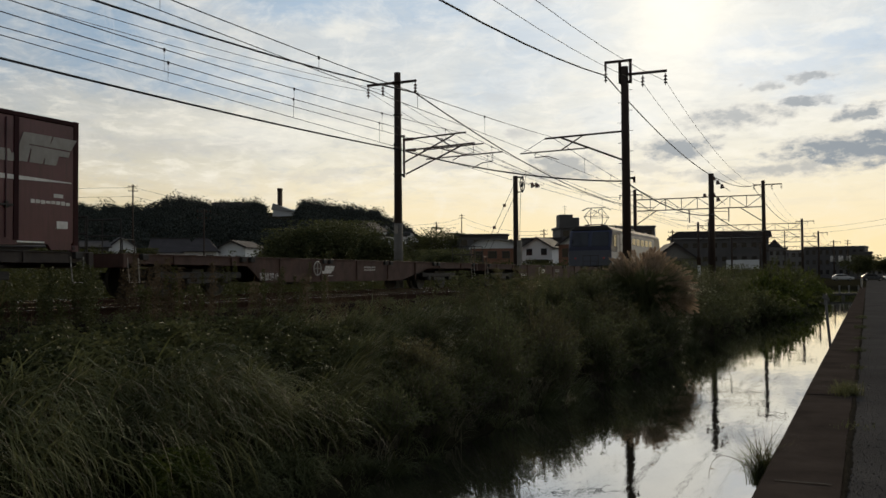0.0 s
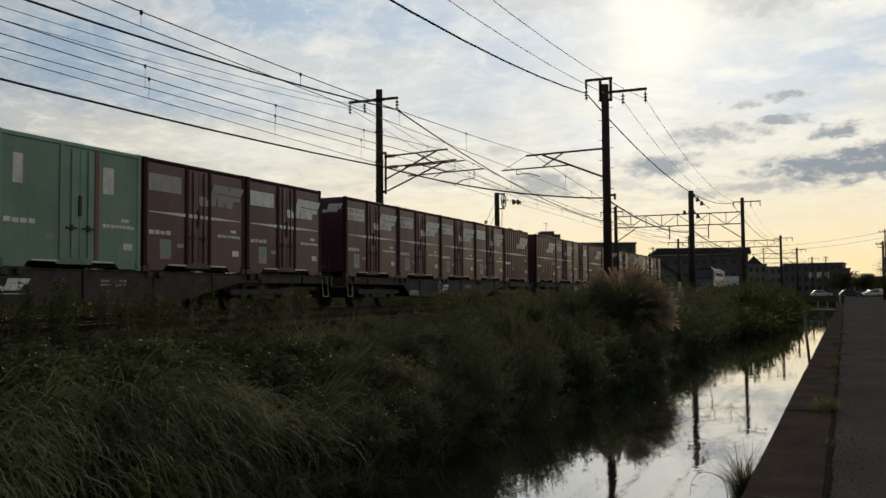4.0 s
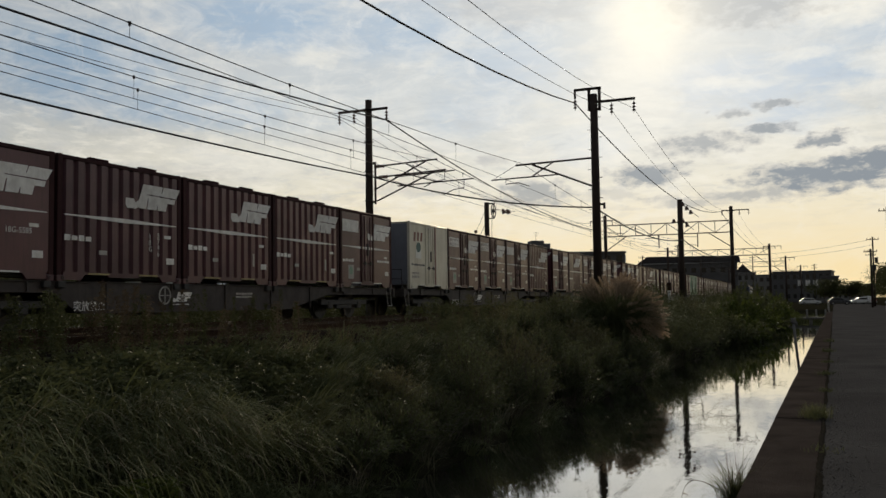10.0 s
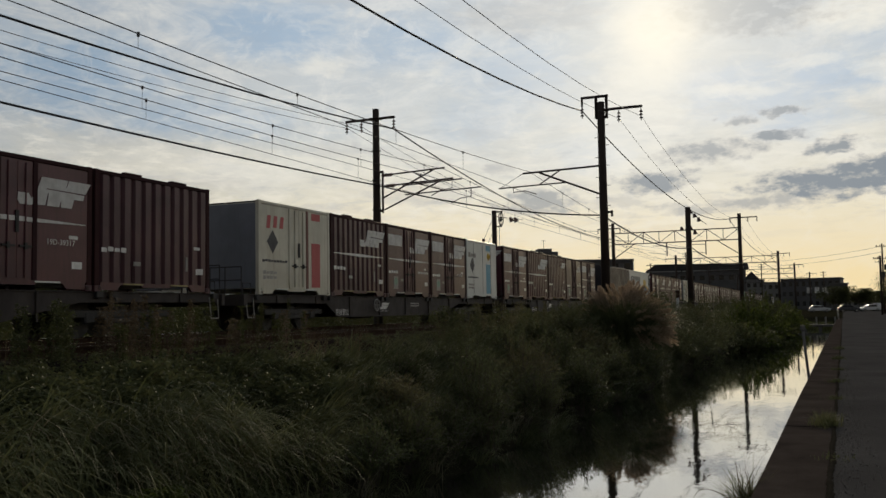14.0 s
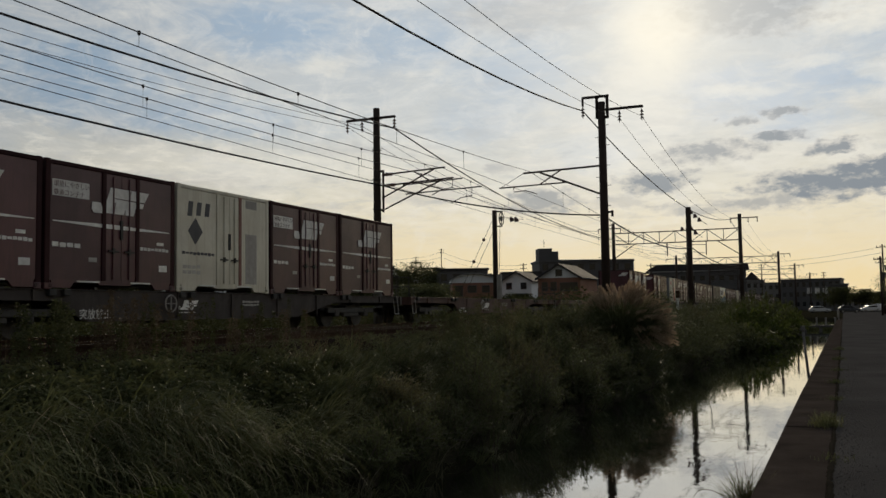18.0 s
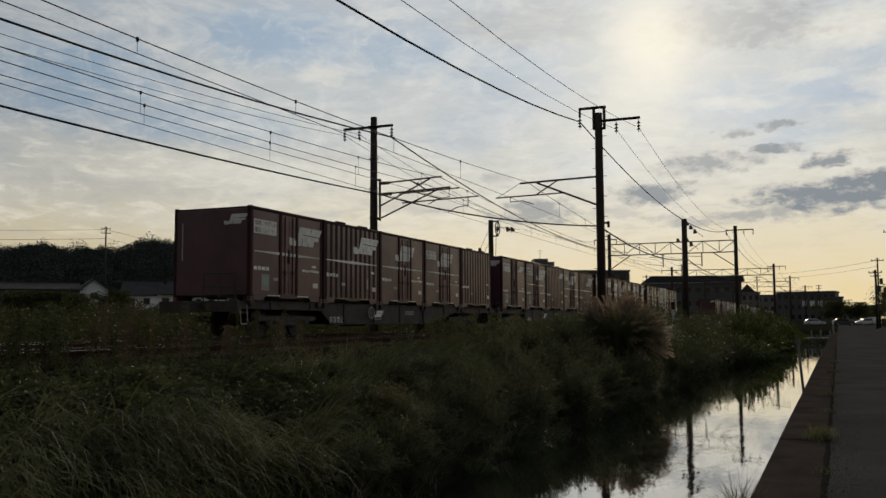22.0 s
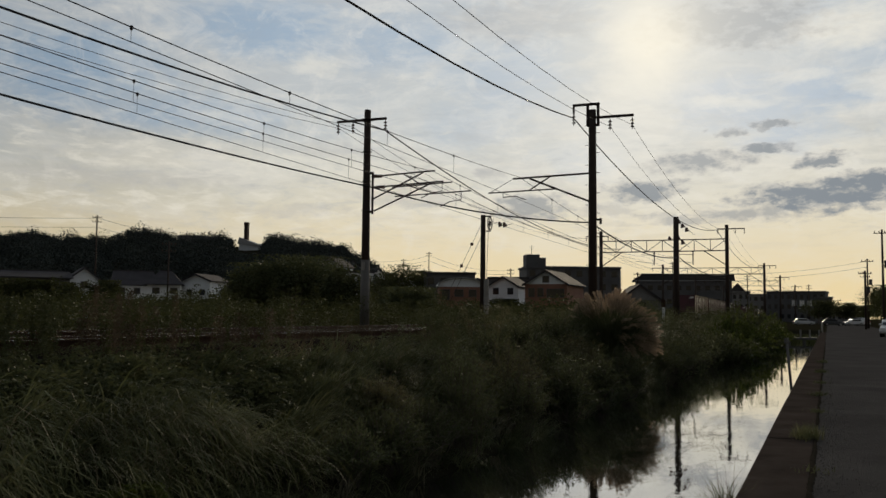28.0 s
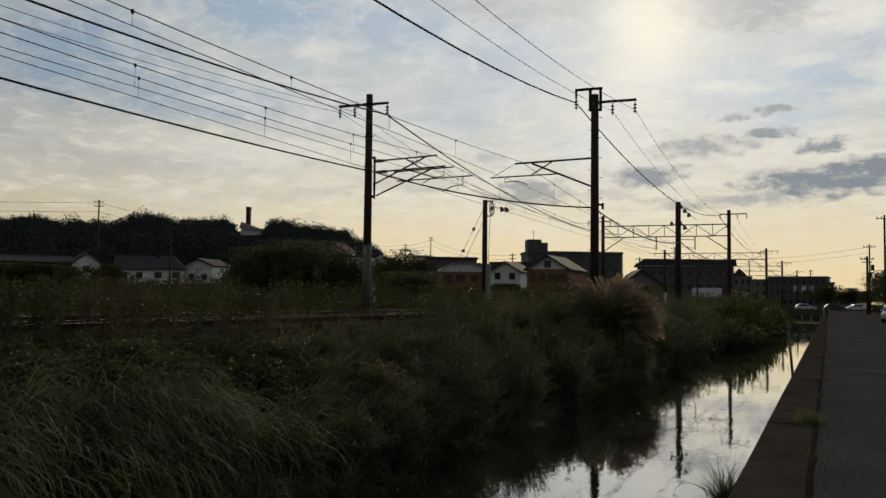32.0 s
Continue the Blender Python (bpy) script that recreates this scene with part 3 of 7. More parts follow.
EMBLEM = ((-0.06, 0.36), (-0.05, 0.10), (0.00, -0.04), (0.17, -0.04), (0.235, 0.06), (0.245, 0.0), (0.385, 0.0), (0.392, 0.45), (0.408, 0.45), (0.413, 0.0),
          (0.61, 0.0), (0.622, 0.20), (0.632, 0.20), (0.638, 0.0), (0.82, 0.0), (0.835, 0.34), (0.99, 0.34), (1.00, 0.54), (0.36, 0.585), (0.36, 0.615), (1.01, 0.59),
          (1.07, 0.99), (0.70, 1.0), (0.675, 0.72), (0.665, 0.72), (0.68, 1.0), (0.25, 1.0), (0.21, 0.36), (0.15, 0.20), (0.10, 0.36))


def logo(u, z, w, h, x=SIDE, length=BOX_L):
    """The slanting white block emblem: one heavy leaning shape with slits."""
    y, lean = (u - 0.5) * length, 0.22 * h
    return Geo().prism([(y + p * w + q * lean, z + q * h) for p, q in EMBLEM], "x", x - 0.001, x + 0.005)


def bars(u0, u1, z0, z1, n, x=SIDE, seed=1, length=BOX_L, rows=1):
    """Writing too small to read: plain bars with notched edges, one outline a row."""
    g, rnd = Geo(), random.Random(seed)
    for r in range(rows):
        a, b = z0 + (z1 - z0) * r / rows, z0 + (z1 - z0) * (r + 0.8) / rows
        low, high = [], []
        for k in range(n):
            p, q = ((u0 + (u1 - u0) * (k + f) / n - 0.5) * length for f in (0.0, 0.80))
            e = ((u0 + (u1 - u0) * (k + 1) / n - 0.5) * length)
            drop, rise = rnd.uniform(0.0, 0.22) * (b - a), rnd.uniform(0.0, 0.22) * (b - a)
            low += [(p, a + drop), (q, a + drop)]
            high += [(p, b - rise), (q, b - rise)]
            if k < n - 1:
                low += [(q, (a + b) / 2 - 0.004), (e, (a + b) / 2 - 0.004)]
                high += [(q, (a + b) / 2 + 0.004), (e, (a + b) / 2 + 0.004)]
        g.prism(low + high[::-1], "x", x - 0.001, x + 0.004)
    return g


def container_shell(c, mat, mat_end, length=BOX_L, ribs=(), panel=True):
    """Frame, side panels, ends and roof of a box of any length; ribs are stretches of the side that are corrugated."""
    L, h, s = length, BOX_H, SIDE
    g = Geo()
    g.box(-s + 0.03, s - (0.12 if ribs else 0.03), -L / 2 + 0.03, L / 2 - 0.03, 0.15, h - 0.06)
    part("body", g, mat, c)
    for y, nm in ((-L / 2, -1), (L / 2, 1)):
        part("end_wall", Geo().box(-s + 0.1, s - 0.1, y if nm < 0 else y - 0.035, y + 0.035 if nm < 0 else y, 0.16, h - 0.08), mat_end, c, bevel=0.008)
        for x in (-s, s - 0.11):
            part("corner_post", Geo().box(x, x + 0.11, min(y, y - nm * 0.13), max(y, y - nm * 0.13), 0.1, h), MAROON_DARK if mat == MAROON else mat, c, bevel=0.012)
            part("corner_casting", Geo().box(x - 0.006, x + 0.116, min(y, y - nm * 0.17) - 0.003, max(y, y - nm * 0.17) + 0.003, -0.01, 0.115), mat, c, bevel=0.012)
    for x in (-s, s - 0.09):
        part("top_rail", Geo().box(x, x + 0.09, -L / 2 + 0.1, L / 2 - 0.1, h - 0.10, h - 0.01), MAROON_DARK if mat == MAROON else mat, c, bevel=0.015)
        e, q = L / 2 - 0.17, L * 0.30
        k = L * 0.13
        g = Geo().prism([(-e, 0.18), (-e, 0.02), (-q - 0.1, 0.02), (-q, 0.13), (-k, 0.13), (-k + 0.04, 0.09), (k - 0.04, 0.09), (k, 0.13), (q, 0.13), (q + 0.1, 0.02), (e, 0.02), (e, 0.18)], "x", x + 0.01, x + 0.08)
        part("bottom_rail", g, mat, c)
    part("roof", Geo().box(-s + 0.05, s - 0.05, -L / 2 + 0.06, L / 2 - 0.06, h - 0.06, h - 0.015), MAROON_DARK if mat == MAROON else ROOF, c, bevel=0.01)
    for a, b in ribs:
        ya, yb = (a - 0.5) * L, (b - 0.5) * L
        n = max(2, round((yb - ya) / 0.315))
        outline = []
        for k in range(n):
            y0, w = ya + (yb - ya) * k / n, (yb - ya) / n
            outline += [(s - 0.07, y0), (s - 0.07, y0 + w * 0.20), (s - 0.005, y0 + w * 0.34), (s - 0.005, y0 + w * 0.86)]
        outline += [(s - 0.07, yb), (s - 0.15, yb), (s - 0.15, ya)]
        part("corrugated_side", Geo().prism(outline, "z", 0.18, h - 0.10), mat, c)
    if length == BOX_L:
        for k, u in enumerate((0.30, 0.70)):
            y = (u - 0.5) * L
            part("fork_pocket_rim", Geo().box(s - 0.02, s + 0.006, y - 0.30, y + 0.30, 0.135, 0.165), PALE if not ribs else YELLOW_DULL, c, "pale rim over a fork pocket")
            if ribs:
                part("roof_lug", Geo().box(s - 0.12, s - 0.005, y - 0.26, y + 0.26, h - 0.012, h + 0.035), MAROON_DARK, c, bevel=0.008)
            part("tie_ring", Geo().ring((s + 0.012, (k * 0.93 - 0.465) * L, 0.06), 0.028, 0.008, "x", 8, 4), STEEL, c)
    if not ribs and panel:
        part("side_panel", Geo().box(s - 0.05, s - 0.012, -L / 2 + 0.11, L / 2 - 0.11, 0.17, h - 0.11), mat, c)


def side_doors(c, mat, u0=0.40, u1=0.60, x=SIDE):
    """A pair of narrow door leaves with rods and handles."""
    mid = (u0 + u1) / 2
    for a, b in ((u0, mid - 0.006), (mid + 0.006, u1)):
        leaf = part("door", plate(a, b, 0.2, BOX_H - 0.13, 0.012, x=x - 0.016), mat, c)
        y = (a + b) / 2 * BOX_L - BOX_L / 2
        part("locking_rod", Geo().tube([(x + 0.012, y, 0.22), (x + 0.012, y, BOX_H - 0.15)], 0.016), mat, leaf)
        part("handle", Geo().box(x, x + 0.035, y - 0.14, y + 0.14, 0.78, 0.815).box(x, x + 0.04, y - 0.03, y + 0.03, 0.74, 0.86), STEEL, leaf, "dark steel handle")
    for u in (u0 - 0.012, u1 + 0.012):
        y = u * BOX_L - BOX_L / 2
        part("door_post", Geo().box(x - 0.02, x + 0.014, y - 0.055, y + 0.055, 0.18, BOX_H - 0.1), MAROON_DARK if mat == MAROON else BROWN_MARK if u > u1 else mat, c, bevel=0.006)
    g = Geo()
    y = (mid - 0.5) * BOX_L
    g.box(x, x + 0.03, y - 0.035, y + 0.035, 1.05, 1.45)
    part("lock_box", g, STEEL, c, "dark lock cover")


def word_mesh(rows, size, gap):
    """Lines of writing in the built-in font, drawn on the y-z plane and facing +x; starts at the top left."""
    curve = bpy.data.curves.new("lettering", "FONT")
    curve.body, curve.size, curve.resolution_u, curve.extrude = rows, size, 2, 0.0015
    curve.space_line = gap
    ob = bpy.data.objects.new("lettering", curve)
    scene.collection.objects.link(ob)
    bpy.context.view_layer.update()
    me = bpy.data.meshes.new_from_object(ob.evaluated_get(bpy.context.evaluated_depsgraph_get()))
    bpy.data.objects.remove(ob)
    bpy.data.curves.remove(curve)
    for v in me.vertices:
        v.co = Vector((v.co.z, v.co.x, v.co.y))
    me.materials.clear()
    me.materials.append(MAROON)
    me.update()
    return me


SIGN_WORDS = word_mesh("\u74b0\u5883\u306b\u3084\u3055\u3057\u3044\n\u9244\u9053\u30b3\u30f3\u30c6\u30ca", 0.150, 1.25)


WARNING = word_mesh("\u7a81\u653e\u7981\u6b62", 0.22, 1.0)
WARNING.materials[0] = WHITE_MARK


def stripe(c, mat=WHITE_MARK, u0=0.05, u1=0.95, z=1.30, x=SIDE):
    y0, y1, m = (u0 - 0.5) * BOX_L, (u1 - 0.5) * BOX_L, (u0 + u1 - 1) / 2 * BOX_L
    part("stripe", Geo().prism([(y0, z), (m, z - 0.045), (y1, z - 0.005), (y1, z + 0.01), (m, z + 0.05), (y0, z + 0.02)], "x", x - 0.008, x + 0.004), mat, c, "tapering white stripe")


def small_marks(c, seed, x=SIDE, mat=WHITE_MARK, sticker=True):
    part("lettering", bars(0.05, 0.25, 0.80, 0.95, 4, x, seed), mat, c, "small white lettering")
    if sticker:
        label = part("sticker", plate(0.145, 0.245, 0.28, 0.72, x=x), GREY_MARK, c, "pale square label")
        part("round_mark", Geo().prism([((0.195 - 0.5) * BOX_L + 0.13 * math.cos(a), 0.54 + 0.13 * math.sin(a)) for a in (2 * math.pi * k / 12 for k in range(12))], "x", x + 0.004, x + 0.007), GREEN_PAINT, label, "green round mark")
    part("tag", plate(0.86, 0.93, 0.42, 0.56, x=x), mat, c, "white tag plate")
    part("tag", plate(0.84, 0.90, 1.00, 1.07, x=x), mat, c, "small white tag plate")
    part("tag", plate(0.30, 0.36, 0.55, 0.64, x=x), GREY_MARK, c, "grey tag plate")


def end_marks(c, mat=WHITE_MARK):
    """Emblem and number on the rear end."""
    g = logo(0.0, 0.0, 0.62, 0.26, x=0.0, length=0.0)
    g.v = [(p[1] + 0.42, -BOX_L / 2 - 0.004 - p[0], p[2] + 2.02) for p in g.v]
    g.f = [f[::-1] for f in g.f]
    part("end_emblem", g, mat, c, "white slanting block emblem")
    part("end_number", Geo().box(-0.96, -0.92, -BOX_L / 2 - 0.004, -BOX_L / 2 + 0.004, 1.1, 2.1), GREY_MARK, c, "upright white number")


READ_NUMBERS = {(10, 4): "18G-5585", (14, 1): "19D-39317", (18, 3): "19D-15628", (8, 4): "19D-16305", (2, 4): "19D-20154", (3, 3): "19D-32367", (8, 0): "19D-16822", (13, 1): "18C-11786"}
READ_UPRIGHT = {(9, 0): ("19F", "5135"), (10, 3): ("18G", "5746")}
UPRIGHT_KINDS = ("half", "ribbed", "ribbed_small", "ribbed_bare")
number_meshes = {}


def add_number(c, kind, n, slot):
    """The container's number: its characters where they can be read, plain bars elsewhere."""
    upright = kind in UPRIGHT_KINDS
    x = SIDE - (0.003 if upright else 0.012)
    if (n, slot) in READ_NUMBERS:
        me = word_mesh(READ_NUMBERS[n, slot], 0.155, 1.0)
        me.materials[0] = WHITE_MARK
        ob = part("number", me, WHITE_MARK, c, "white painted number")
        ob.location = (x + 0.003, 0.19 * BOX_L, 0.87)
    elif (n, slot) in READ_UPRIGHT:
        for k, word in enumerate(READ_UPRIGHT[n, slot]):
            me = word_mesh("\n".join(word), 0.17, 0.8)
            me.materials[0] = WHITE_MARK
            ob = part("number", me, WHITE_MARK, c, "upright white painted number")
            ob.location = (x + 0.003, (0.70 + 0.075 * k - 0.5) * BOX_L, 1.0 if k else 0.96)
    else:
        if upright not in number_meshes:
            number_meshes[upright] = (bars(0.76, 0.785, 0.42, 1.02, 1, x, 5, rows=1) if upright else bars(0.70, 0.95, 0.86, 0.96, 8, x, 4)).mesh("number", WHITE_MARK if not upright else GREY_MARK)
        part("number", number_meshes[upright], WHITE_MARK, c, "white number")


PLAIN_LABEL = "maroon steel freight container with "


def make_container(kind, seed):
    """One container with its floor at z = 0 and its front towards +y."""
    c = thing("freight_container", CONTAINERS[kind], "container", "containers on the wagons")
    x = SIDE
    if kind in ("text", "blank", "none", "faded", "small"):
        container_shell(c, MAROON, MAROON)
        side_doors(c, MAROON, 0.40, 0.60)
        x = SIDE - 0.012
        if kind != "none":
            sign = part("sign", plate(0.045, 0.335, 1.78, 2.16, 0.006, x=x), GREY_MARK if kind == "faded" else WHITE_MARK, c, "white sign panel")
            if kind in ("text", "small"):
                words = part("lettering", SIGN_WORDS, MAROON, sign, "two rows of maroon lettering")
                words.location = (x + 0.007, (0.055 - 0.5) * BOX_L, 2.01)
        if kind == "small":
            part("emblem", logo(0.68, 1.84, 0.85, 0.30, x), WHITE_MARK, c, "small white slanting block emblem")
        else:
            part("emblem", logo(0.52, 1.60, 1.50, 0.54, SIDE), GREY_MARK if kind == "faded" else WHITE_MARK, c, "white slanting block emblem")
            stripe(c, x=SIDE)
        small_marks(c, seed, x)
    elif kind == "wide":
        container_shell(c, MAROON, MAROON)
        side_doors(c, MAROON, 0.42, 0.66)
        x = SIDE - 0.012
        sign = part("sign", plate(0.045, 0.30, 1.80, 2.12, 0.006, x=x), WHITE_MARK, c, "white sign panel")
        words = part("lettering", SIGN_WORDS, MAROON, sign, "two rows of maroon lettering")
        words.location, words.scale = (x + 0.007, (0.053 - 0.5) * BOX_L, 1.99), (1, 0.88, 0.88)
        part("emblem", logo(0.33, 1.58, 1.40, 0.54, SIDE), WHITE_MARK, c, "white slanting block emblem across the doors")
        stripe(c, x=SIDE)
        small_marks(c, seed, x, sticker=False)
    elif kind == "wide_bare":
        container_shell(c, MAROON, MAROON)
        side_doors(c, MAROON, 0.42, 0.66)
        part("emblem", logo(0.33, 1.58, 1.40, 0.54, SIDE), WHITE_MARK, c, "white slanting block emblem across the doors")
        stripe(c, x=SIDE)
        small_marks(c, seed, SIDE - 0.012, sticker=False)
    elif kind == "plain":
        container_shell(c, MAROON, MAROON)
        x = SIDE - 0.012
        part("emblem", logo(0.50, 1.62, 1.5, 0.54, x), WHITE_MARK, c, "white slanting block emblem")
        stripe(c, x=x)
        small_marks(c, seed, x, sticker=False)
    elif kind == "initial":
        container_shell(c, MAROON, MAROON)
        side_doors(c, MAROON, 0.40, 0.60)
        x = SIDE - 0.012
        g = Geo()
        for a, b, p, q in ((0.69, 0.75, 1.72, 1.86), (0.75, 0.79, 1.72, 2.08), (0.81, 0.90, 1.90, 2.08), (0.81, 0.85, 1.72, 1.88), (0.86, 0.91, 1.72, 1.88)):
            k = plate(a, b, p, q, x=x)
            g.put(k.v, k.f)
        part("emblem", g, WHITE_MARK, c, "small white block emblem")
        small_marks(c, seed, x)
    elif kind == "half":
        container_shell(c, MAROON, MAROON, ribs=((0.32, 0.80),))
        x = SIDE - 0.012
        for a, b in ((0.03, 0.32), (0.80, 0.97)):
            part("side_panel", Geo().box(SIDE - 0.05, x, (a - 0.5) * BOX_L, (b - 0.5) * BOX_L, 0.17, BOX_H - 0.11), MAROON, c)
        part("emblem", logo(0.34, 1.6, 1.55, 0.54, SIDE - 0.004), WHITE_MARK, c, "white slanting block emblem")
        stripe(c, x=SIDE - 0.004)
        small_marks(c, seed, x, sticker=False)
    elif kind in ("ribbed", "ribbed_small", "ribbed_bare"):
        container_shell(c, MAROON, MAROON, ribs=((0.03, 0.97),))
        x = SIDE - 0.003
        if kind == "ribbed":
            part("emblem", logo(0.52, 1.62, 1.50, 0.54, x), WHITE_MARK, c, "white slanting block emblem")
            stripe(c, x=x)
        elif kind == "ribbed_small":
            part("emblem", logo(0.72, 1.84, 0.85, 0.30, x), WHITE_MARK, c, "small white slanting block emblem")
        small_marks(c, seed, x, sticker=False)
    elif kind in ("cream", "cream_red", "cream_grey", "pale_blue"):
        body = PALE if kind == "pale_blue" else CREAM
        # end walls get the painted-in shade, not the body's own paint
        container_shell(c, body, END_SHADE)
        x = SIDE - 0.012
        if kind == "pale_blue":
            for u in (0.22, 0.52, 0.80):
                part("seam", plate(u, u + 0.008, 0.2, BOX_H - 0.14, x=x), DARK_MARK, c, "dark panel seam")
            part("colour_band", plate(0.64, 0.79, 0.22, 1.52, x=x), SKY_BLUE, c, "light blue band")
            part("colour_band", plate(0.64, 0.79, 2.10, BOX_H - 0.14, x=x), SKY_BLUE, c, "light blue band")
            part("fruit_mark", Geo().ring((x, 0.82, 1.86), 0.10, 0.07, "x", 14, 4), YELLOW, c, "round yellow mark")
            part("lettering", bars(0.06, 0.32, 1.72, 2.02, 3, x, seed), GREY_MARK, c, "faded lettering")
        else:
            side_doors(c, body, 0.42, 0.64)
            for k in range(3):
                part("block_mark", plate(0.10 + 0.085 * k, 0.145 + 0.085 * k, 1.80 - 0.03 * (k == 0), 2.12, x=x, slant=0.05), {"cream": BROWN_MARK, "cream_red": RED_MARK}.get(kind, DARK_MARK), c, "large leaning block mark")
            if kind == "cream":
                label = part("picture_label", plate(0.15, 0.29, 1.14, 1.50, x=x), PALE, c, "pale picture label with a brown edge")
                part("round_mark", Geo().prism([(-0.28 * BOX_L + 0.21 * math.cos(a), 1.56 + 0.19 * math.sin(a)) for a in (2 * math.pi * k / 14 for k in range(14))], "x", x + 0.004, x + 0.008), TEAL, label, "dark teal round mark")
            else:
                part("colour_band", plate(0.72, 0.85, 0.22, 1.50, x=x), RED_MARK if kind == "cream_red" else GREY_MARK, c, "upright colour band")
                part("colour_band", plate(0.72, 0.85, 2.16, BOX_H - 0.13, x=x), RED_MARK if kind == "cream_red" else GREY_MARK, c, "short colour band")
        if kind != "cream":
            y = -BOX_L * 0.32
            part("diamond_label", Geo().prism([(y - 0.27, 1.42), (y, 1.10), (y + 0.27, 1.42), (y, 1.74)], "x", x, x + 0.004), DARK_MARK, c, "dark diamond label")
        part("lettering", bars(0.05, 0.38, 0.86, 0.96, 9, x, seed + 5), DARK_MARK, c, "line of small dark lettering")
        part("lettering", bars(0.06, 0.24, 0.40, 0.66, 4, x, seed + 6, rows=2), GREY_MARK, c, "small grey lettering")
    elif kind == "green":
        container_shell(c, GREEN_PAINT, GREEN_PAINT)
        side_doors(c, GREEN_PAINT, 0.42, 0.64)
        part("sign", plate(0.10, 0.16, 1.55, 2.1, x=SIDE - 0.012), WHITE_MARK, c, "upright white sign")
        part("sign", plate(0.70, 0.78, 1.55, 2.1, x=SIDE - 0.012), WHITE_MARK, c, "upright white sign")
        small_marks(c, seed, SIDE - 0.012, sticker=False)
    elif kind == "long_ribbed":
        L = 9.41
        container_shell(c, KHAKI, NAVY, L, ribs=((0.015, 0.985),))
        part("belt_rail", Geo().box(SIDE - 0.02, SIDE + 0.006, -L / 2 + 0.1, L / 2 - 0.1, 0.80, 0.88).box(SIDE - 0.02, SIDE + 0.006, -L / 2 + 0.1, L / 2 - 0.1, 0.94, 1.02), KHAKI, c, "double horizontal rail", bevel=0.006)
        part("bottom_beam", Geo().box(SIDE - 0.06, SIDE + 0.004, -L / 2 + 0.15, L / 2 - 0.15, 0.14, 0.34), KHAKI, c, bevel=0.01)
        for k in range(7):
            y = -L / 2 + 1.0 + k * 1.2
            part("latch", Geo().box(SIDE, SIDE + 0.04, y - 0.03, y + 0.03, 0.22, 0.52), STEEL, c, "dark latch")
        y = -L * 0.41
        part("diamond_label", Geo().prism([(y - 0.3, 1.75), (y, 1.42), (y + 0.3, 1.75), (y, 2.08)], "x", SIDE - 0.006, SIDE + 0.003), BROWN_MARK, c, "faded brown diamond label")
        part("lettering", bars(0.05, 0.2, 2.18, 2.28, 8, SIDE - 0.004, seed, L), GREY_MARK, c, "faded lettering")
        part("lettering", bars(0.48, 0.64, 0.62, 0.72, 8, SIDE - 0.004, seed + 1, L), GREY_MARK, c, "faded lettering")
    elif kind == "long_wave":
        L = 9.0
        container_shell(c, PALE, PALE, L)
        x = SIDE - 0.012

        def wave(u):
            return lerp(u, (0, 0.07, 0.16, 0.26, 0.36, 0.46, 0.56, 0.66, 0.74, 0.82, 0.9, 1.0), (1.26, 1.12, 1.0, 0.95, 0.99, 1.10, 1.26, 1.40, 1.42, 1.34, 1.20, 1.02))
        top = [((k / 24 - 0.5) * (L - 0.3), wave(k / 24)) for k in range(25)]
        low = [(y, 0.22) for y, z in top]
        part("wave_field", Geo().prism(low + [(y, z - 0.14) for y, z in top[::-1]], "x", x, x + 0.003), BLUE, c, "blue field below the wave")
        part("wave_band", Geo().prism([(y, z - 0.14) for y, z in top] + [(y, z + 0.04) for y, z in top[::-1]], "x", x, x + 0.005), YELLOW, c, "curving yellow band")
        for k in range(6):
            y = -L / 2 + 0.60 + k * 0.66
            dip = 0.10 * math.sin(k * 1.1)
            g = Geo().prism([(y, 1.34), (y + 0.50, 1.34), (y + 0.545, 1.62 + dip), (y + 0.30, 1.65 + dip), (y + 0.31, 1.70 + dip), (y + 0.555, 1.67 + dip), (y + 0.62, 2.04), (y + 0.14, 2.04)], "x", x, x + 0.004)
            part("block_mark", g, DARK_MARK, c, "dark grey slanting block mark")
        part("emblem_panel", Geo().prism([((0.735 - 0.5) * L + 0.70 * math.cos(a), 1.62 + 0.27 * math.sin(a)) for a in (2 * math.pi * k / 18 for k in range(18))], "x", x, x + 0.005), YELLOW, c, "orange-yellow printed emblem")
        part("lettering", bars(0.68, 0.90, 0.48, 0.64, 7, x + 0.004, seed, L), WHITE_MARK, c, "white lettering")
        part("lettering", bars(0.10, 0.30, 0.40, 0.54, 8, x + 0.004, seed + 2, L), WHITE_MARK, c, "small white lettering")
        g = Geo()
        for k in range(7):
            g.box(x, x + 0.05, L / 2 - 0.42, L / 2 - 0.12, 0.5 + k * 0.27, 0.53 + k * 0.27)
        g.box(x, x + 0.05, L / 2 - 0.44, L / 2 - 0.41, 0.3, 2.35)
        part("ladder", g, STEEL, c, "dark end ladder")
    if kind in ("text", "blank", "none", "faded", "small", "wide", "wide_bare"):
        end_marks(c)
    return c


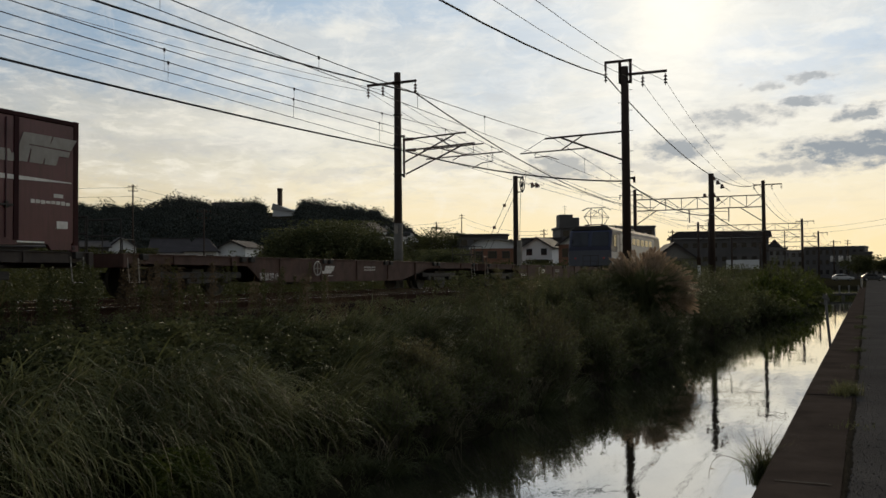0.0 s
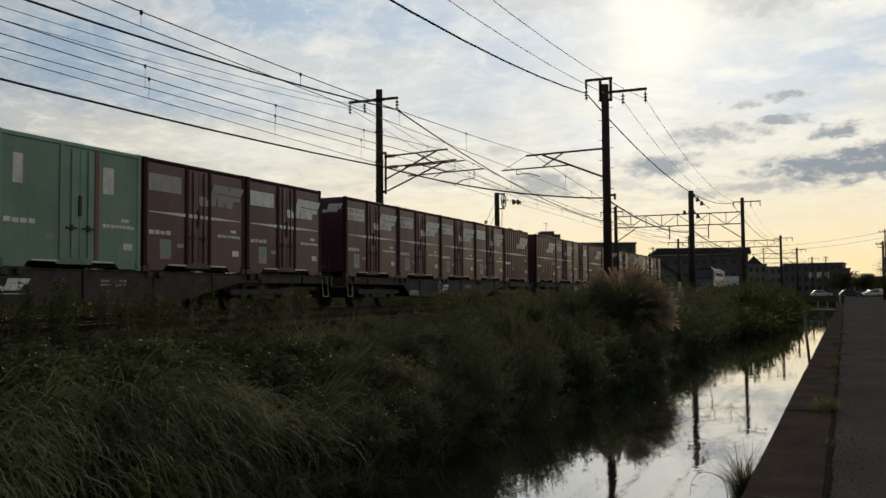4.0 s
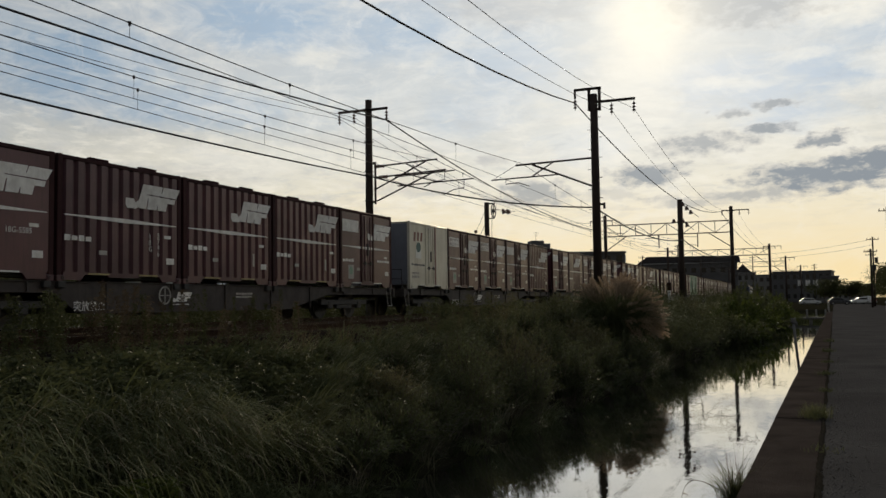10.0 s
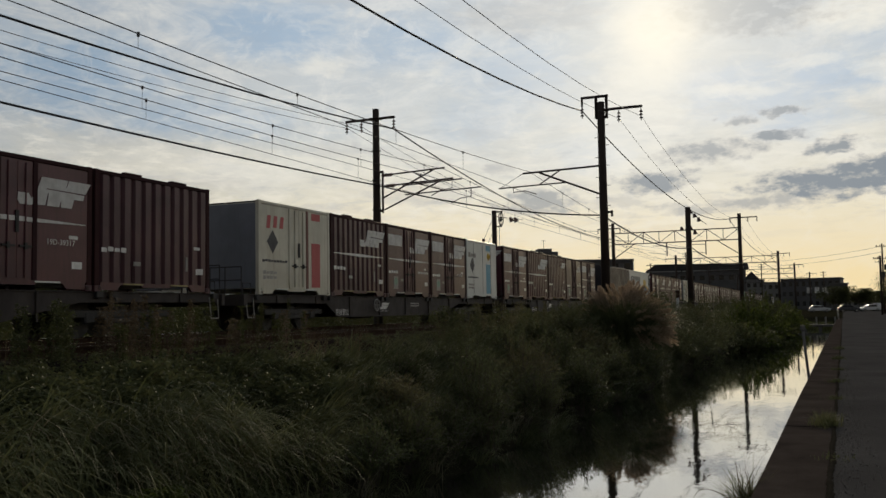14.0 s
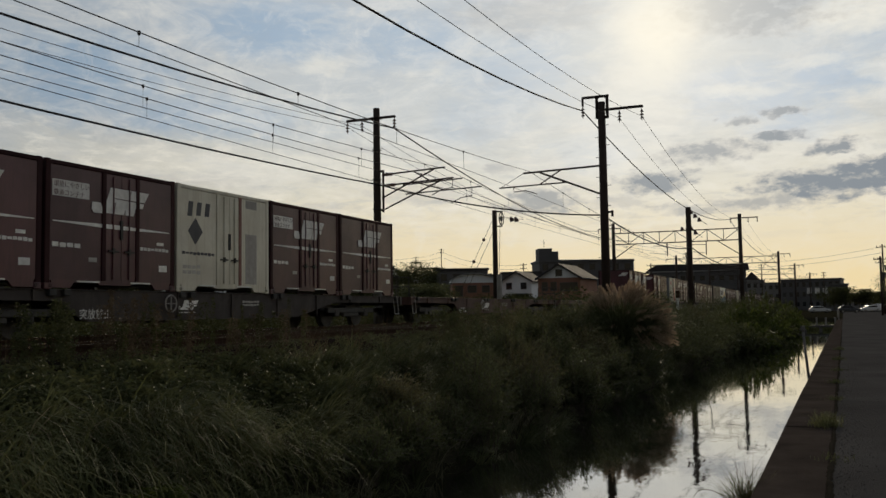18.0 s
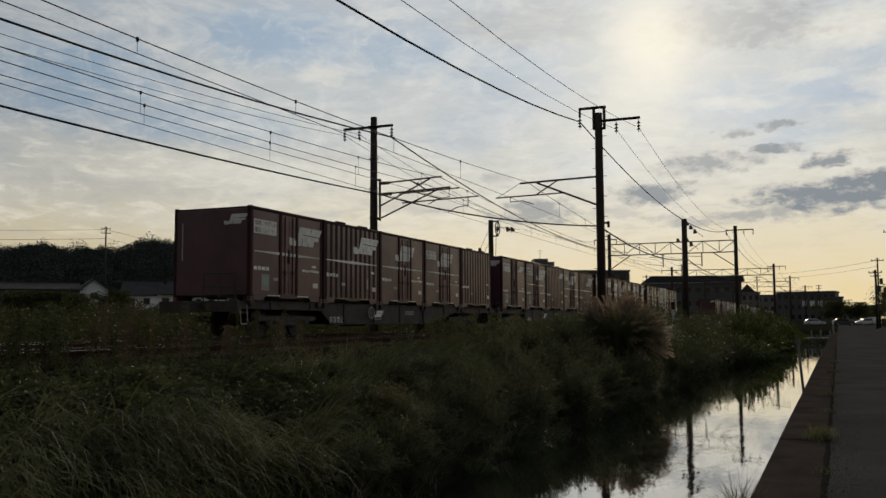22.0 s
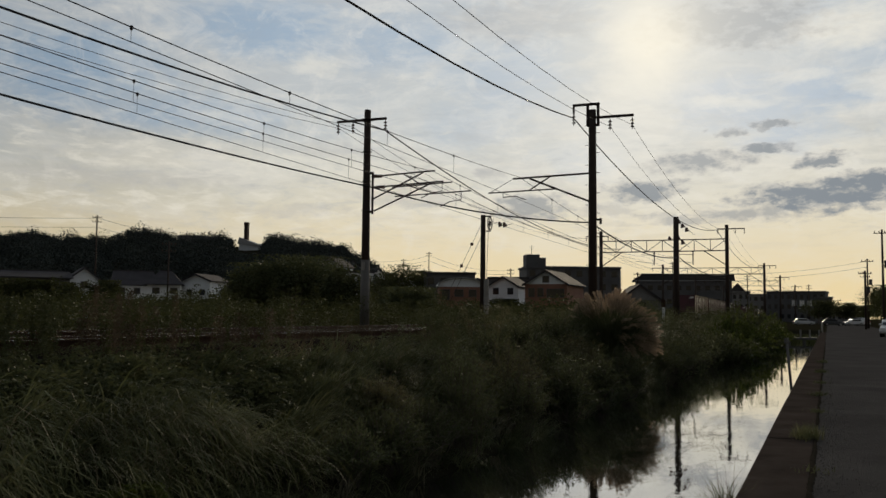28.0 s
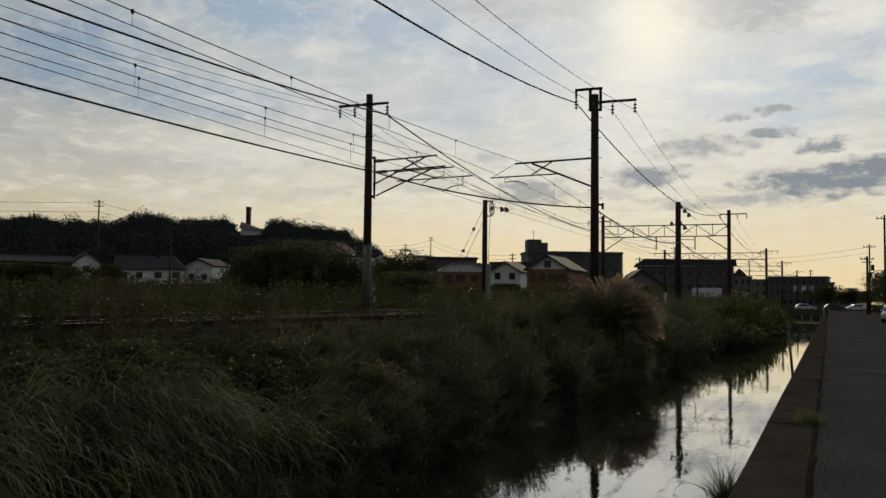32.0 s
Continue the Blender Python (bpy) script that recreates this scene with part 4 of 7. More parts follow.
CONTAINERS = {
    "text": PLAIN_LABEL + "side doors and a lettered white sign",
    "blank": PLAIN_LABEL + "side doors and a blank white sign",
    "none": PLAIN_LABEL + "side doors and a white emblem",
    "faded": "sun-faded maroon steel freight container with a worn sign",
    "small": PLAIN_LABEL + "a small emblem and no stripe",
    "wide": PLAIN_LABEL + "an emblem across its side doors",
    "wide_bare": PLAIN_LABEL + "an emblem across its doors, no sign",
    "plain": PLAIN_LABEL + "flat doorless sides",
    "initial": PLAIN_LABEL + "a small block emblem and no stripe",
    "half": PLAIN_LABEL + "a corrugated middle and flat ends",
    "ribbed": PLAIN_LABEL + "corrugated sides and a white emblem",
    "ribbed_small": PLAIN_LABEL + "corrugated sides and a small emblem",
    "ribbed_bare": "faded maroon freight container with bare corrugated sides",
    "cream": "cream white freight container with brown lettering and side doors",
    "cream_red": "cream white freight container with red lettering and a red band",
    "cream_grey": "cream white freight container with dark lettering and a grey band",
    "pale_blue": "white freight container with a light blue band and flat panels",
    "green": "pale green freight container with side doors",
    "long_ribbed": "long weathered grey-brown corrugated freight container",
    "long_wave": "long white freight container with a yellow wave and blue base",
}

# loads from the engine backwards; in each wagon from its front to its rear
LOADS = [
    (), (),
    ("faded", "blank", "plain", "ribbed", "text"),
    ("ribbed", "ribbed", "initial", "text", "ribbed"),
    ("ribbed", "blank", "text", "text", "text"),
    ("blank", "faded", "green", "green", "text"),
    ("ribbed_bare", "ribbed", "text", "blank", "text"),
    ("faded", "ribbed", "initial", "text", "text"),
    ("text", "text", "text", "half", "blank"),
    ("ribbed", "blank", "text", "text", "cream"),
    ("blank", "ribbed", "ribbed", "ribbed", "blank"),
    ("long_wave", "long_ribbed"),
    ("blank", "initial", "ribbed_small", "ribbed", "blank"),
    ("pale_blue", "blank", "blank", "ribbed", "cream_red"),
    ("ribbed_bare", "text", "", "text", "text"),
    (), (),
    ("wide_bare", "wide", "cream_grey", "wide", "wide_bare"),
    ("text", "blank", "wide_bare", "blank", "text"),
    ("ribbed", "wide", "ribbed_small", "text", "small"),
    ("ribbed_bare", "wide", "wide_bare", "ribbed", "text"),
]


def make_wagon(mat, label):
    """A container flat wagon with its front coupling at y = 0.75 and its rails at z = 0."""
    w = thing("container_wagon", label, "wagon", "wagons of the train")
    d = DECK - RAIL_Z
    y0, y1 = -19.35, 0.25
    fish = [(y0, d - 0.22), (y0 + 4.3, d - 0.24), (y0 + 4.9, d - 0.62), (y1 - 6.6, d - 0.62), (y1 - 4.6, d - 0.24), (y1, d - 0.22), (y1, d - 0.03), (y0, d - 0.03)]
    for x in (1.12, -1.16):
        part("side_sill", Geo().prism(fish, "x", x, x + 0.04), mat, w, bevel=0.006)
        part("sill_flange", Geo().box(x - 0.06, x + 0.07, y0, y1, d - 0.03, d - 0.006), mat, w, bevel=0.004)
        part("lower_flange", Geo().box(x - 0.06, x + 0.07, y0 + 5.0, y1 - 6.7, d - 0.65, d - 0.62), mat, w)
        for k in range(9):
            y = y0 + 1.6 + k * 2.05
            part("web_stiffener", Geo().box(x + 0.04, x + 0.08, y - 0.02, y + 0.02, d - (0.6 if 5 < k * 2.05 + 1.6 < 14 else 0.22), d - 0.03), mat, w)
    part("deck", Geo().box(-1.10, 1.10, y0, y1, d - 0.05, d - 0.012), mat, w)
    for y in (y0, y1 - 0.12):
        part("end_beam", Geo().box(-1.24, 1.24, y, y + 0.12, d - 0.30, d - 0.01), mat, w, bevel=0.01)
    for s in range(5):
        for e in (0.12, 3.55):
            part("twist_lock_seat", Geo().box(0.98, 1.25, -s * SLOT - e - 0.09, -s * SLOT - e + 0.09, d - 0.14, d - 0.008), STEEL, w, bevel=0.01)
    for yb in (-3.0, -16.6):
        bogie = part("bogie", Geo().box(-1.02, -0.88, yb - 1.5, yb + 1.5, 0.42, 0.58).box(0.88, 1.02, yb - 1.5, yb + 1.5, 0.42, 0.58).box(-0.9, 0.9, yb - 0.2, yb + 0.2, 0.40, 0.66).box(-1.0, -0.9, yb - 0.5, yb + 0.5, 0.3, 0.46).box(0.9, 1.0, yb - 0.5, yb + 0.5, 0.3, 0.46), STEEL, w, "dark steel bogie frame", bevel=0.02)
        for ya in (yb - 0.95, yb + 0.95):
            for x in (-0.59, 0.59):
                disc = [(ya + 0.405 * math.cos(a), 0.405 + 0.405 * math.sin(a)) for a in (2 * math.pi * k / 24 for k in range(24))]
                rim = [(ya + 0.435 * math.cos(a), 0.405 + 0.435 * math.sin(a)) for a in (2 * math.pi * k / 24 for k in range(24))]
                part("wheel", Geo().prism(disc, "x", x - 0.06, x + 0.06).prism(rim, "x", x - 0.07 if x > 0 else x + 0.04, x - 0.04 if x > 0 else x + 0.07), STEEL, bogie)
            part("axle", Geo().tube([(-1.0, ya, 0.405), (1.0, ya, 0.405)], 0.075, 10), STEEL, bogie)
            for x in (-0.98, 0.92):
                part("axle_box", Geo().box(x - 0.02, x + 0.12, ya - 0.14, ya + 0.14, 0.30, 0.54), STEEL, bogie, bevel=0.03)
    for y, s in ((y1, 1), (y0, -1)):
        part("coupler", Geo().box(-0.12, 0.12, min(y, y + s * 0.48), max(y, y + s * 0.48), d - 0.26, d - 0.04).box(-0.05, 0.19, min(y + s * 0.3, y + s * 0.56), max(y + s * 0.3, y + s * 0.56), d - 0.29, d - 0.02), STEEL, w, "dark knuckle coupler", bevel=0.02)
        for x in (1.16,):
            g = Geo()
            yy = y - s * 0.35
            for q in (-0.16, 0.16):
                g.tube([(x, yy + q, d - 0.1), (x + 0.05, yy + q * 0.9, 0.36)], 0.014, 5)
            g.tube([(x + 0.05, yy - 0.15, 0.36), (x + 0.05, yy + 0.15, 0.36)], 0.014, 5)
            part("foot_step", g, GREY_MARK, w, "white painted step")
            part("grab_rail", Geo().tube([(x, yy - 0.3, d), (x, yy - 0.3, d + 0.28), (x, yy + 0.05, d + 0.28), (x, yy + 0.05, d)], 0.014, 5), STEEL, w)
    for y in (y0 + 0.05, y1 - 0.05):
        g = Geo()
        for x in (0.15, 0.62, 1.12):
            g.tube([(x, y, d - 0.05), (x, y, d + 0.70)], 0.016, 5)
        for z in (0.36, 0.70):
            g.tube([(0.15, y, d + z), (1.12, y, d + z)], 0.016, 5)
        part("end_railing", g, STEEL, w, "dark steel end railing")
    words = part("warning_words", WARNING, WHITE_MARK, w, "white warning words")
    words.location = (1.166, -14.55, d - 0.58)
    part("brake_wheel", Geo().ring((1.24, -11.9, d - 0.28), 0.19, 0.018, "x").box(1.225, 1.25, -12.07, -11.73, d - 0.29, d - 0.27).box(1.225, 1.25, -11.91, -11.89, d - 0.45, d - 0.11), GREY_MARK, w, "pale hand brake wheel")
    g = logo(0.0, 0.0, 0.62, 0.22, x=1.162, length=0.0)
    g.v = [(p[0], p[1] - 11.55, p[2] + d - 0.42) for p in g.v]
    part("emblem", g, WHITE_MARK, w, "white slanting block emblem")
    part("underline", Geo().box(1.16, 1.166, -11.55, -10.95, d - 0.49, d - 0.475), WHITE_MARK, w, "white line")
    g = bars(0.0, 1.0, d - 0.34, d - 0.18, 6, 1.162, 5, 0.75, 2)
    g.v = [(p[0], p[1] - 8.7, p[2]) for p in g.v]
    part("lettering", g, GREY_MARK, w, "pale lettering")
    part("air_tank", Geo().tube([(0.55, -12.6, 0.45), (0.55, -11.2, 0.45)], 0.2, 12), STEEL, w)
    part("brake_gear", Geo().box(0.2, 0.75, -7.4, -6.4, 0.36, 0.62).box(-0.06, 0.06, -15.0, -4.6, 0.45, 0.55), STEEL, w, bevel=0.02)
    return w


def wagon_front(n):
    """Where the load of wagon n begins at the clip's start, counted from the engine."""
    return FRONT_AT_6 - 6 * SPEED + (7 - n) * PITCH


# how far each load stands ahead of the middle of its wagon
NUDGE = {2: -0.12, 3: -0.58, 4: -0.45, 5: -0.40, 6: -0.38, 7: 0.12, 8: -0.42, 9: 0.08, 10: 0.05, 11: 0.12, 12: -0.30, 13: 0.20, 14: -0.33, 17: -0.40, 18: -0.42, 19: 0.18, 20: 0.07}
moving = []      # (thing, x, y at 0 s, z)


def build_train():
    wagon_kinds = [make_wagon(WAGON_GREY, "grimy grey container flat wagon with fish-bellied sills"), make_wagon(WAGON_RED, "rust-red container flat wagon with fish-bellied sills")]
    used = set()
    stock, spare = {}, []
    for n, load in enumerate(LOADS):
        y = wagon_front(n)
        kind = 1 if n in (0, 1, 15, 16, 18) else 0
        w = wagon_kinds[kind]
        if kind in used:
            w = copy_thing(w, Matrix())
        used.add(kind)
        moving.append((w, FAR_TRACK, y, RAIL_Z))
        back = y + NUDGE.get(n, 0.0)
        for k, name in enumerate(load):
            long = name.startswith("long")
            length = {"long_wave": 9.0, "long_ribbed": 9.41}.get(name, BOX_L)
            if name:
                if name not in stock:
                    stock[name] = make_container(name, 10 + 7 * len(stock))
                    spare.append(stock[name])
                c = copy_thing(stock[name], Matrix())
                if not long and not name.startswith(("cream", "pale")):
                    add_number(c, name, n, k)
                moving.append((c, FAR_TRACK, back - length / 2, DECK))
            back -= (length + 0.2) if long else SLOT
    for c in spare:                  # the patterns themselves are not part of the train
        for ob in c.children_recursive:
            bpy.data.objects.remove(ob)
        bpy.data.objects.remove(c)


build_train()


def build_engine():
    """Electric engine at the head, seen from its rear end: blue upper half, white lower, grey roof, two current collectors."""
    e = thing("electric_locomotive", "blue and white electric locomotive with raised current collectors", "locomotive")
    paint = material("engine_blue_paint", (0.018, 0.026, 0.070), 0.4, 0, (0.013, 0.018, 0.048), 2, 0.4, 0, 1, 0.2)
    white = material("engine_white_paint", (0.50, 0.50, 0.52), 0.4, 0, (0.36, 0.35, 0.35), 2, 0.4, 0, 1, 0.3)
    # slate blue for the engine's shaded rear face: shade put into the colour
    SHADED_END = material("slate_blue_end_shade", (0.085, 0.095, 0.125), 0.5, 0, (0.06, 0.065, 0.09), 2, 0.4)
    glass = material("dark_cab_glass", (0.02, 0.02, 0.025), 0.08)
    L, s = 17.0, 1.40
    body = part("body", Geo().prism([(0.0, 1.05), (L, 1.05), (L, 2.25), (L - 0.45, 3.35), (0.45, 3.35), (0.0, 2.25)], "x", -s, s), paint, e, bevel=0.05)
    for x in (-s - 0.015, s - 0.02):
        part("lower_band", Geo().box(x, x + 0.035, 0.06, L - 0.06, 1.06, 1.95), white, body, "white lower band")
    part("end_panel", Geo().box(-s + 0.06, s - 0.06, -0.02, 0.03, 1.08, 2.05), SHADED_END, body, "lower end panel with its shade painted in slate blue")
    part("side_band", Geo().box(s, s + 0.012, 2.6, L - 2.6, 1.96, 3.2), white, body, "white side field")
    part("roof", Geo().prism([(-s, 3.35), (s, 3.35), (s - 0.35, 3.62), (-s + 0.35, 3.62)], "y", 0.5, L - 0.5), STEEL, e, "dark grey roof", bevel=0.03)
    for k in range(7):
        part("side_window", Geo().box(s + 0.004, s + 0.022, 3.2 + k * 1.5, 4.3 + k * 1.5, 2.55, 3.0), glass, body, "dark louvred window")
    for x in (-0.66, 0.66):
        part("cab_window", Geo().put([(x - 0.55, -0.03, 2.32), (x + 0.55, -0.03, 2.32), (x + 0.52, 0.36, 3.24), (x - 0.52, 0.36, 3.24), (x - 0.55, 0.03, 2.32), (x + 0.55, 0.03, 2.32), (x + 0.52, 0.42, 3.24), (x - 0.52, 0.42, 3.24)], [(0, 1, 2, 3), (7, 6, 5, 4), (0, 4, 5, 1), (1, 5, 6, 2), (2, 6, 7, 3), (3, 7, 4, 0)]), glass, body, "dark windscreen half")
        part("tail_lamp", Geo().tube([(x * 1.4, -0.06, 1.55), (x * 1.4, 0.02, 1.55)], 0.06, 12), RED_MARK, body, "red tail lamp")
    part("cab_side_window", Geo().box(s + 0.004, s + 0.02, 0.7, 1.4, 2.3, 3.05), glass, body, "dark cab side window")
    part("cab_door", Geo().box(s + 0.016, s + 0.03, 1.55, 2.2, 1.15, 3.1), white, body, "white cab door")
    part("underframe", Geo().box(-1.25, 1.25, 0.2, L - 0.2, 0.78, 1.05), STEEL, e, bevel=0.03)
    part("coupler", Geo().box(-0.12, 0.12, -0.75, 0.2, 0.74, 0.96), STEEL, e)
    part("plough", Geo().box(-1.1, 1.1, -0.1, 0.0, 0.18, 0.7), STEEL, e, bevel=0.02)
    for yb in (2.6, 8.5, 14.4):
        bogie = part("bogie", Geo().box(-1.05, -0.9, yb - 1.9, yb + 1.9, 0.45, 0.7).box(0.9, 1.05, yb - 1.9, yb + 1.9, 0.45, 0.7).box(-0.9, 0.9, yb - 0.3, yb + 0.3, 0.4, 0.78), STEEL, e, bevel=0.02)
        for ya in (yb - 1.2, yb + 1.2):
            for x in (-0.59, 0.59):
                part("wheel", Geo().prism([(ya + 0.56 * math.cos(a), 0.56 + 0.56 * math.sin(a)) for a in (2 * math.pi * k / 24 for k in range(24))], "x", x - 0.06, x + 0.06), STEEL, bogie)
    for yp, up in ((1.9, 1.0), (L - 1.9, 0.25)):
        g = Geo()
        z = 3.75
        for k in (-1, 1):
            for x in (-1, 1):
                knee, top = (0.62 * x, yp + 0.85 * k, z + 0.55 * up), (0.36 * x, yp, z + 1.10 * up)
                g.tube([(0.42 * x, yp + 0.2 * k, z), knee], 0.026, 5).tube([knee, top], 0.022, 5)
                g.tube([knee, (-top[0], yp, top[2])], 0.014, 5)
            g.tube([(-0.62, yp + 0.85 * k, z + 0.55 * up), (0.62, yp + 0.85 * k, z + 0.55 * up)], 0.018, 5)
        g.tube([(-0.6, yp - 0.75, z), (0.6, yp - 0.75, z)], 0.03, 5).tube([(-0.6, yp + 0.75, z), (0.6, yp + 0.75, z)], 0.03, 5)
        g.tube([(-0.6, yp - 0.75, z), (-0.6, yp + 0.75, z)], 0.03, 5).tube([(0.6, yp - 0.75, z), (0.6, yp + 0.75, z)], 0.03, 5)
        for q in (-0.12, 0.12):
            g.tube([(-0.95, yp + q, z + 1.12 * up - 0.12), (-0.6, yp + q, z + 1.16 * up), (0.6, yp + q, z + 1.16 * up), (0.95, yp + q, z + 1.12 * up - 0.12)], 0.02, 5)
        part("current_collector", g, STEEL, e, "folding steel current collector")
        for x in (-0.5, 0.5):
            for q in (-0.7, 0.7):
                part("insulator", Geo().tube([(x, yp + q, 3.6), (x, yp + q, 3.76)], 0.07, 8), PORCELAIN, e)
    part("roof_gear", Geo().box(-0.6, 0.6, 5.0, 8.0, 3.6, 3.9).box(-0.5, 0.5, 9.0, 11.5, 3.6, 3.85), STEEL, e, bevel=0.03)
    moving.append((e, FAR_TRACK, wagon_front(0) + 2.4, RAIL_Z))


build_engine()


# ---------------------------------------------------------------- posts and wires
def insulator_string(g, x, y, z, n=3, r=0.085, drop=0.40):
    """Bell-shaped discs on a rod."""
    for k in range(n):
        zz = z - 0.06 - drop * (k + 0.5) / n
        g.tube([(x, y, zz + 0.05), (x, y, zz - 0.03)], r * 0.35, 8, r)
    g.tube([(x, y, z), (x, y, z - drop - 0.12)], 0.018, 5)
    return g


def round_post(name, label, x, y, top, r0, r1, mat, lean=(0.0, 0.0)):
    p = thing(name, label, "pole", "overhead line poles", pose(x, y, ground_z(x, y) - 0.1))
    z0 = ground_z(x, y) - 0.1
    part("shaft", Geo().tube([(0, 0, 0), (lean[0] * 0.5, lean[1] * 0.5, (top - z0) * 0.5), (lean[0], lean[1], top - z0)], r0, 14, r1), mat, p, smooth=True)
    return p, z0


def cantilever(p, x0, y0, z0, tip, z_up, z_low, z_root, reg_tip, reg_z, side):
    """Hinged bracket arm: level top tube, diagonal strut, steady tube and its drop arm. side is +1 towards +x."""
    arm = part("bracket_arm", Geo().tube([(x0, y0, z_up - 0.12), (tip, y0, z_up)], 0.036, 8), POLE_DARK, p, "steel bracket tube")
    part("strut", Geo().tube([(x0, y0, z_root), (tip - side * 0.55, y0, z_up - 0.06)], 0.036, 8), POLE_DARK, arm)
    part("steady_tube", Geo().tube([(x0 + side * 1.0, y0, reg_z - 0.10), (reg_tip, y0, reg_z)], 0.028, 8), POLE_DARK, arm)
    part("tie", Geo().tube([(x0 + side * 1.55, y0, z_up - 0.1), (x0 + (reg_tip - x0) * 0.62, y0, reg_z - 0.02)], 0.03, 6), POLE_DARK, arm)
    g = Geo()
    for q in (0.06, 0.13, 0.20, 0.27):
        g.tube([(x0 + side * q * 1.6, y0, z_up - 0.12 + q * 0.02), (x0 + side * (q * 1.6 + 0.06), y0, z_up - 0.12 + q * 0.02)], 0.075, 8)
    part("insulator", g, PORCELAIN, arm, "ribbed brown insulator")
    e = reg_tip - side * 0.45
    part("drop_arm", Geo().tube([(e, y0, reg_z), (e, y0, reg_z - 0.36), (e - side * 0.5, y0, reg_z - 0.42), (e - side * 0.95, y0, reg_z - 0.62)], 0.02, 6), POLE_DARK, arm, "curved steady arm")
    return arm


LINE_TOP = EYE + 8.96


def build_pole_far():
    p, z0 = round_post("concrete_line_pole", "tall dark pole with a pale grey foot and paired bracket arms", -17.56, 34.8, LINE_TOP, 0.20, 0.145, POLE_DARK)
    part("foot", Geo().tube([(0, 0, 0), (0, 0, 3.2)], 0.215, 14, 0.195), POLE, p, "pale grey concrete foot", smooth=True)
    part("crossarm", Geo().box(-1.50, 0.92, -0.05, 0.05, EYE + 8.48 - z0, EYE + 8.58 - z0).box(-0.2, 0.2, -0.2, 0.2, EYE + 8.5 - z0, EYE + 8.56 - z0), POLE_DARK, p, "steel crossarm", bevel=0.01)
    for x in (-1.45, -0.72, 0.87):
        part("insulator", insulator_string(Geo(), x, 0, EYE + 8.48 - z0), PORCELAIN, p, "hanging insulator")
    part("bracket_rail", Geo().tube([(0.30, 0, EYE + 6.2 - z0), (0.30, 0, EYE + 4.35 - z0)], 0.05, 8).box(0, 0.32, -0.05, 0.05, EYE + 6.1 - z0, EYE + 6.2 - z0).box(0, 0.32, -0.05, 0.05, EYE + 4.4 - z0, EYE + 4.5 - z0), POLE_DARK, p, "steel mounting bar")
    cantilever(p, 0.30, -0.12, z0, 3.28, EYE + 6.09 - z0, 0, EYE + 4.95 - z0, 4.06, EYE + 5.56 - z0, 1)
    cantilever(p, 0.30, 0.16, z0, 3.55, EYE + 5.66 - z0, 0, EYE + 4.50 - z0, 4.82, EYE + 5.20 - z0, 1)
    g = Geo()
    for k in range(3):
        g.ring((0, 0, EYE + 7.1 - 1.3 * k - z0), 0.19, 0.02, "z", 14, 4)
    part("band", g, STEEL, p, "steel clamp band")
    part("cable_bracket", Geo().box(-0.3, 0.0, -0.03, 0.03, EYE + 5.62 - z0, EYE + 5.68 - z0), POLE_DARK, p)
    part("number_plate", Geo().box(-0.08, 0.08, -0.215, -0.205, 2.75, 3.1), GREY_MARK, p, "pale plate")


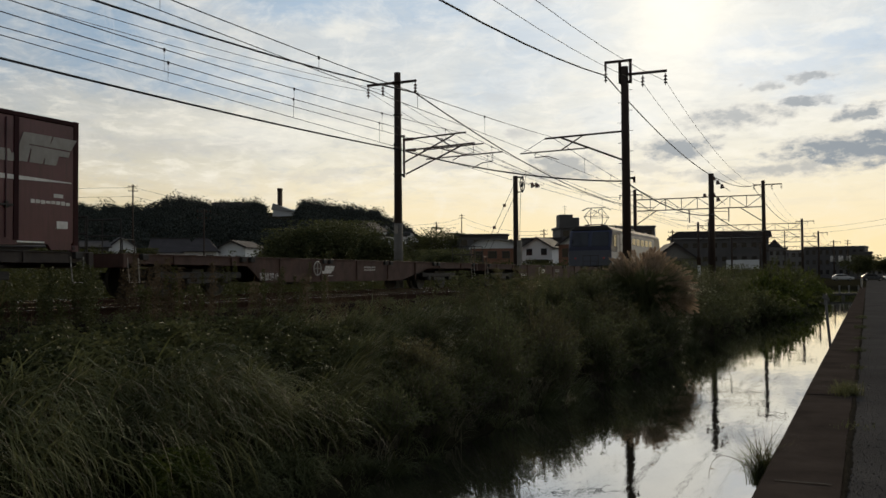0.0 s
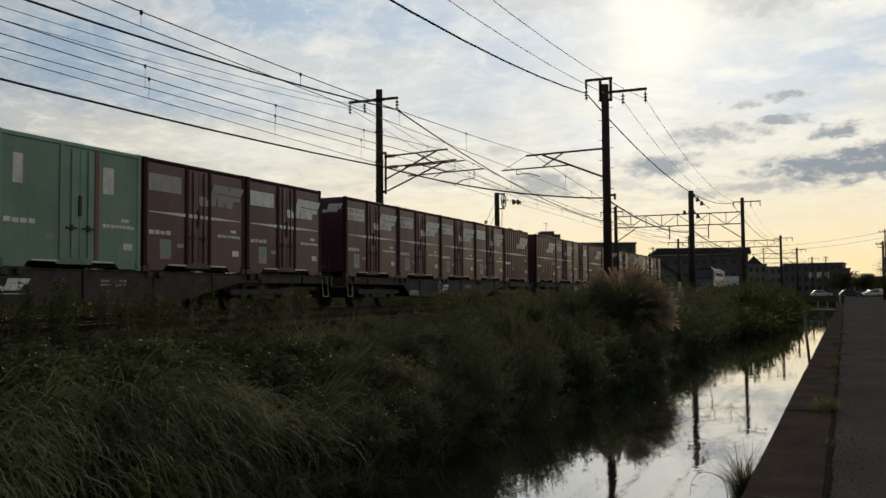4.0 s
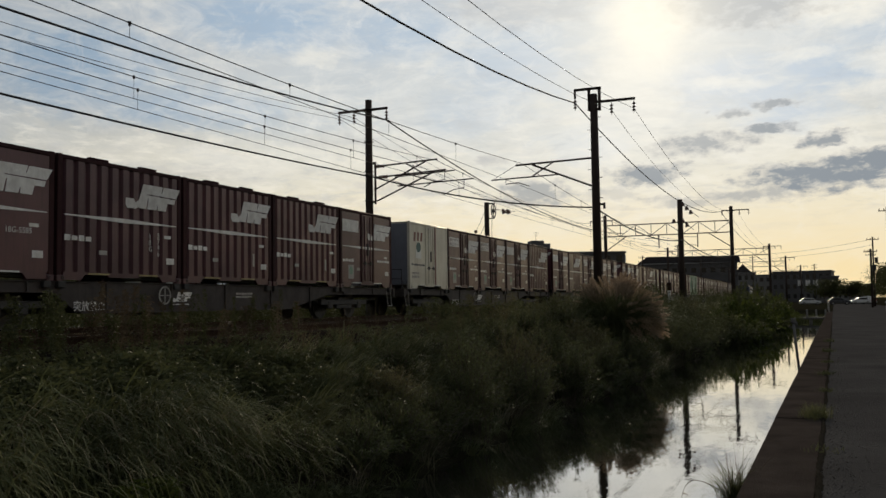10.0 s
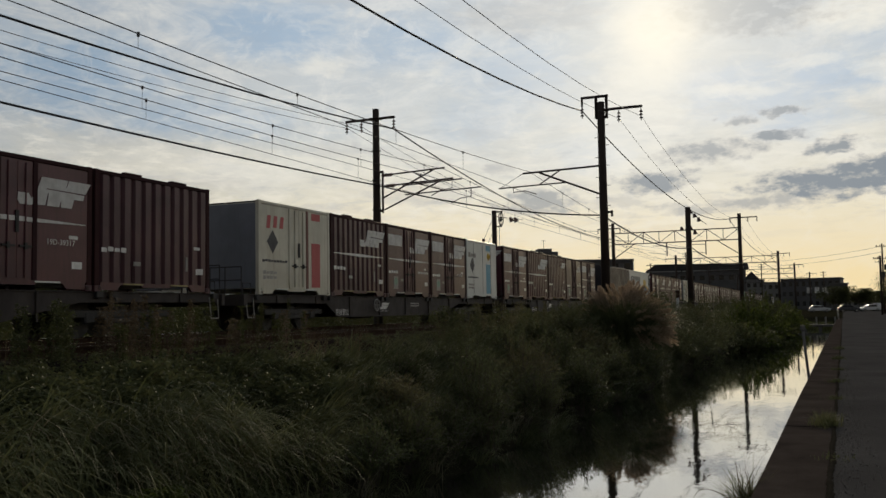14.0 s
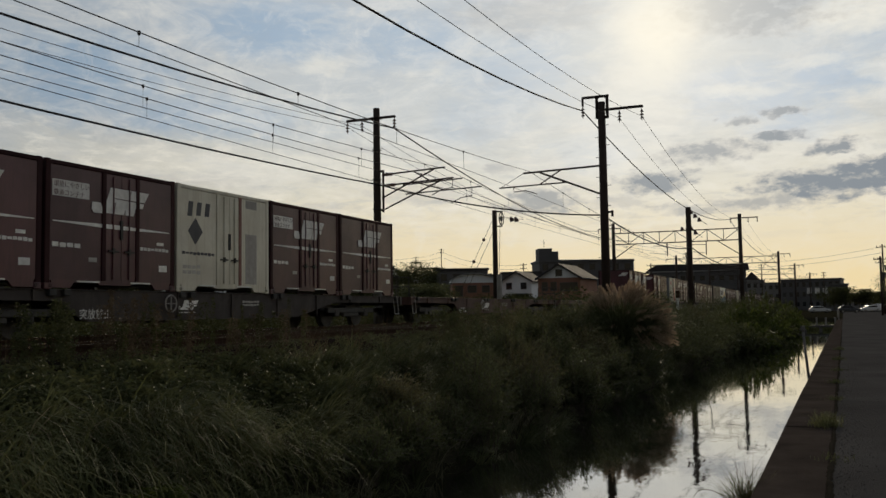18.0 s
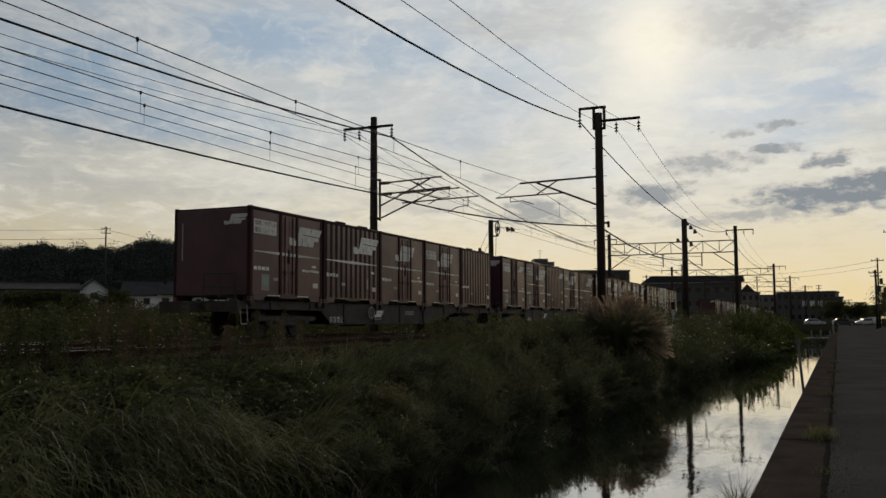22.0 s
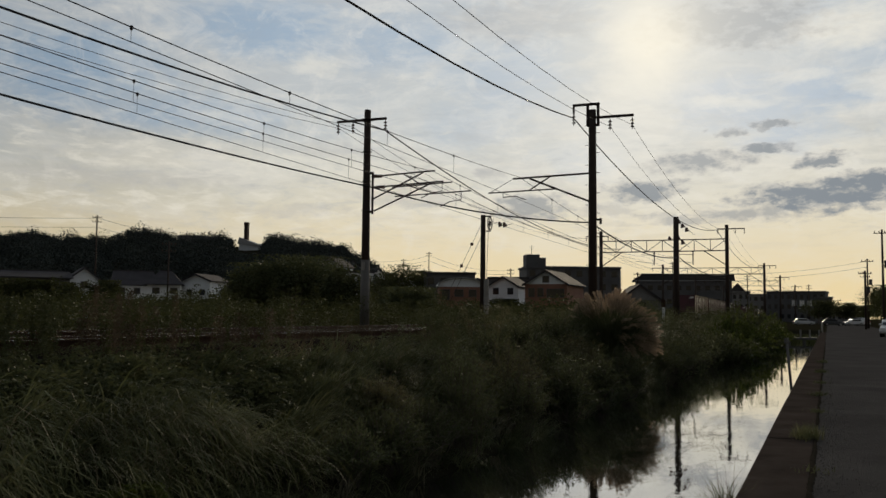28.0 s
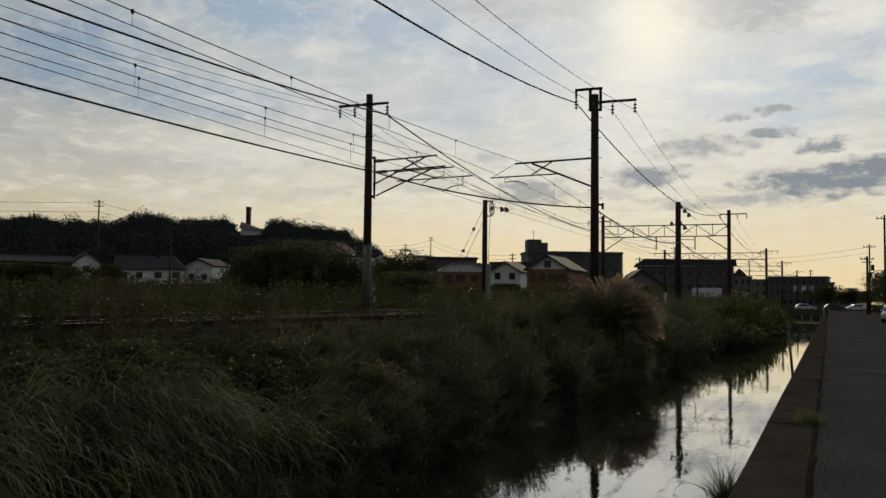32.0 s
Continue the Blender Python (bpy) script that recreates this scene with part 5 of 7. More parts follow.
def build_pole_near():
    x0, y0 = -8.05, 37.0
    p, z0 = round_post("steel_line_pole", "tall dark steel pole with a box-framed head arm", x0, y0, EYE + 8.72, 0.19, 0.155, POLE_DARK)
    h = EYE + 8.30 - z0
    g = Geo()
    g.box(-0.84, 0.32, -0.05, 0.05, EYE + 8.92 - z0, EYE + 9.02 - z0).box(-0.84, -0.76, -0.05, 0.05, EYE + 8.6 - z0, EYE + 9.0 - z0)
    g.box(-0.24, -0.15, -0.1, 0.1, EYE + 8.05 - z0, EYE + 9.0 - z0).box(0.20, 0.29, -0.1, 0.1, EYE + 8.05 - z0, EYE + 9.0 - z0).box(-0.24, 0.29, -0.1, 0.1, EYE + 8.02 - z0, EYE + 8.1 - z0)
    part("head_frame", g, POLE_DARK, p, "steel box frame at the pole head", bevel=0.01)
    part("crossarm", Geo().box(0.1, 1.74, -0.05, 0.05, h + 0.03, h + 0.13), POLE_DARK, p, "steel crossarm", bevel=0.01)
    for x, z in ((-0.80, EYE + 8.62), (0.75, EYE + 8.30), (1.68, EYE + 8.30)):
        part("insulator", insulator_string(Geo(), x, 0, z - z0), PORCELAIN, p, "hanging insulator")
    arm = part("bracket_arm", Geo().tube([(-0.15, 0, EYE + 6.02 - z0), (-3.50, 0, EYE + 5.94 - z0)], 0.042, 8), POLE_DARK, p, "steel bracket tube")
    part("strut", Geo().tube([(-0.15, 0, EYE + 4.83 - z0), (-2.75, 0, EYE + 5.92 - z0)], 0.042, 8), POLE_DARK, arm)
    part("steady_tube", Geo().tube([(-1.5, 0, EYE + 5.42 - z0), (-4.62, 0, EYE + 5.36 - z0)], 0.03, 8), POLE_DARK, arm)
    part("tie", Geo().tube([(-1.8, 0, EYE + 5.98 - z0), (-2.75, 0, EYE + 5.42 - z0)], 0.03, 6), POLE_DARK, arm)
    part("drop_arm", Geo().tube([(-3.95, 0, EYE + 5.36 - z0), (-3.95, 0, EYE + 5.15 - z0), (-3.4, 0, EYE + 5.18 - z0), (-2.9, 0, EYE + 5.0 - z0)], 0.022, 6), POLE_DARK, arm, "curved steady arm")
    part("hanger_link", Geo().tube([(-3.5, 0, EYE + 5.94 - z0), (-4.5, 0, EYE + 5.4 - z0)], 0.012, 5), STEEL, arm)
    part("cable_clamp", Geo().box(0.1, 0.38, -0.05, 0.05, EYE + 4.0 - z0, EYE + 4.08 - z0).box(0.3, 0.38, -0.05, 0.05, EYE + 3.85 - z0, EYE + 4.1 - z0), POLE_DARK, p, "small cable bracket")
    for k in range(9):
        z = EYE + 0.9 + 0.85 * k - z0
        part("climbing_peg", Geo().tube([(0.12, -0.16, z), (0.34, -0.16, z)], 0.012, 5), STEEL, p, "steel climbing peg")
        part("climbing_peg", Geo().tube([(-0.12, 0.16, z + 0.4), (-0.34, 0.16, z + 0.4)], 0.012, 5), STEEL, p, "steel climbing peg")


build_pole_far()
build_pole_near()


def build_tension_post():
    p, z0 = round_post("tension_post", "concrete post with a wire tensioning wheel and stay wires", -18.5, 53.0, EYE + 6.3, 0.18, 0.15, POLE_DARK)
    z = EYE + 5.75 - z0
    part("tension_wheel", Geo().ring((0.45, 0, z), 0.42, 0.035, "x", 22, 5).ring((0.45, 0, z), 0.16, 0.03, "x", 14, 5).box(0.43, 0.47, -0.4, 0.4, z - 0.025, z + 0.025).box(0.43, 0.47, -0.025, 0.025, z - 0.4, z + 0.4), STEEL, p, "spoked steel tension wheel")
    part("wheel_bracket", Geo().box(0.1, 0.55, -0.05, 0.05, z + 0.42, z + 0.5).box(0.1, 0.5, -0.05, 0.05, z - 0.5, z - 0.44), POLE_DARK, p)
    part("balance_weight", Geo().tube([(0.32, -0.25, 1.0), (0.32, -0.25, 3.2)], 0.16, 12), CONCRETE, p, "grey stacked balance weight", bevel=0.01)
    part("weight_rope", Geo().tube([(0.32, -0.25, 3.2), (0.40, -0.1, z)], 0.015, 5), WIRE, p)
    g = Geo()
    for q in (0.95, 1.25):
        g.tube([(q, 0.3, z + 0.20 - 0.1 * q), (q + 0.06, 0.3, z + 0.08 - 0.1 * q), (q + 0.12, 0.3, z - 0.06 - 0.1 * q)], 0.07, 9, 0.16)
    g.tube([(0.5, 0.1, z + 0.12), (1.75, 0.45, z - 0.08)], 0.014, 5)
    part("insulator", g, PORCELAIN, p, "dark strain insulators")
    part("stay_wire", Geo().tube([(0, 0, z + 0.2), (-2.6, -2.2, 0.0)], 0.014, 5), WIRE, p, "stay wire")
    part("stay_wire", Geo().tube([(0, 0, z - 0.6), (-2.3, -2.0, 0.0)], 0.014, 5), WIRE, p, "stay wire")
    for f in (0.22, 0.42):
        c = Vector((0, 0, z + 0.2)).lerp(Vector((-2.6, -2.2, 0.0)), f)
        part("stay_insulator", Geo().tube([c + Vector((0, 0, 0.09)), c - Vector((0, 0, 0.09))], 0.1, 8), PORCELAIN, p)


build_tension_post()


def lattice_beam(g, x0, x1, y, za, zb, bays):
    for z in (za, zb):
        g.box(x0, x1, y - 0.04, y + 0.04, z - 0.05, z + 0.05)
    for k in range(bays + 1):
        x = x0 + (x1 - x0) * k / bays
        g.box(x - 0.03, x + 0.03, y - 0.03, y + 0.03, zb, za)
        if k < bays:
            xb = x0 + (x1 - x0) * (k + 1) / bays
            g.tube([(x, y, zb if k % 2 else za), (xb, y, za if k % 2 else zb)], 0.03, 4)
    return g


def build_gantry(y, x_far, x_near, top_far, top_near, za, zb, arms, label):
    p = thing("line_gantry", label, "gantry", "overhead line gantries", pose(0, y, 0))
    for x, top in ((x_far, top_far), (x_near, top_near)):
        part("post", Geo().tube([(x, 0, ground_z(x, y) - 0.2), (x, 0, top)], 0.2, 12, 0.17), POLE_DARK, p, smooth=True)
        s = 1 if x == x_far else -1
        part("knee_brace", Geo().tube([(x, 0, zb - 1.5), (x + s * 2.2, 0, zb)], 0.05, 6), POLE_DARK, p)
    part("lattice_beam", lattice_beam(Geo(), x_far, x_near, 0, za, zb, 8), POLE_DARK, p, "steel lattice beam")
    for x in (FAR_TRACK, NEAR_TRACK):
        part("drop_bracket", Geo().box(x + 0.9, x + 1.0, -0.04, 0.04, zb - 1.35, zb).tube([(x + 0.95, 0, zb - 0.35), (x - 0.4, 0, zb - 0.30)], 0.03, 6).tube([(x + 0.95, 0, zb - 1.2), (x - 0.9, 0, zb - 0.95)], 0.025, 6), POLE_DARK, p, "steel drop bracket")
    if arms:
        part("crossarm", Geo().box(x_near - 0.9, x_near + 1.7, -0.05, 0.05, top_near - 0.45, top_near - 0.35), POLE_DARK, p)
        part("crossarm", Geo().box(x_far - 1.6, x_far + 0.8, -0.05, 0.05, top_far - 0.6, top_far - 0.5), POLE_DARK, p)
        g = Geo()
        for x, z in ((x_near - 0.85, top_near - 0.4), (x_near + 0.8, top_near - 0.4), (x_near + 1.65, top_near - 0.4), (x_far - 1.55, top_far - 0.55), (x_far + 0.75, top_far - 0.55)):
            insulator_string(g, x, 0, z)
        part("insulator", g, PORCELAIN, p)


build_gantry(92, -19.14, -6.65, EYE + 8.83, EYE + 9.14, EYE + 7.75, EYE + 6.6, True, "steel lattice gantry between two posts over both tracks")
build_gantry(143, -20.0, -5.0, EYE + 8.2, EYE + 8.25, EYE + 7.6, EYE + 6.6, True, "lattice gantry farther down the line")
build_gantry(190, -20.0, -3.7, EYE + 8.4, EYE + 8.45, EYE + 7.4, EYE + 6.4, True, "lattice gantry far down the line")
build_gantry(255, -19.5, -1.3, EYE + 8.6, EYE + 8.8, EYE + 7.4, EYE + 6.4, True, "lattice gantry far down the line")


def build_feeder_post():
    p, z0 = round_post("feeder_post", "dark concrete post hung with strain insulators", -7.52, 60.0, EYE + 6.57, 0.2, 0.17, POLE_DARK)
    z = EYE + 6.3 - z0
    for x0, z1, n in ((0.16, z - 0.05, 3), (0.16, z - 1.15, 2), (-0.42, z - 1.15, 1)):
        g = Geo().tube([(x0 * 0.5, 0, z1 + 0.04), (x0 + 0.34 * n, 0, z1 - 0.30 * n)], 0.016, 5)
        for k in range(n):
            c = Vector((x0 + 0.26 * k, 0, z1 - 0.27 * k))
            g.tube([c + Vector((-0.02, 0, 0.14)), c, c + Vector((0.02, 0, -0.12))], 0.07, 9, 0.15)
        part("insulator", g, PORCELAIN, p, "dark bell-shaped strain insulators")
    part("band", Geo().ring((0, 0, z - 2.4), 0.2, 0.03, "z", 12, 4), STEEL, p)


build_feeder_post()


def span(a, b, sag, n=16):
    a, b = Vector(a), Vector(b)
    return [a.lerp(b, k / n) - Vector((0, 0, 4 * sag * (k / n) * (1 - k / n))) for k in range(n + 1)]


def wire(name, label, points, sags, r, mat, sides=5):
    g = Geo()
    path = []
    for (a, b), s in zip(zip(points, points[1:]), sags):
        path += span(a, b, s)[(1 if path else 0):]
    g.tube(path, r, sides)
    return tagged(new(name, g.mesh(name, mat, smooth=True)), label, "cable", "overhead wires")


def catenary(x_at, y_posts, z_mess, z_cont, sag, shift, label):
    """Carrying wire, contact wire and droppers over one track."""
    pts = [(x_at, y, z_mess) for y in y_posts]
    root = thing("overhead_line", label, "overhead wire", "overhead wires")
    g = Geo()
    path = []
    for a, b in zip(pts, pts[1:]):
        path += span(a, b, sag, 20)[(1 if path else 0):]
    part("carrying_wire", g.tube(path, 0.012, 5), WIRE, root, smooth=True)
    heights = [z_cont[min(max(i - 1, 0), len(z_cont) - 1)] for i in range(len(y_posts))]
    part("contact_wire", Geo().tube([(x_at, y, z) for y, z in zip(y_posts, heights)], 0.010, 5), WIRE, root)
    for a, b in zip(pts, pts[1:]):
        if a[1] < 140:
            for k in range(1, 10):
                q = (5.45 * k + shift - 5.45) / (b[1] - a[1])
                if not 0.02 < q < 0.98:
                    continue
                m = Vector(a).lerp(Vector(b), q) - Vector((0, 0, 4 * sag * q * (1 - q)))
                part("dropper", Geo().tube([m, (m.x, m.y, lerp(m.y, y_posts, heights))], 0.006, 4).tube([m + Vector((0, 0, 0.03)), m - Vector((0, 0, 0.05))], 0.028, 6), WIRE, root)


catenary(-14.35, (-62, -14, 34.8, 92, 143, 190, 255, 320), EYE + 6.05, (EYE + 4.30, EYE + 5.20, EYE + 4.95, EYE + 4.85), 0.72, 3.1, "carrying and contact wires with droppers over the far track")
catenary(-14.80, (-62, -14, 34.8, 92), EYE + 5.72, (EYE + 4.72, EYE + 4.80), 0.50, 3.75, "second carrying and contact wires of the overlap")
catenary(-11.25, (-66, -20, 37.0, 92, 143, 190, 255, 320), EYE + 6.0, (EYE + 4.75, EYE + 5.02, EYE + 4.92, EYE + 4.90), 0.84, 5.45, "carrying and contact wires with droppers over the near track")
for x, sag in ((-19.0, 1.35), (-18.28, 1.27)):
    wire("feeder_wire", "thin bare feeder wire strung between pole heads", [(x, -66, EYE + 8.25), (x, -22, EYE + 8.25), (x, 34.8, EYE + 8.25), (x - 1.4, 92, EYE + 8.1), (x - 2, 143, EYE + 7.6)], (1.15, sag, 1.4, 0.9), 0.010, WIRE)
for x, z, r, x2, z2, sag in ((-8.85, 8.42, 0.028, -7.6, 8.66, 1.92), (-7.30, 7.96, 0.009, -7.0, 8.75, 1.73), (-6.37, 7.96, 0.009, -6.1, 8.75, 1.79)):
    wire("feeder_wire", "bare feeder wire strung between pole heads", [(x, -66, EYE + z), (x, -20, EYE + z), (x, 37, EYE + z), (x2, 92, EYE + z2), (x2 + 1.6, 143, EYE + 7.5), (x2 + 3.0, 190, EYE + 7.7), (x2 + 5.2, 255, EYE + 8.0)], (1.75, sag, 1.5, 1.0, 1.0, 1.0), r, WIRE)
wire("heavy_cable", "thick black cable slung between poles and over the tracks", [(-17.35, -62, EYE + 5.58), (-17.35, -14, EYE + 5.58), (-17.40, 34.8, EYE + 5.55), (-8.1, 37, EYE + 3.92), (-7.35, 60, EYE + 3.9), (-6.5, 92, EYE + 4.3)], (0.55, 0.52, 0.32, 0.5, 0.6), 0.032, CABLE)
wire("heavy_cable", "thick black cable slung between pole heads", [(-16.7, -66, EYE + 8.1), (-16.7, -22, EYE + 8.1), (-16.7, 34.8, EYE + 8.0), (-17.2, 92, EYE + 6.9)], (1.65, 1.3, 1.3), 0.032, CABLE)


# ---------------------------------------------------------------- plants
RNG = np.random.default_rng(7)


def ground_many(x, y):
    return np.array([ground_z(a, b) for a, b in zip(x, y)])


def blade_mesh(name, x, y, z, height, width, droop, mat, segs=4, heading=None, rest=(0.05, 0.42)):
    """Many grass blades: each a strip that rises and then bends over."""
    n = len(x)
    a = RNG.uniform(0, 2 * np.pi, n) if heading is None else heading
    dx, dy = np.cos(a), np.sin(a)
    twist = a + np.pi / 2 + RNG.uniform(-1.2, 1.2, n)
    wx, wy = np.cos(twist) * width / 2, np.sin(twist) * width / 2
    rows = []
    start = RNG.uniform(*rest, n)
    out, rise = np.zeros(n), np.zeros(n)
    for k in range(segs + 1):
        q = k / segs
        taper = (1 - q ** 2) ** 0.8 if k < segs else 0.06
        px, py, pz = x + dx * out, y + dy * out, z + rise
        rows.append(np.stack([px - wx * taper, py - wy * taper, pz], -1))
        rows.append(np.stack([px + wx * taper, py + wy * taper, pz], -1))
        turn = start + droop * 1.55 * ((k + 0.5) / segs) ** 1.25
        out, rise = out + np.sin(turn) * height / segs, rise + np.cos(turn) * height / segs
    v = np.stack(rows, 1)
    base = (np.arange(n) * 2 * (segs + 1))[:, None]
    f = np.concatenate([base + np.array([[2 * k, 2 * k + 1, 2 * k + 3, 2 * k + 2]]) for k in range(segs)])
    return sheet(name, v.reshape(-1, 3), f, mat)


def leaf_mesh(name, p, size, mat, flat=0.5, way=None, narrow=0.24):
    """Many small pointed leaves, turned every way."""
    n = len(p)
    a = RNG.normal(size=(n, 3)) if way is None else way.copy()
    if way is None:
        a[:, 2] *= flat
    a /= np.linalg.norm(a, axis=1)[:, None]
    b = np.cross(a, RNG.normal(size=(n, 3)))
    b /= np.linalg.norm(b, axis=1)[:, None] + 1e-9
    s = np.asarray(size)[:, None] if np.ndim(size) else size
    c = np.cross(a, b) * 0.12
    v = np.stack([p - a * s * 0.5, p + (b * narrow + c) * s, p + a * s * 0.5, p - (b * narrow - c) * s], 1)
    f = np.arange(n * 4).reshape(n, 4)
    return sheet(name, v.reshape(-1, 3), f, mat)


def stuff(name, me, label, category="grass"):
    return tagged(new(name, me), label, category, kind="stuff")


def bank_spots(n, y0, y1, u0, u1, power=1.0):
    y = y0 + (y1 - y0) * RNG.random(n) ** power
    u = RNG.uniform(u0, u1, n)
    return u + LEAN * y, y


def tussocks(n_tufts, per, y0, y1, u0, u1, h, w, droop, mat, name, label, power=1.0, tight=0.09, swept=0.5, rest=(0.05, 0.45), straight=False):
    """Tufts that each spring from one root and arch outwards, more of the blades towards the canal."""
    tx, ty = bank_spots(n_tufts, y0, y1, u0, u1, power)
    if straight:
        tx = tx - LEAN * ty
    k = np.repeat(np.arange(n_tufts), per)
    r = np.abs(RNG.normal(0, tight, len(k)))
    a = RNG.uniform(0, 2 * np.pi, len(k))
    x, y = tx[k] + r * np.cos(a), ty[k] + r * np.sin(a)
    size = RNG.uniform(0.55, 1.25, n_tufts)[k]
    z = ground_many(x, y) - 0.03
    way = RNG.normal(-0.15, 0.35, n_tufts)[k] + RNG.normal(0, 0.28, len(k))
    lean = np.where(RNG.random(len(k)) < swept, way, a + RNG.normal(0, 0.4, len(k)))
    stuff(name, blade_mesh(name, x, y, z, RNG.uniform(h * 0.45, h, len(k)) * size, RNG.uniform(w * 0.6, w, len(k)), RNG.uniform(droop * 0.55, droop, len(k)), mat, 6, heading=lean, rest=rest), label)


tussocks(95, 34, 3.2, 9.4, -7.6, -6.5, 1.35, 0.022, 2.0, BLADE, "long_grass", "long green grass arching down the canal bank", 1.0, 0.12, 0.97, (0.05, 0.70))
# same grass in the brighter tint, which stands for sun on the blades
tussocks(44, 26, 3.2, 9.4, -7.4, -6.3, 1.55, 0.020, 2.05, BLADE_SUN_TINT, "long_grass", "long grass blades tinted as if sunlit, hanging down the bank", 1.0, 0.12, 0.97, (0.10, 0.75))
tussocks(46, 9, 3.2, 9.0, -7.4, -6.3, 1.6, 0.017, 2.1, BLADE_DRY, "dry_grass", "pale dry blades hanging down the bank", 1.0, 0.14, 0.97, (0.10, 0.75))
tussocks(80, 36, 3.2, 9.0, -6.6, -5.7, 0.8, 0.018, 1.9, BLADE, "edge_grass", "dark grass hanging to the water below the bank", 1.0, 0.12, 0.95, (0.15, 0.8))
tussocks(110, 44, 10.5, 21, -8.4, -6.9, 0.85, 0.022, 1.2, BLADE, "long_grass", "bright arching grass mounds along the top of the bank", 1.0, 0.10, 0.8, (0.2, 0.8))
tussocks(120, 40, 7.5, 14, -8.4, -7.2, 0.45, 0.013, 1.3, BLADE, "short_grass", "tangled yellow-green grass along the top of the bank", 1.0, 0.14, 0.4)
tussocks(150, 54, 12, 32, -8.6, -6.0, 0.95, 0.019, 1.4, BLADE, "long_grass", "arching green grass tussocks farther along the bank", 1.2, 0.10, 0.7)
tussocks(70, 60, 8, 34, -5.75, -5.35, 0.8, 0.016, 1.6, BLADE, "edge_grass", "grass hanging over the water's edge", 1.1, 0.08, 0.85)
tussocks(420, 22, 30, 105, -9.0, -5.3, 1.0, 0.022, 1.0, BLADE, "long_grass", "long green grass farther along the bank")
tussocks(50, 36, 10, 34, -8.4, -5.6, 0.95, 0.013, 1.4, BLADE_DRY, "dry_grass", "pale dry grass between the bushes", 1.1)
tussocks(420, 30, 11, 60, -10.0, -8.3, 0.34, 0.015, 1.1, BLADE, "verge_grass", "short grass beside the near rail", 1.2)
tussocks(120, 7, 5, 34, -9.5, -8.3, 1.05, 0.011, 0.3, STRAW, "dead_stalks", "upright dead brown stalks beside the rail", 1.2)
tussocks(620, 24, 6, 80, -13.5, -12.0, 0.48, 0.016, 0.9, BLADE, "track_grass", "grass between the two tracks", 1.3, straight=True)
tussocks(900, 14, 6, 90, -15.6, -9.6, 0.40, 0.014, 0.8, BLADE, "track_grass", "thin grass growing through the ballast", 1.3, straight=True)
tussocks(520, 26, 8, 50, -10.05, -9.5, 0.30, 0.013, 1.0, BLADE, "verge_grass", "short grass on the shoulder of the near rail", 1.2, straight=True)
tussocks(300, 20, 30, 110, -9.9, -8.6, 0.5, 0.018, 0.9, BLADE, "verge_grass", "rough grass beside the far stretch of rail", 1.0, straight=True)
# tufts picked out by the sun tint; their light is in the colour
tussocks(95, 36, 8.6, 17, -7.5, -5.95, 0.95, 0.024, 1.15, BLADE_SUN_TINT, "long_grass", "grass tufts tinted as if sunlit, arching between the bushes", 1.0, 0.08, 0.85, (0.25, 0.85))
tussocks(80, 34, 17, 34, -7.8, -5.8, 1.2, 0.026, 1.05, BLADE_SUN_TINT, "long_grass", "grass tufts tinted as if sunlit, arching between farther bushes", 1.0, 0.08, 0.8, (0.15, 0.7))


def weed_clumps(n, y0, y1, u0, u1, h0, h1, r, per, size, mat, name, label, power=1.0, category="weeds"):
    """Leafy stems standing close together."""
    tx, ty = bank_spots(n, y0, y1, u0, u1, power)
    k = np.repeat(np.arange(n), per)
    h = RNG.uniform(h0, h1, n)
    q = RNG.random(len(k)) ** 0.6
    stem_x, stem_y = RNG.normal(0, 1, (n, 6)), RNG.normal(0, 1, (n, 6))
    s = RNG.integers(0, 6, len(k))
    spread = r * (0.35 + 0.65 * np.sin(np.pi * np.clip(q, 0, 0.8)))
    p = np.stack([tx[k] + stem_x[k, s] * spread * 0.5 + RNG.normal(0, r * 0.22, len(k)), ty[k] + stem_y[k, s] * spread * 0.5 + RNG.normal(0, r * 0.22, len(k)),
                  ground_many(tx, ty)[k] + h[k] * (0.06 + 0.94 * q)], -1)
    stuff(name, leaf_mesh(name, p, RNG.uniform(size * 0.5, size, len(k)), mat), label, category)


weed_clumps(200, 5, 12.5, -9.2, -7.3, 0.20, 0.42, 0.34, 120, 0.10, LEAF, "leafy_weeds", "dense dark leafy weeds on the canal bank", 1.3)
weed_clumps(520, 70, 128, -118, -46, 2.0, 3.7, 1.8, 130, 0.4, LEAF_DARK, "field_hedge", "tall dark hedges and bushes before the houses", category="hedge")
weed_clumps(40, 7.5, 14.5, -9.9, -8.6, 0.6, 1.2, 0.06, 240, 0.045, LEAF_DARK, "rail_weeds", "tall thin leafy weeds standing before the rails", 1.0)
weed_clumps(15, 9.6, 11.6, -9.95, -9.1, 0.7, 1.3, 0.09, 330, 0.05, LEAF_BROWN, "rail_weeds", "tall brown withering weeds standing before the rails", 1.0)
weed_clumps(11, 7.6, 9.4, -9.9, -9.1, 0.6, 1.15, 0.08, 300, 0.06, LEAF, "rail_weeds", "tall green weeds standing before the rails", 1.0)
weed_clumps(7, 12.2, 15.5, -9.9, -9.0, 0.6, 1.0, 0.12, 360, 0.05, LEAF_BROWN, "rail_weeds", "brown withering weeds beside the near rail", 1.0)
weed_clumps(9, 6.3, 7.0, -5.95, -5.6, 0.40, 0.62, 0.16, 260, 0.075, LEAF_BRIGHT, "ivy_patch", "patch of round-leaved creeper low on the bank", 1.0)
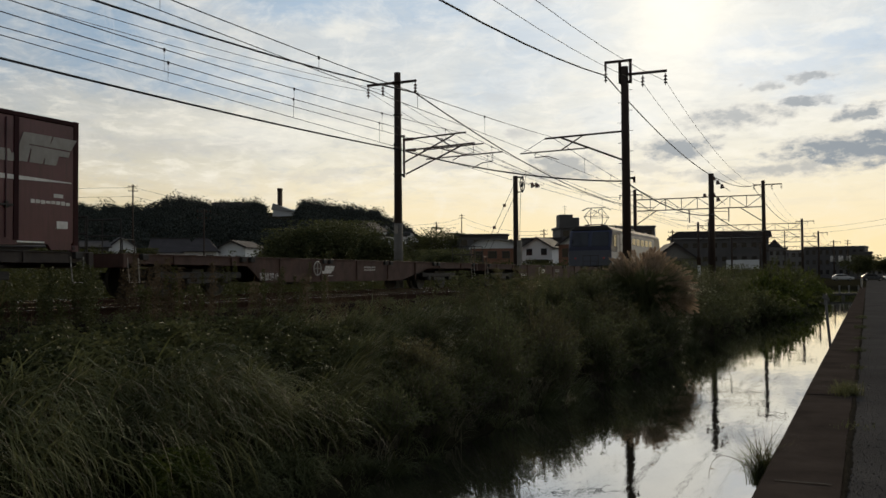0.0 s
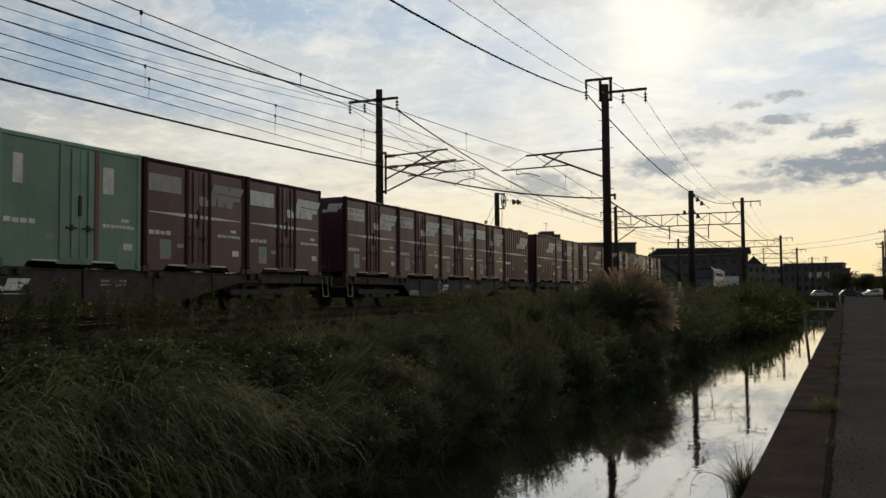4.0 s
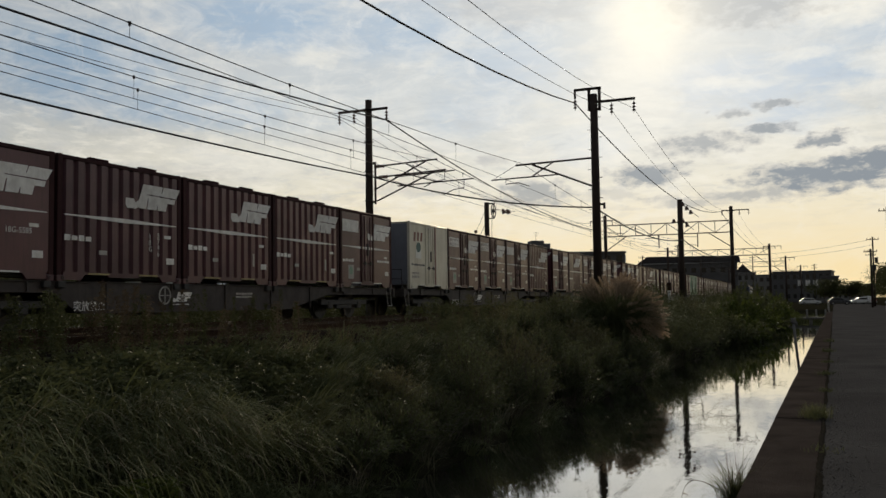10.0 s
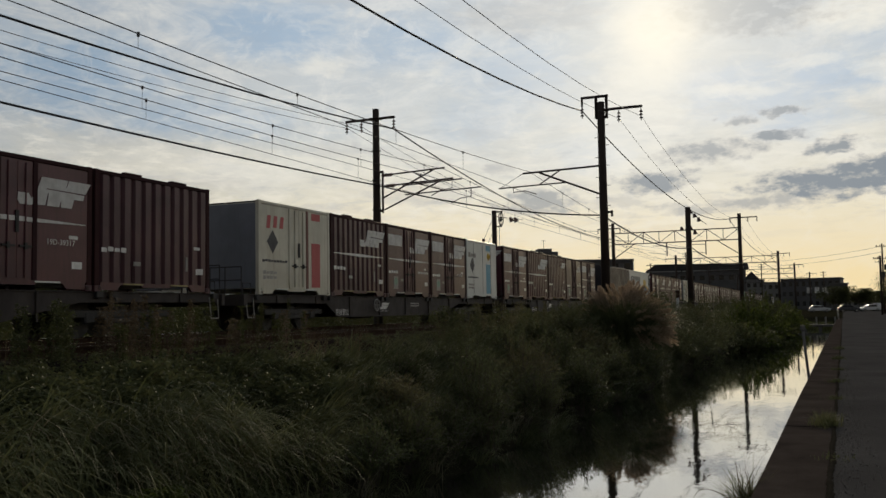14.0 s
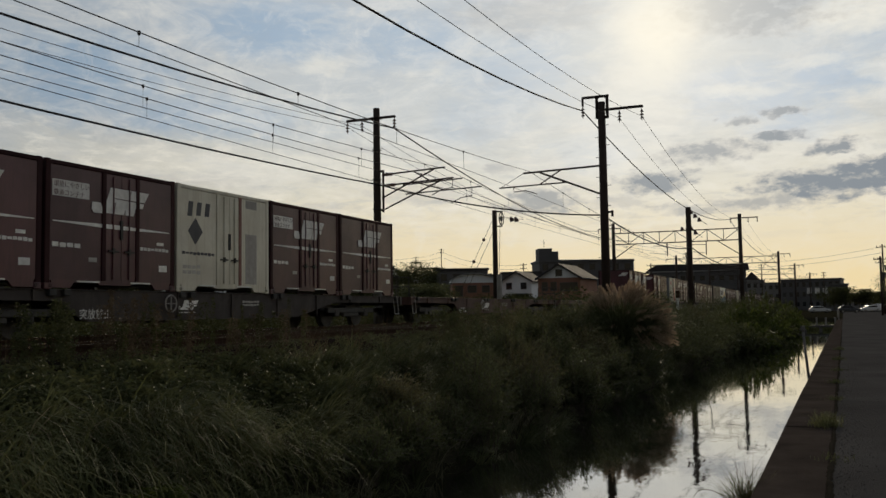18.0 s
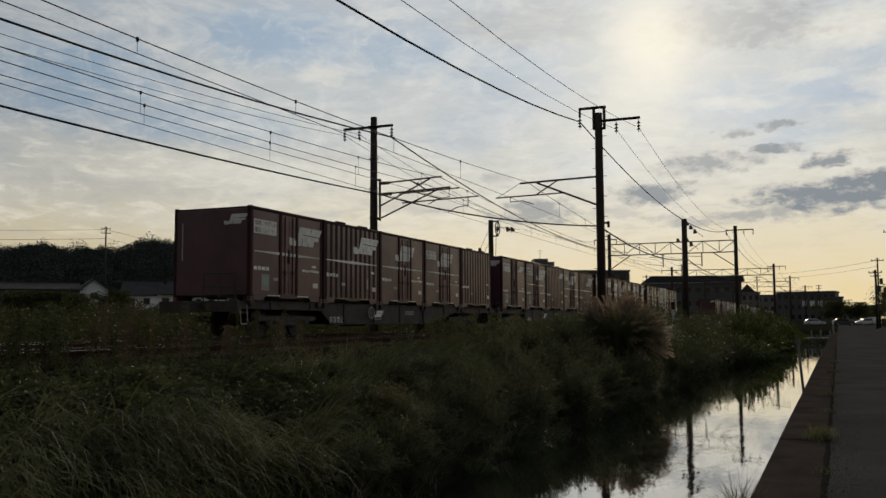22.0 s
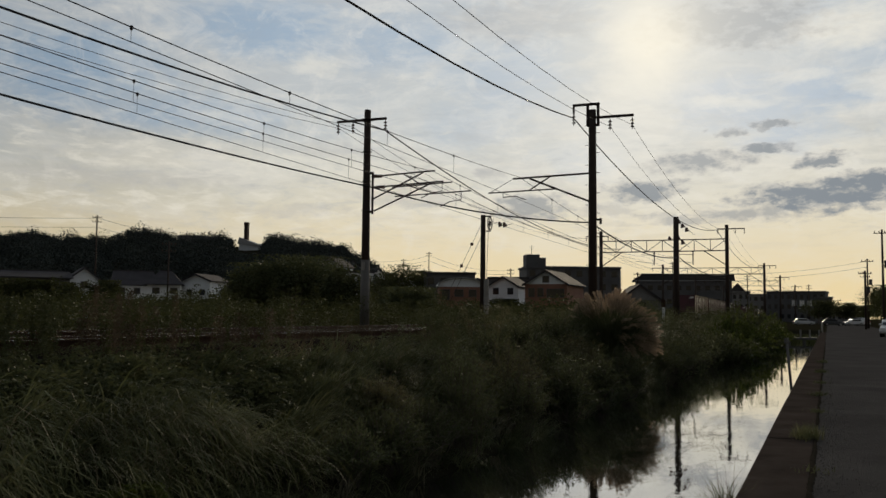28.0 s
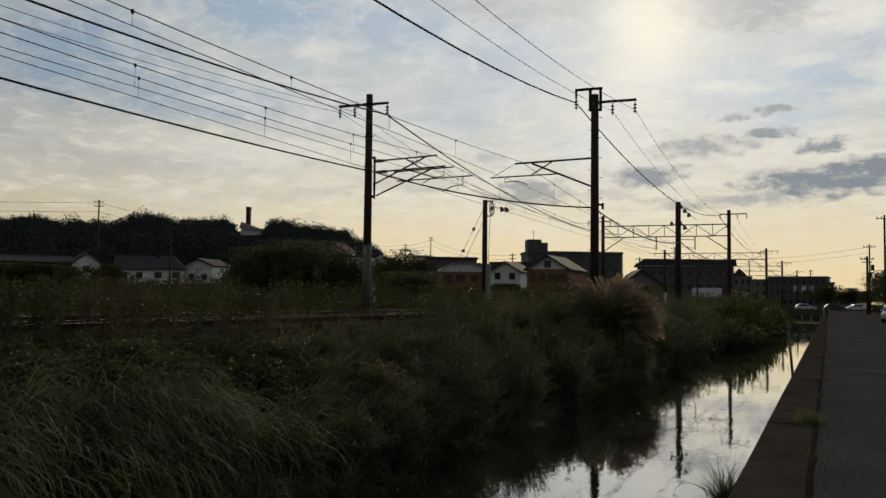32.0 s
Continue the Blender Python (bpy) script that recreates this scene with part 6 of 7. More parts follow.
weed_clumps(120, 5, 34, -9.9, -8.3, 0.22, 0.5, 0.18, 90, 0.06, LEAF, "rail_weeds", "thin leafy weeds standing beside the near rail", 1.3)
weed_clumps(360, 6, 46, -9.95, -9.2, 0.24, 0.42, 0.22, 70, 0.055, LEAF, "rail_weeds", "low dark weeds against the near rail", 1.2)
weed_clumps(300, 34, 106, -8.6, -5.0, 1.0, 1.9, 0.7, 150, 0.13, LEAF, "leafy_weeds", "tall leafy weeds farther along the bank")
weed_clumps(150, 19, 37, -9.6, -7.6, 0.45, 1.10, 0.20, 260, 0.065, LEAF, "leafy_weeds", "feathery green weeds along the top of the bank")
weed_clumps(60, 21, 37, -9.6, -7.8, 0.5, 1.25, 0.16, 240, 0.060, LEAF_OLIVE, "leafy_weeds", "feathery olive weeds along the top of the bank")
weed_clumps(110, 62, 84, -38, -22, 1.2, 2.1, 1.1, 220, 0.20, LEAF_DARK, "field_scrub", "dark shrubs before the brick houses", category="scrub")
weed_clumps(420, 8, 60, -34, -18.2, 0.6, 1.5, 0.9, 110, 0.20, LEAF_DARK, "field_scrub", "dark scrub beyond the tracks", category="scrub")
weed_clumps(420, 10, 60, -27, -17.8, 0.9, 1.9, 0.26, 110, 0.10, LEAF_DARK, "field_weeds", "tall olive weeds beyond the tracks", category="weeds")
weed_clumps(420, 60, 150, -60, -16.0, 1.0, 2.4, 1.6, 110, 0.36, LEAF_DARK, "field_scrub", "dark scrub and hedges before the houses", category="scrub")


def build_mound(x, y, r, h, mat, label, leaf=0.085, stems=95, per=34, narrow=0.11):
    """A bushy weed: stems that spread and nod outwards, thick with slim leaves."""
    z0 = ground_z(x, y) - 0.05
    t = thing("bush", label, "bush", "bushes on the bank", pose(x, y, z0))
    a = RNG.uniform(0, 2 * np.pi, stems)
    tilt = RNG.random(stems) ** 0.7
    tall = h * RNG.uniform(0.75, 1.12, stems)
    bx, by = RNG.normal(0, r * 0.16, stems), RNG.normal(0, r * 0.16, stems)

    def along(k, q):
        out = r * tilt[k] * q ** 1.25
        return np.stack([bx[k] + np.cos(a[k]) * out, by[k] + np.sin(a[k]) * out, tall[k] * (q - 0.60 * tilt[k] ** 2 * q ** 2.4)], -1)
    g = Geo()
    for k in range(stems):
        g.tube([tuple(along(np.array([k]), np.array([q]))[0]) for q in (0.0, 0.35, 0.7, 1.0)], 0.008, 3, 0.003)
    tagged(part("undergrowth", g, BARK, t, "thin brown stems"), kind="stuff")
    k = np.repeat(np.arange(stems), per)
    q = RNG.uniform(0.22, 1.02, len(k))
    p = along(k, q)
    way = along(k, np.minimum(q + 0.05, 1.05)) - p
    way /= np.linalg.norm(way, axis=1)[:, None] + 1e-9
    way = way + RNG.normal(0, 0.75, way.shape)
    p = p + RNG.normal(0, 0.035, p.shape)
    part("leaves", leaf_mesh("leaves", p, RNG.uniform(leaf * 0.55, leaf, len(k)), mat, way=way, narrow=narrow), mat, t)


BUSHES = []
for k, (u, y, r, h) in enumerate(((-6, 9.4, 0.6, 0.8), (-5.85, 10.6, 0.62, 0.8), (-5.8, 11.7, 0.7, 1), (-5.75, 12.8, 0.75, 1), (-6.6, 13, 0.7, 0.8), (-5.7, 14.3, 0.8, 1.38), (-7.3, 14.6, 0.65, 0.7), (-6.4, 15.8, 0.8, 1.3), (-5.6, 17, 0.8, 1.38), (-7.4, 17.4, 0.75, 0.8), (-6.4, 18.6, 0.9, 1.3),
                                  (-5.6, 20, 0.85, 1.38), (-7.4, 20.4, 0.85, 0.95), (-6.5, 21.8, 0.95, 1.3), (-5.6, 23.2, 0.9, 1.38), (-7.6, 23.6, 0.95, 1.1), (-6.6, 25, 1, 1.3), (-5.6, 26.6, 0.95, 1.38), (-7.8, 26.8, 1.05, 1.25), (-8.4, 29, 1.1, 1.2),
                                  (-5.8, 33.8, 1.0, 1.3), (-7.6, 33, 1.1, 1.3), (-7.2, 36, 1.2, 1.45), (-5.8, 37.2, 1.0, 1.3), (-7.4, 39.4, 1.2, 1.4), (-5.8, 41, 1.05, 1.2), (-7.3, 43, 1.3, 1.5), (-5.8, 45.2, 1.1, 1.3), (-7.2, 47.2, 1.3, 1.7), (-5.8, 48.8, 1.1, 1.4))):
    BUSHES.append((canal_x(u, y), y, r, h, (LEAF, LEAF_OLIVE, LEAF, BLADE)[(k * 7 + k // 3) % 4]))
for x, y, r, h, m in BUSHES:
    build_mound(x, y, r, h, m, {LEAF: "dark green bushy weed nodding over the bank", LEAF_OLIVE: "olive brown bushy weed nodding over the bank"}.get(m, "grassy green bush on the bank"), leaf=0.095 if y < 20 else 0.13, stems=120, per=40, narrow=0.095)
for k in range(26):
    y = 51 + 2.0 * k + RNG.uniform(-0.6, 0.6)
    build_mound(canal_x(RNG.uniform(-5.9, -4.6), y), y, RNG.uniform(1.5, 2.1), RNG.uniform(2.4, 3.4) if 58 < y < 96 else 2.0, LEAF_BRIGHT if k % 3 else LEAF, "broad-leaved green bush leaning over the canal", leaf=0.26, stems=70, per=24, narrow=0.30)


def build_pampas():
    """A rounded clump of plume grass on the bank."""
    cx, cy = -6.1, 30.6
    z0 = ground_z(cx, cy) - 0.05
    BALL_R, BALL_Z = 1.42, 0.78 - z0
    p = thing("pampas_clump", "large rounded clump of pampas grass with pale feathery plumes", "plant", at=pose(cx, cy, z0))
    n = 9000
    a, r = RNG.uniform(0, 2 * np.pi, n), np.abs(RNG.normal(0, 0.42, n))
    me = blade_mesh("leaves", r * np.cos(a), r * np.sin(a), np.full(n, 0.15), RNG.uniform(1.2, 2.5, n), RNG.uniform(0.010, 0.020, n), RNG.uniform(0.25, 1.35, n), BLADE, 5, a + RNG.normal(0, 0.35, n))
    part("leaves", me, BLADE, p)
    n = 420
    a, rise = RNG.uniform(0, 2 * np.pi, n), RNG.uniform(-0.30, 1.0, n)
    for k in range(n):
        flat = math.sqrt(1 - rise[k] ** 2)
        way = Vector((math.cos(a[k]) * flat, math.sin(a[k]) * flat, rise[k]))
        if rise[k] < 0.60 and way.x < 0.45 and k % 9:
            continue
        top = Vector((0, 0, BALL_Z)) + way * (BALL_R * RNG.uniform(0.74, 0.95))
        m = 190
        q = RNG.random(m)
        pts = np.array(top)[None] + np.array(way)[None] * (q[:, None] * 0.50) + RNG.normal(0, 0.030, (m, 3)) * (1.1 - 0.7 * q[:, None])
        pts[:, 2] -= 0.12 * q ** 2
        part("plume", leaf_mesh("plume", pts, 0.085, PLUME, way=np.array(way)[None] + RNG.normal(0, 0.26, (m, 3)), narrow=0.08), PLUME, p, "pale feathery plume")


build_pampas()


def build_flecks():
    n = 46
    y = 6 + 30 * RNG.random(n) ** 1.3
    x = canal_x(RNG.uniform(-5.3, -1.4, n), y)
    p = np.stack([x, y, np.full(n, WATER_Z + 0.004)], -1)
    way = np.stack([RNG.normal(size=n), RNG.normal(size=n), np.zeros(n)], -1)
    v, f = [], []
    for k in range(n):
        a = Vector(way[k]).normalized() * RNG.uniform(0.015, 0.045)
        b = Vector((-a.y, a.x, 0)) * 0.45
        c = Vector(p[k])
        v += [c - a, c + b, c + a, c - b]
        f.append((4 * k, 4 * k + 1, 4 * k + 2, 4 * k + 3))
    tagged(new("floating_leaves", sheet("floating_leaves", v, f, STRAW)), "pale dead leaves floating on the canal", "leaf", kind="stuff")


build_flecks()


def build_tuft():
    x, y = canal_x(WALL_EDGE - 0.10, 8.3), 8.3
    t = thing("grass_tuft", "dark grass tuft growing out of the canal wall", "grass", at=pose(x, y, -0.34))
    n = 620
    a = RNG.uniform(0, 2 * np.pi, n)
    part("tuft", blade_mesh("tuft", RNG.normal(0, 0.05, n), RNG.normal(0, 0.06, n), np.zeros(n), RNG.uniform(0.18, 0.54, n), np.full(n, 0.006), RNG.uniform(0.25, 1.5, n), BLADE, 6, a), BLADE, t)
    n = 26
    part("seed_stalk", blade_mesh("seed_stalk", RNG.normal(0, 0.04, n), RNG.normal(0, 0.05, n), np.zeros(n), RNG.uniform(0.45, 0.72, n), np.full(n, 0.005), RNG.uniform(0.05, 0.5, n), STRAW, 6), STRAW, t, "thin dry seed stalks")
    part("arching_stalk", Geo().tube([(-0.48 * math.sin(k * math.pi / 24), 0.02, 0.05 + 0.26 * math.sin(k * math.pi / 12 * 0.86) - 0.012 * k) for k in range(13)], 0.004, 5, 0.002), STRAW, t, "one long arching stalk")
    for y, n, h, u in ((12.2, 420, 0.24, -0.26), (9.6, 60, 0.06, -0.16), (15.6, 110, 0.09, -0.18), (19.0, 160, 0.13, -0.2), (22.5, 120, 0.10, -0.17), (27.0, 200, 0.16, -0.2), (33.0, 220, 0.18, -0.2)):
        t = thing("grass_tuft", "small yellow-green tuft in the crack beside the wall", "grass", "tufts along the wall", at=pose(canal_x(u, y), y, 0.01))
        part("tuft", blade_mesh("tuft", RNG.normal(0, 0.08, n), RNG.normal(0, 0.16, n), np.zeros(n), RNG.uniform(h * 0.3, h, n), np.full(n, 0.006), RNG.uniform(0.2, 1.0, n), BLADE_SUN_TINT if n > 400 else BLADE, 3), BLADE, t)


build_tuft()


def build_tree(x, y, h, r, label, mat=LEAF_DARK, leaves=5200, size=0.24, seed=1):
    """A tapered trunk with limbs and a broken crown of leaf clusters."""
    rnd = np.random.default_rng(seed)
    z0 = ground_z(x, y)
    t = thing("tree", label, "tree", at=pose(x, y, z0))
    g = Geo().tube([(0, 0, -0.1), (0.05, 0, h * 0.3), (0.0, 0.1, h * 0.6)], 0.05 * h * 0.45, 8, 0.03)
    tips = []
    for k in range(12):
        a, e = rnd.uniform(0, 2 * np.pi), rnd.uniform(0.15, 1.2)
        base = Vector((0, 0, h * rnd.uniform(0.2, 0.55)))
        d = rnd.uniform(0.45, 0.95)
        tip = base + Vector((math.cos(a) * r * d * math.cos(e * 0.7), math.sin(a) * r * d * math.cos(e * 0.7), (h * 0.45) * math.sin(e)))
        tips.append(tip)
        g.tube([base, base.lerp(tip, 0.5) + Vector((0, 0, 0.08 * h)), tip], 0.018 * h, 5, 0.012)
    part("trunk", g, BARK, t)
    tips += [Vector((rnd.normal(0, r * 0.4), rnd.normal(0, r * 0.4), h * rnd.uniform(0.45, 0.92))) for k in range(16)]
    c = np.array([tuple(p) for p in tips])[rnd.integers(0, len(tips), leaves)]
    p = c + rnd.normal(0, 1, (leaves, 3)) * np.array([r * 0.20, r * 0.20, h * 0.10])
    p[:, 2] = np.clip(p[:, 2], 0.1, h)
    part("crown", leaf_mesh("crown", p, rnd.uniform(size * 0.5, size, leaves), mat), mat, t)


for x, y, h, r, s in ((-28.8, 43.0, 4.0, 1.8, 7), (-26.9, 44.5, 4.5, 2.5, 1), (-28.0, 49, 4.7, 2.5, 2), (-26.0, 48.0, 3.9, 2.0, 3), (-24.5, 56, 3.0, 2.0, 5), (-27, 60, 3.2, 2.4, 6)):
    build_tree(x, y, h, r, "bushy green tree beyond the tracks", LEAF, 7500, 0.24, s)


def build_marker():
    z = ground_z(-8.65, 62)
    m = thing("marker_post", "short white trackside marker post with a reddish top", "post", at=pose(-8.65, 62, z))
    part("post", Geo().box(-0.08, 0.08, -0.08, 0.08, -0.1, 2.15 - z), WHITE_WALL, m, bevel=0.01)
    part("head", Geo().box(-0.13, 0.13, -0.11, 0.11, 2.15 - z, 2.68 - z), RUST, m, "rust red box head", bevel=0.015)


build_marker()


# ---------------------------------------------------------------- the distance
def from_eye(a, d, tilt=0.0):
    """A place d metres out, a being the sine of the angle to the right of the track's line."""
    return a * d, math.sqrt(1 - a * a) * d, EYE + tilt * d


def ridge(a):
    """Tilt of the hill's skyline without its trees, by the sine of the angle."""
    return lerp(a, (-0.90, -0.78, -0.744, -0.726, -0.711, -0.692, -0.672, -0.664, -0.651, -0.634, -0.625, -0.606, -0.587, -0.570, -0.548, -0.532, -0.517, -0.495, -0.473, -0.462, -0.448, -0.434, -0.422, -0.40, -0.37),
                (0.083, 0.080, 0.0785, 0.0844, 0.0784, 0.0820, 0.0795, 0.0866, 0.0904, 0.0895, 0.0833, 0.0850, 0.0880, 0.0831, 0.0855, 0.0895, 0.0836, 0.0817, 0.0772, 0.0699, 0.0619, 0.0539, 0.0478, 0.036, 0.012))


def build_hill():
    D = 420.0
    rows, cols = 12, 60
    v = []
    for j in range(rows):
        d = D - 190 + j * 190 / (rows - 2) if j < rows - 1 else D + 60
        lift = min(1.0, (j / (rows - 2))) ** 0.8 if j < rows - 1 else 0.3
        for i in range(cols):
            a = -0.93 + 0.60 * i / (cols - 1)
            x, y, _ = from_eye(a, d)
            v.append((x, y, 0.2 + lift * (ridge(a) * D + EYE - 5.2)))
    f = [(j * cols + i, j * cols + i + 1, (j + 1) * cols + i + 1, (j + 1) * cols + i) for j in range(rows - 1) for i in range(cols - 1)]
    tagged(new("hill", sheet("hill", v, f, SOIL, True)), "low wooded hill behind the houses", "hill", kind="structure")
    n = 3400
    a = RNG.uniform(-0.92, -0.385, n)
    q = RNG.random(n) ** 0.6
    keep = ~((np.abs(a + 0.562) < 0.0135) & (q > 0.55)) & ((a < -0.43) | (q > 0.5))
    a, q = a[keep], q[keep]
    n = len(a)
    d = D - 190 + 190 * q
    h = np.clip(RNG.normal(4.7, 1.3, n) + 2.0 * (RNG.random(n) > 0.95), 2.6, 8.5) * np.where(a > -0.44, 0.7, 1.0)
    x, y = a * d, np.sqrt(1 - a * a) * d
    base = np.array([0.2 + q[k] ** 0.8 * (ridge(a[k]) * D + EYE - 5.2) for k in range(n)])
    per = 150
    k = np.repeat(np.arange(n), per)
    w = RNG.normal(0, 1, (n * per, 3))
    w /= np.linalg.norm(w, axis=1)[:, None]
    rad = RNG.random(n * per) ** 0.4
    p = np.stack([x[k] + w[:, 0] * rad * h[k] * 0.46, y[k] + w[:, 1] * rad * h[k] * 0.46, base[k] + h[k] * 0.45 + w[:, 2] * rad * h[k] * 0.5], -1)
    stuff("hill_woods", leaf_mesh("hill_woods", p, RNG.uniform(0.30, 0.68, n * per), LEAF_WOODS, narrow=0.5), "dense dark woods covering the hill", "woods")


build_hill()


def place(a, d, turn=0.0):
    """A pose on the ground d metres out, facing the eye, turned by so many degrees."""
    x, y, _ = from_eye(a, d)
    return pose(x, y, 0.2, 0, 0, math.degrees(math.atan2(-a, math.sqrt(1 - a * a))) + turn)


def window(parent, x, z, w, h, y, name="window"):
    """A framed window on a wall that faces -y."""
    f = part(name, Geo().box(x - w / 2 - 0.07, x + w / 2 + 0.07, y - 0.05, y + 0.02, z - 0.07, z + h + 0.07), DARK_WALL, parent, "dark window frame")
    part("pane", Geo().box(x - w / 2, x + w / 2, y - 0.062, y - 0.03, z, z + h), WINDOW_GLASS, f, "dark glass")


def build_house(label, a, d, w, deep, eave, peak, turn, wall, gable, roof, windows, round_roof=False):
    """A house with its gable towards the eye."""
    h = thing("house", label, "house", "houses along the line", place(a, d, turn))
    part("wall", Geo().box(-w / 2, w / 2, 0, deep, -0.3, eave), wall, h)
    over = 0.45
    if round_roof:
        arc = [(w / 2 * math.cos(t) * 1.04, eave + (peak - eave) * math.sin(t)) for t in (math.pi * k / 12 for k in range(13))]
        part("gable", Geo().prism(arc, "y", 0.02, 0.25), gable, h, "pale rounded gable")
        part("roof", Geo().prism([(p * 1.03, q + 0.12) for p, q in arc] + [(p, q + 0.003) for p, q in arc[::-1]], "y", -over, deep + over), roof, h)
    else:
        part("gable", Geo().prism([(-w / 2, eave), (w / 2, eave), (0, peak)], "y", -0.012, 0.2), gable, h, "pale gable wall")
        s = (peak - eave) / (w / 2)
        for k in (-1, 1):
            part("roof_slope", Geo().prism([(0, peak + 0.03), (k * (w / 2 + over), eave - s * over + 0.03), (k * (w / 2 + over), eave - s * over + 0.22), (0, peak + 0.24)][::k], "y", -over, deep + over), roof, h)
            part("barge_board", Geo().prism([(0, peak - 0.1), (k * (w / 2 + over), eave - s * over - 0.1), (k * (w / 2 + over), eave - s * over + 0.16), (0, peak + 0.16)][::k], "y", -over - 0.06, -over), ROOF, h)
    for x, z, ww, hh in windows:
        window(h, x, z, ww, hh, 0.0)
    return h


build_house("orange brick house with a white gable and dark roof", -0.2626, 145, 7.0, 11, 6.4, 8.5, -16, BRICK, WHITE_WALL, ROOF, ((0, 6.7, 1.0, 1.0), (-2.4, 4.4, 0.9, 1.3), (1.6, 4.3, 2.8, 1.3), (-0.9, 4.4, 0.9, 1.3)))
build_house("low orange brick house with a rounded pale roof", -0.352, 150, 7.4, 9, 6.0, 7.5, 4, BRICK, WHITE_WALL, ROOF_PALE, ((-0.4, 4.4, 1.4, 1.1), (1.9, 4.4, 1.2, 1.1), (-2.6, 3.8, 1.2, 1.7)), True)
build_house("white gabled house between brick houses", -0.308, 165, 5.8, 9, 6.6, 8.3, -18, WHITE_WALL, WHITE_WALL, ROOF, ((-1.4, 5.2, 1.0, 1.1), (1.4, 5.2, 1.0, 1.1), (1.0, 3.0, 2.2, 1.3)))
build_house("white house with a small gable before the hill", -0.6905, 170, 4.7, 9, 7.1, 8.9, 6, WHITE_WALL, WHITE_WALL, ROOF, ((0, 5.5, 1.0, 1.0),))
build_house("white-walled house with its gable above a dark base", -0.6049, 165, 5.2, 8, 6.9, 8.0, -26, WHITE_WALL, WHITE_WALL, ROOF, ((-1.3, 4.4, 0.9, 0.9), (1.2, 4.4, 0.9, 0.9)))


def build_long_house(label, a, d, length, deep, eave, ridge_z, wall, windows, hip=0.0, turn=0.0):
    """A house with its long side towards the eye; hip draws the ridge in at both ends."""
    h = thing("house", label, "house", "houses along the line", place(a, d, turn))
    w, o = length / 2, 0.5
    part("wall", Geo().box(-w, w, 0, deep, -0.3, eave), wall, h)
    r = w + o - hip
    part("roof", Geo().put([(-w - o, -o, eave - 0.1), (w + o, -o, eave - 0.1), (w + o, deep + o, eave - 0.1), (-w - o, deep + o, eave - 0.1), (-r, deep / 2, ridge_z), (r, deep / 2, ridge_z)],
                           [(3, 2, 1, 0), (0, 1, 5, 4), (2, 3, 4, 5), (1, 2, 5), (3, 0, 4)]), ROOF, h, "dark tiled roof")
    part("ridge_cap", Geo().box(-r, r, deep / 2 - 0.15, deep / 2 + 0.15, ridge_z - 0.06, ridge_z + 0.12), ROOF, h)
    part("gutter", Geo().box(-w - o, w + o, -o - 0.12, -o, eave - 0.18, eave - 0.04), ROOF, h, "dark gutter")
    for x, z, ww, hh in windows:
        window(h, x, z, ww, hh, 0.0)


build_long_house("white house under a dark hipped roof", -0.6309, 160, 5.4, 7, 6.1, 8.5, WHITE_WALL, ((-1.3, 4.5, 1.1, 0.9), (1.6, 4.5, 1.1, 0.9)), 2.2, -4)
build_long_house("pale house with a broad dark roof", -0.6535, 172, 7.0, 8, 6.2, 8.9, WHITE_WALL, ((-2.2, 4.6, 1.0, 1.0), (0.4, 4.6, 1.0, 1.0)), 0.4, 4)
build_long_house("long dark-walled house with a low grey roof", -0.742, 165, 20.0, 8, 7.0, 8.2, DARK_WALL, ((-7, 5.2, 1.6, 1.1), (-3, 5.2, 1.6, 1.1), (1, 5.2, 1.6, 1.1), (5.5, 5.2, 1.6, 1.1)), 0.2, 2)
build_long_house("small pale house half hidden by a bush", -0.582, 168, 3.6, 6, 5.4, 6.6, WHITE_WALL, ((0.6, 4.0, 1.0, 0.8),), 1.0, 8)
build_long_house("grey house low on the hill's shoulder", -0.4905, 330, 12.0, 8, 17.2, 19.4, WHITE_WALL, ((-3.5, 14.6, 1.6, 1.2), (0, 14.6, 1.6, 1.2), (3.5, 14.6, 1.6, 1.2)), 1.2, 6)
build_long_house("pale terrace low on the hill's shoulder", -0.462, 340, 14.0, 8, 16.6, 18.6, WHITE_WALL, ((-4.5, 14.0, 1.6, 1.2), (-1.5, 14.0, 1.6, 1.2), (1.5, 14.0, 1.6, 1.2), (4.5, 14.0, 1.6, 1.2)), 1.0, -6)
build_house("dark house among the fields", -0.43, 230, 8.0, 9, 7.0, 10.0, 25, GREY_WALL, GREY_WALL, ROOF, ((-1.5, 4.5, 1.4, 1.2), (1.5, 4.5, 1.4, 1.2)))
build_house("white two-storey house in the distance", -0.405, 260, 8.0, 9, 10.2, 12.6, -25, WHITE_WALL, WHITE_WALL, ROOF, ((-1.8, 7.4, 1.6, 1.4), (1.8, 7.4, 1.6, 1.4), (0, 4.2, 3.0, 1.4)))
build_house("pale two-storey house in the distance", -0.387, 270, 10.0, 9, 10.6, 12.2, 70, WHITE_WALL, WHITE_WALL, ROOF, ((-2.6, 7.4, 1.6, 1.4), (0.4, 7.4, 1.6, 1.4), (3.0, 7.4, 1.6, 1.4)))
build_house("grey barn with a low dark gable roof", -0.1625, 170, 7.6, 14, 4.4, 7.2, 8, DARK_WALL, GREY_WALL, ROOF, ((0, 2.4, 2.2, 1.6),))
build_house("dark house behind the barn", -0.335, 200, 8.0, 8, 7.0, 9.4, 12, GREY_WALL, GREY_WALL, ROOF, ((0, 4.6, 2.0, 1.4),))
build_house("small house on the wooded hillside", -0.462, 330, 8.0, 8, 17.5, 20.5, 20, GREY_WALL, WHITE_WALL, ROOF, ((0, 14.0, 2.0, 1.6),))
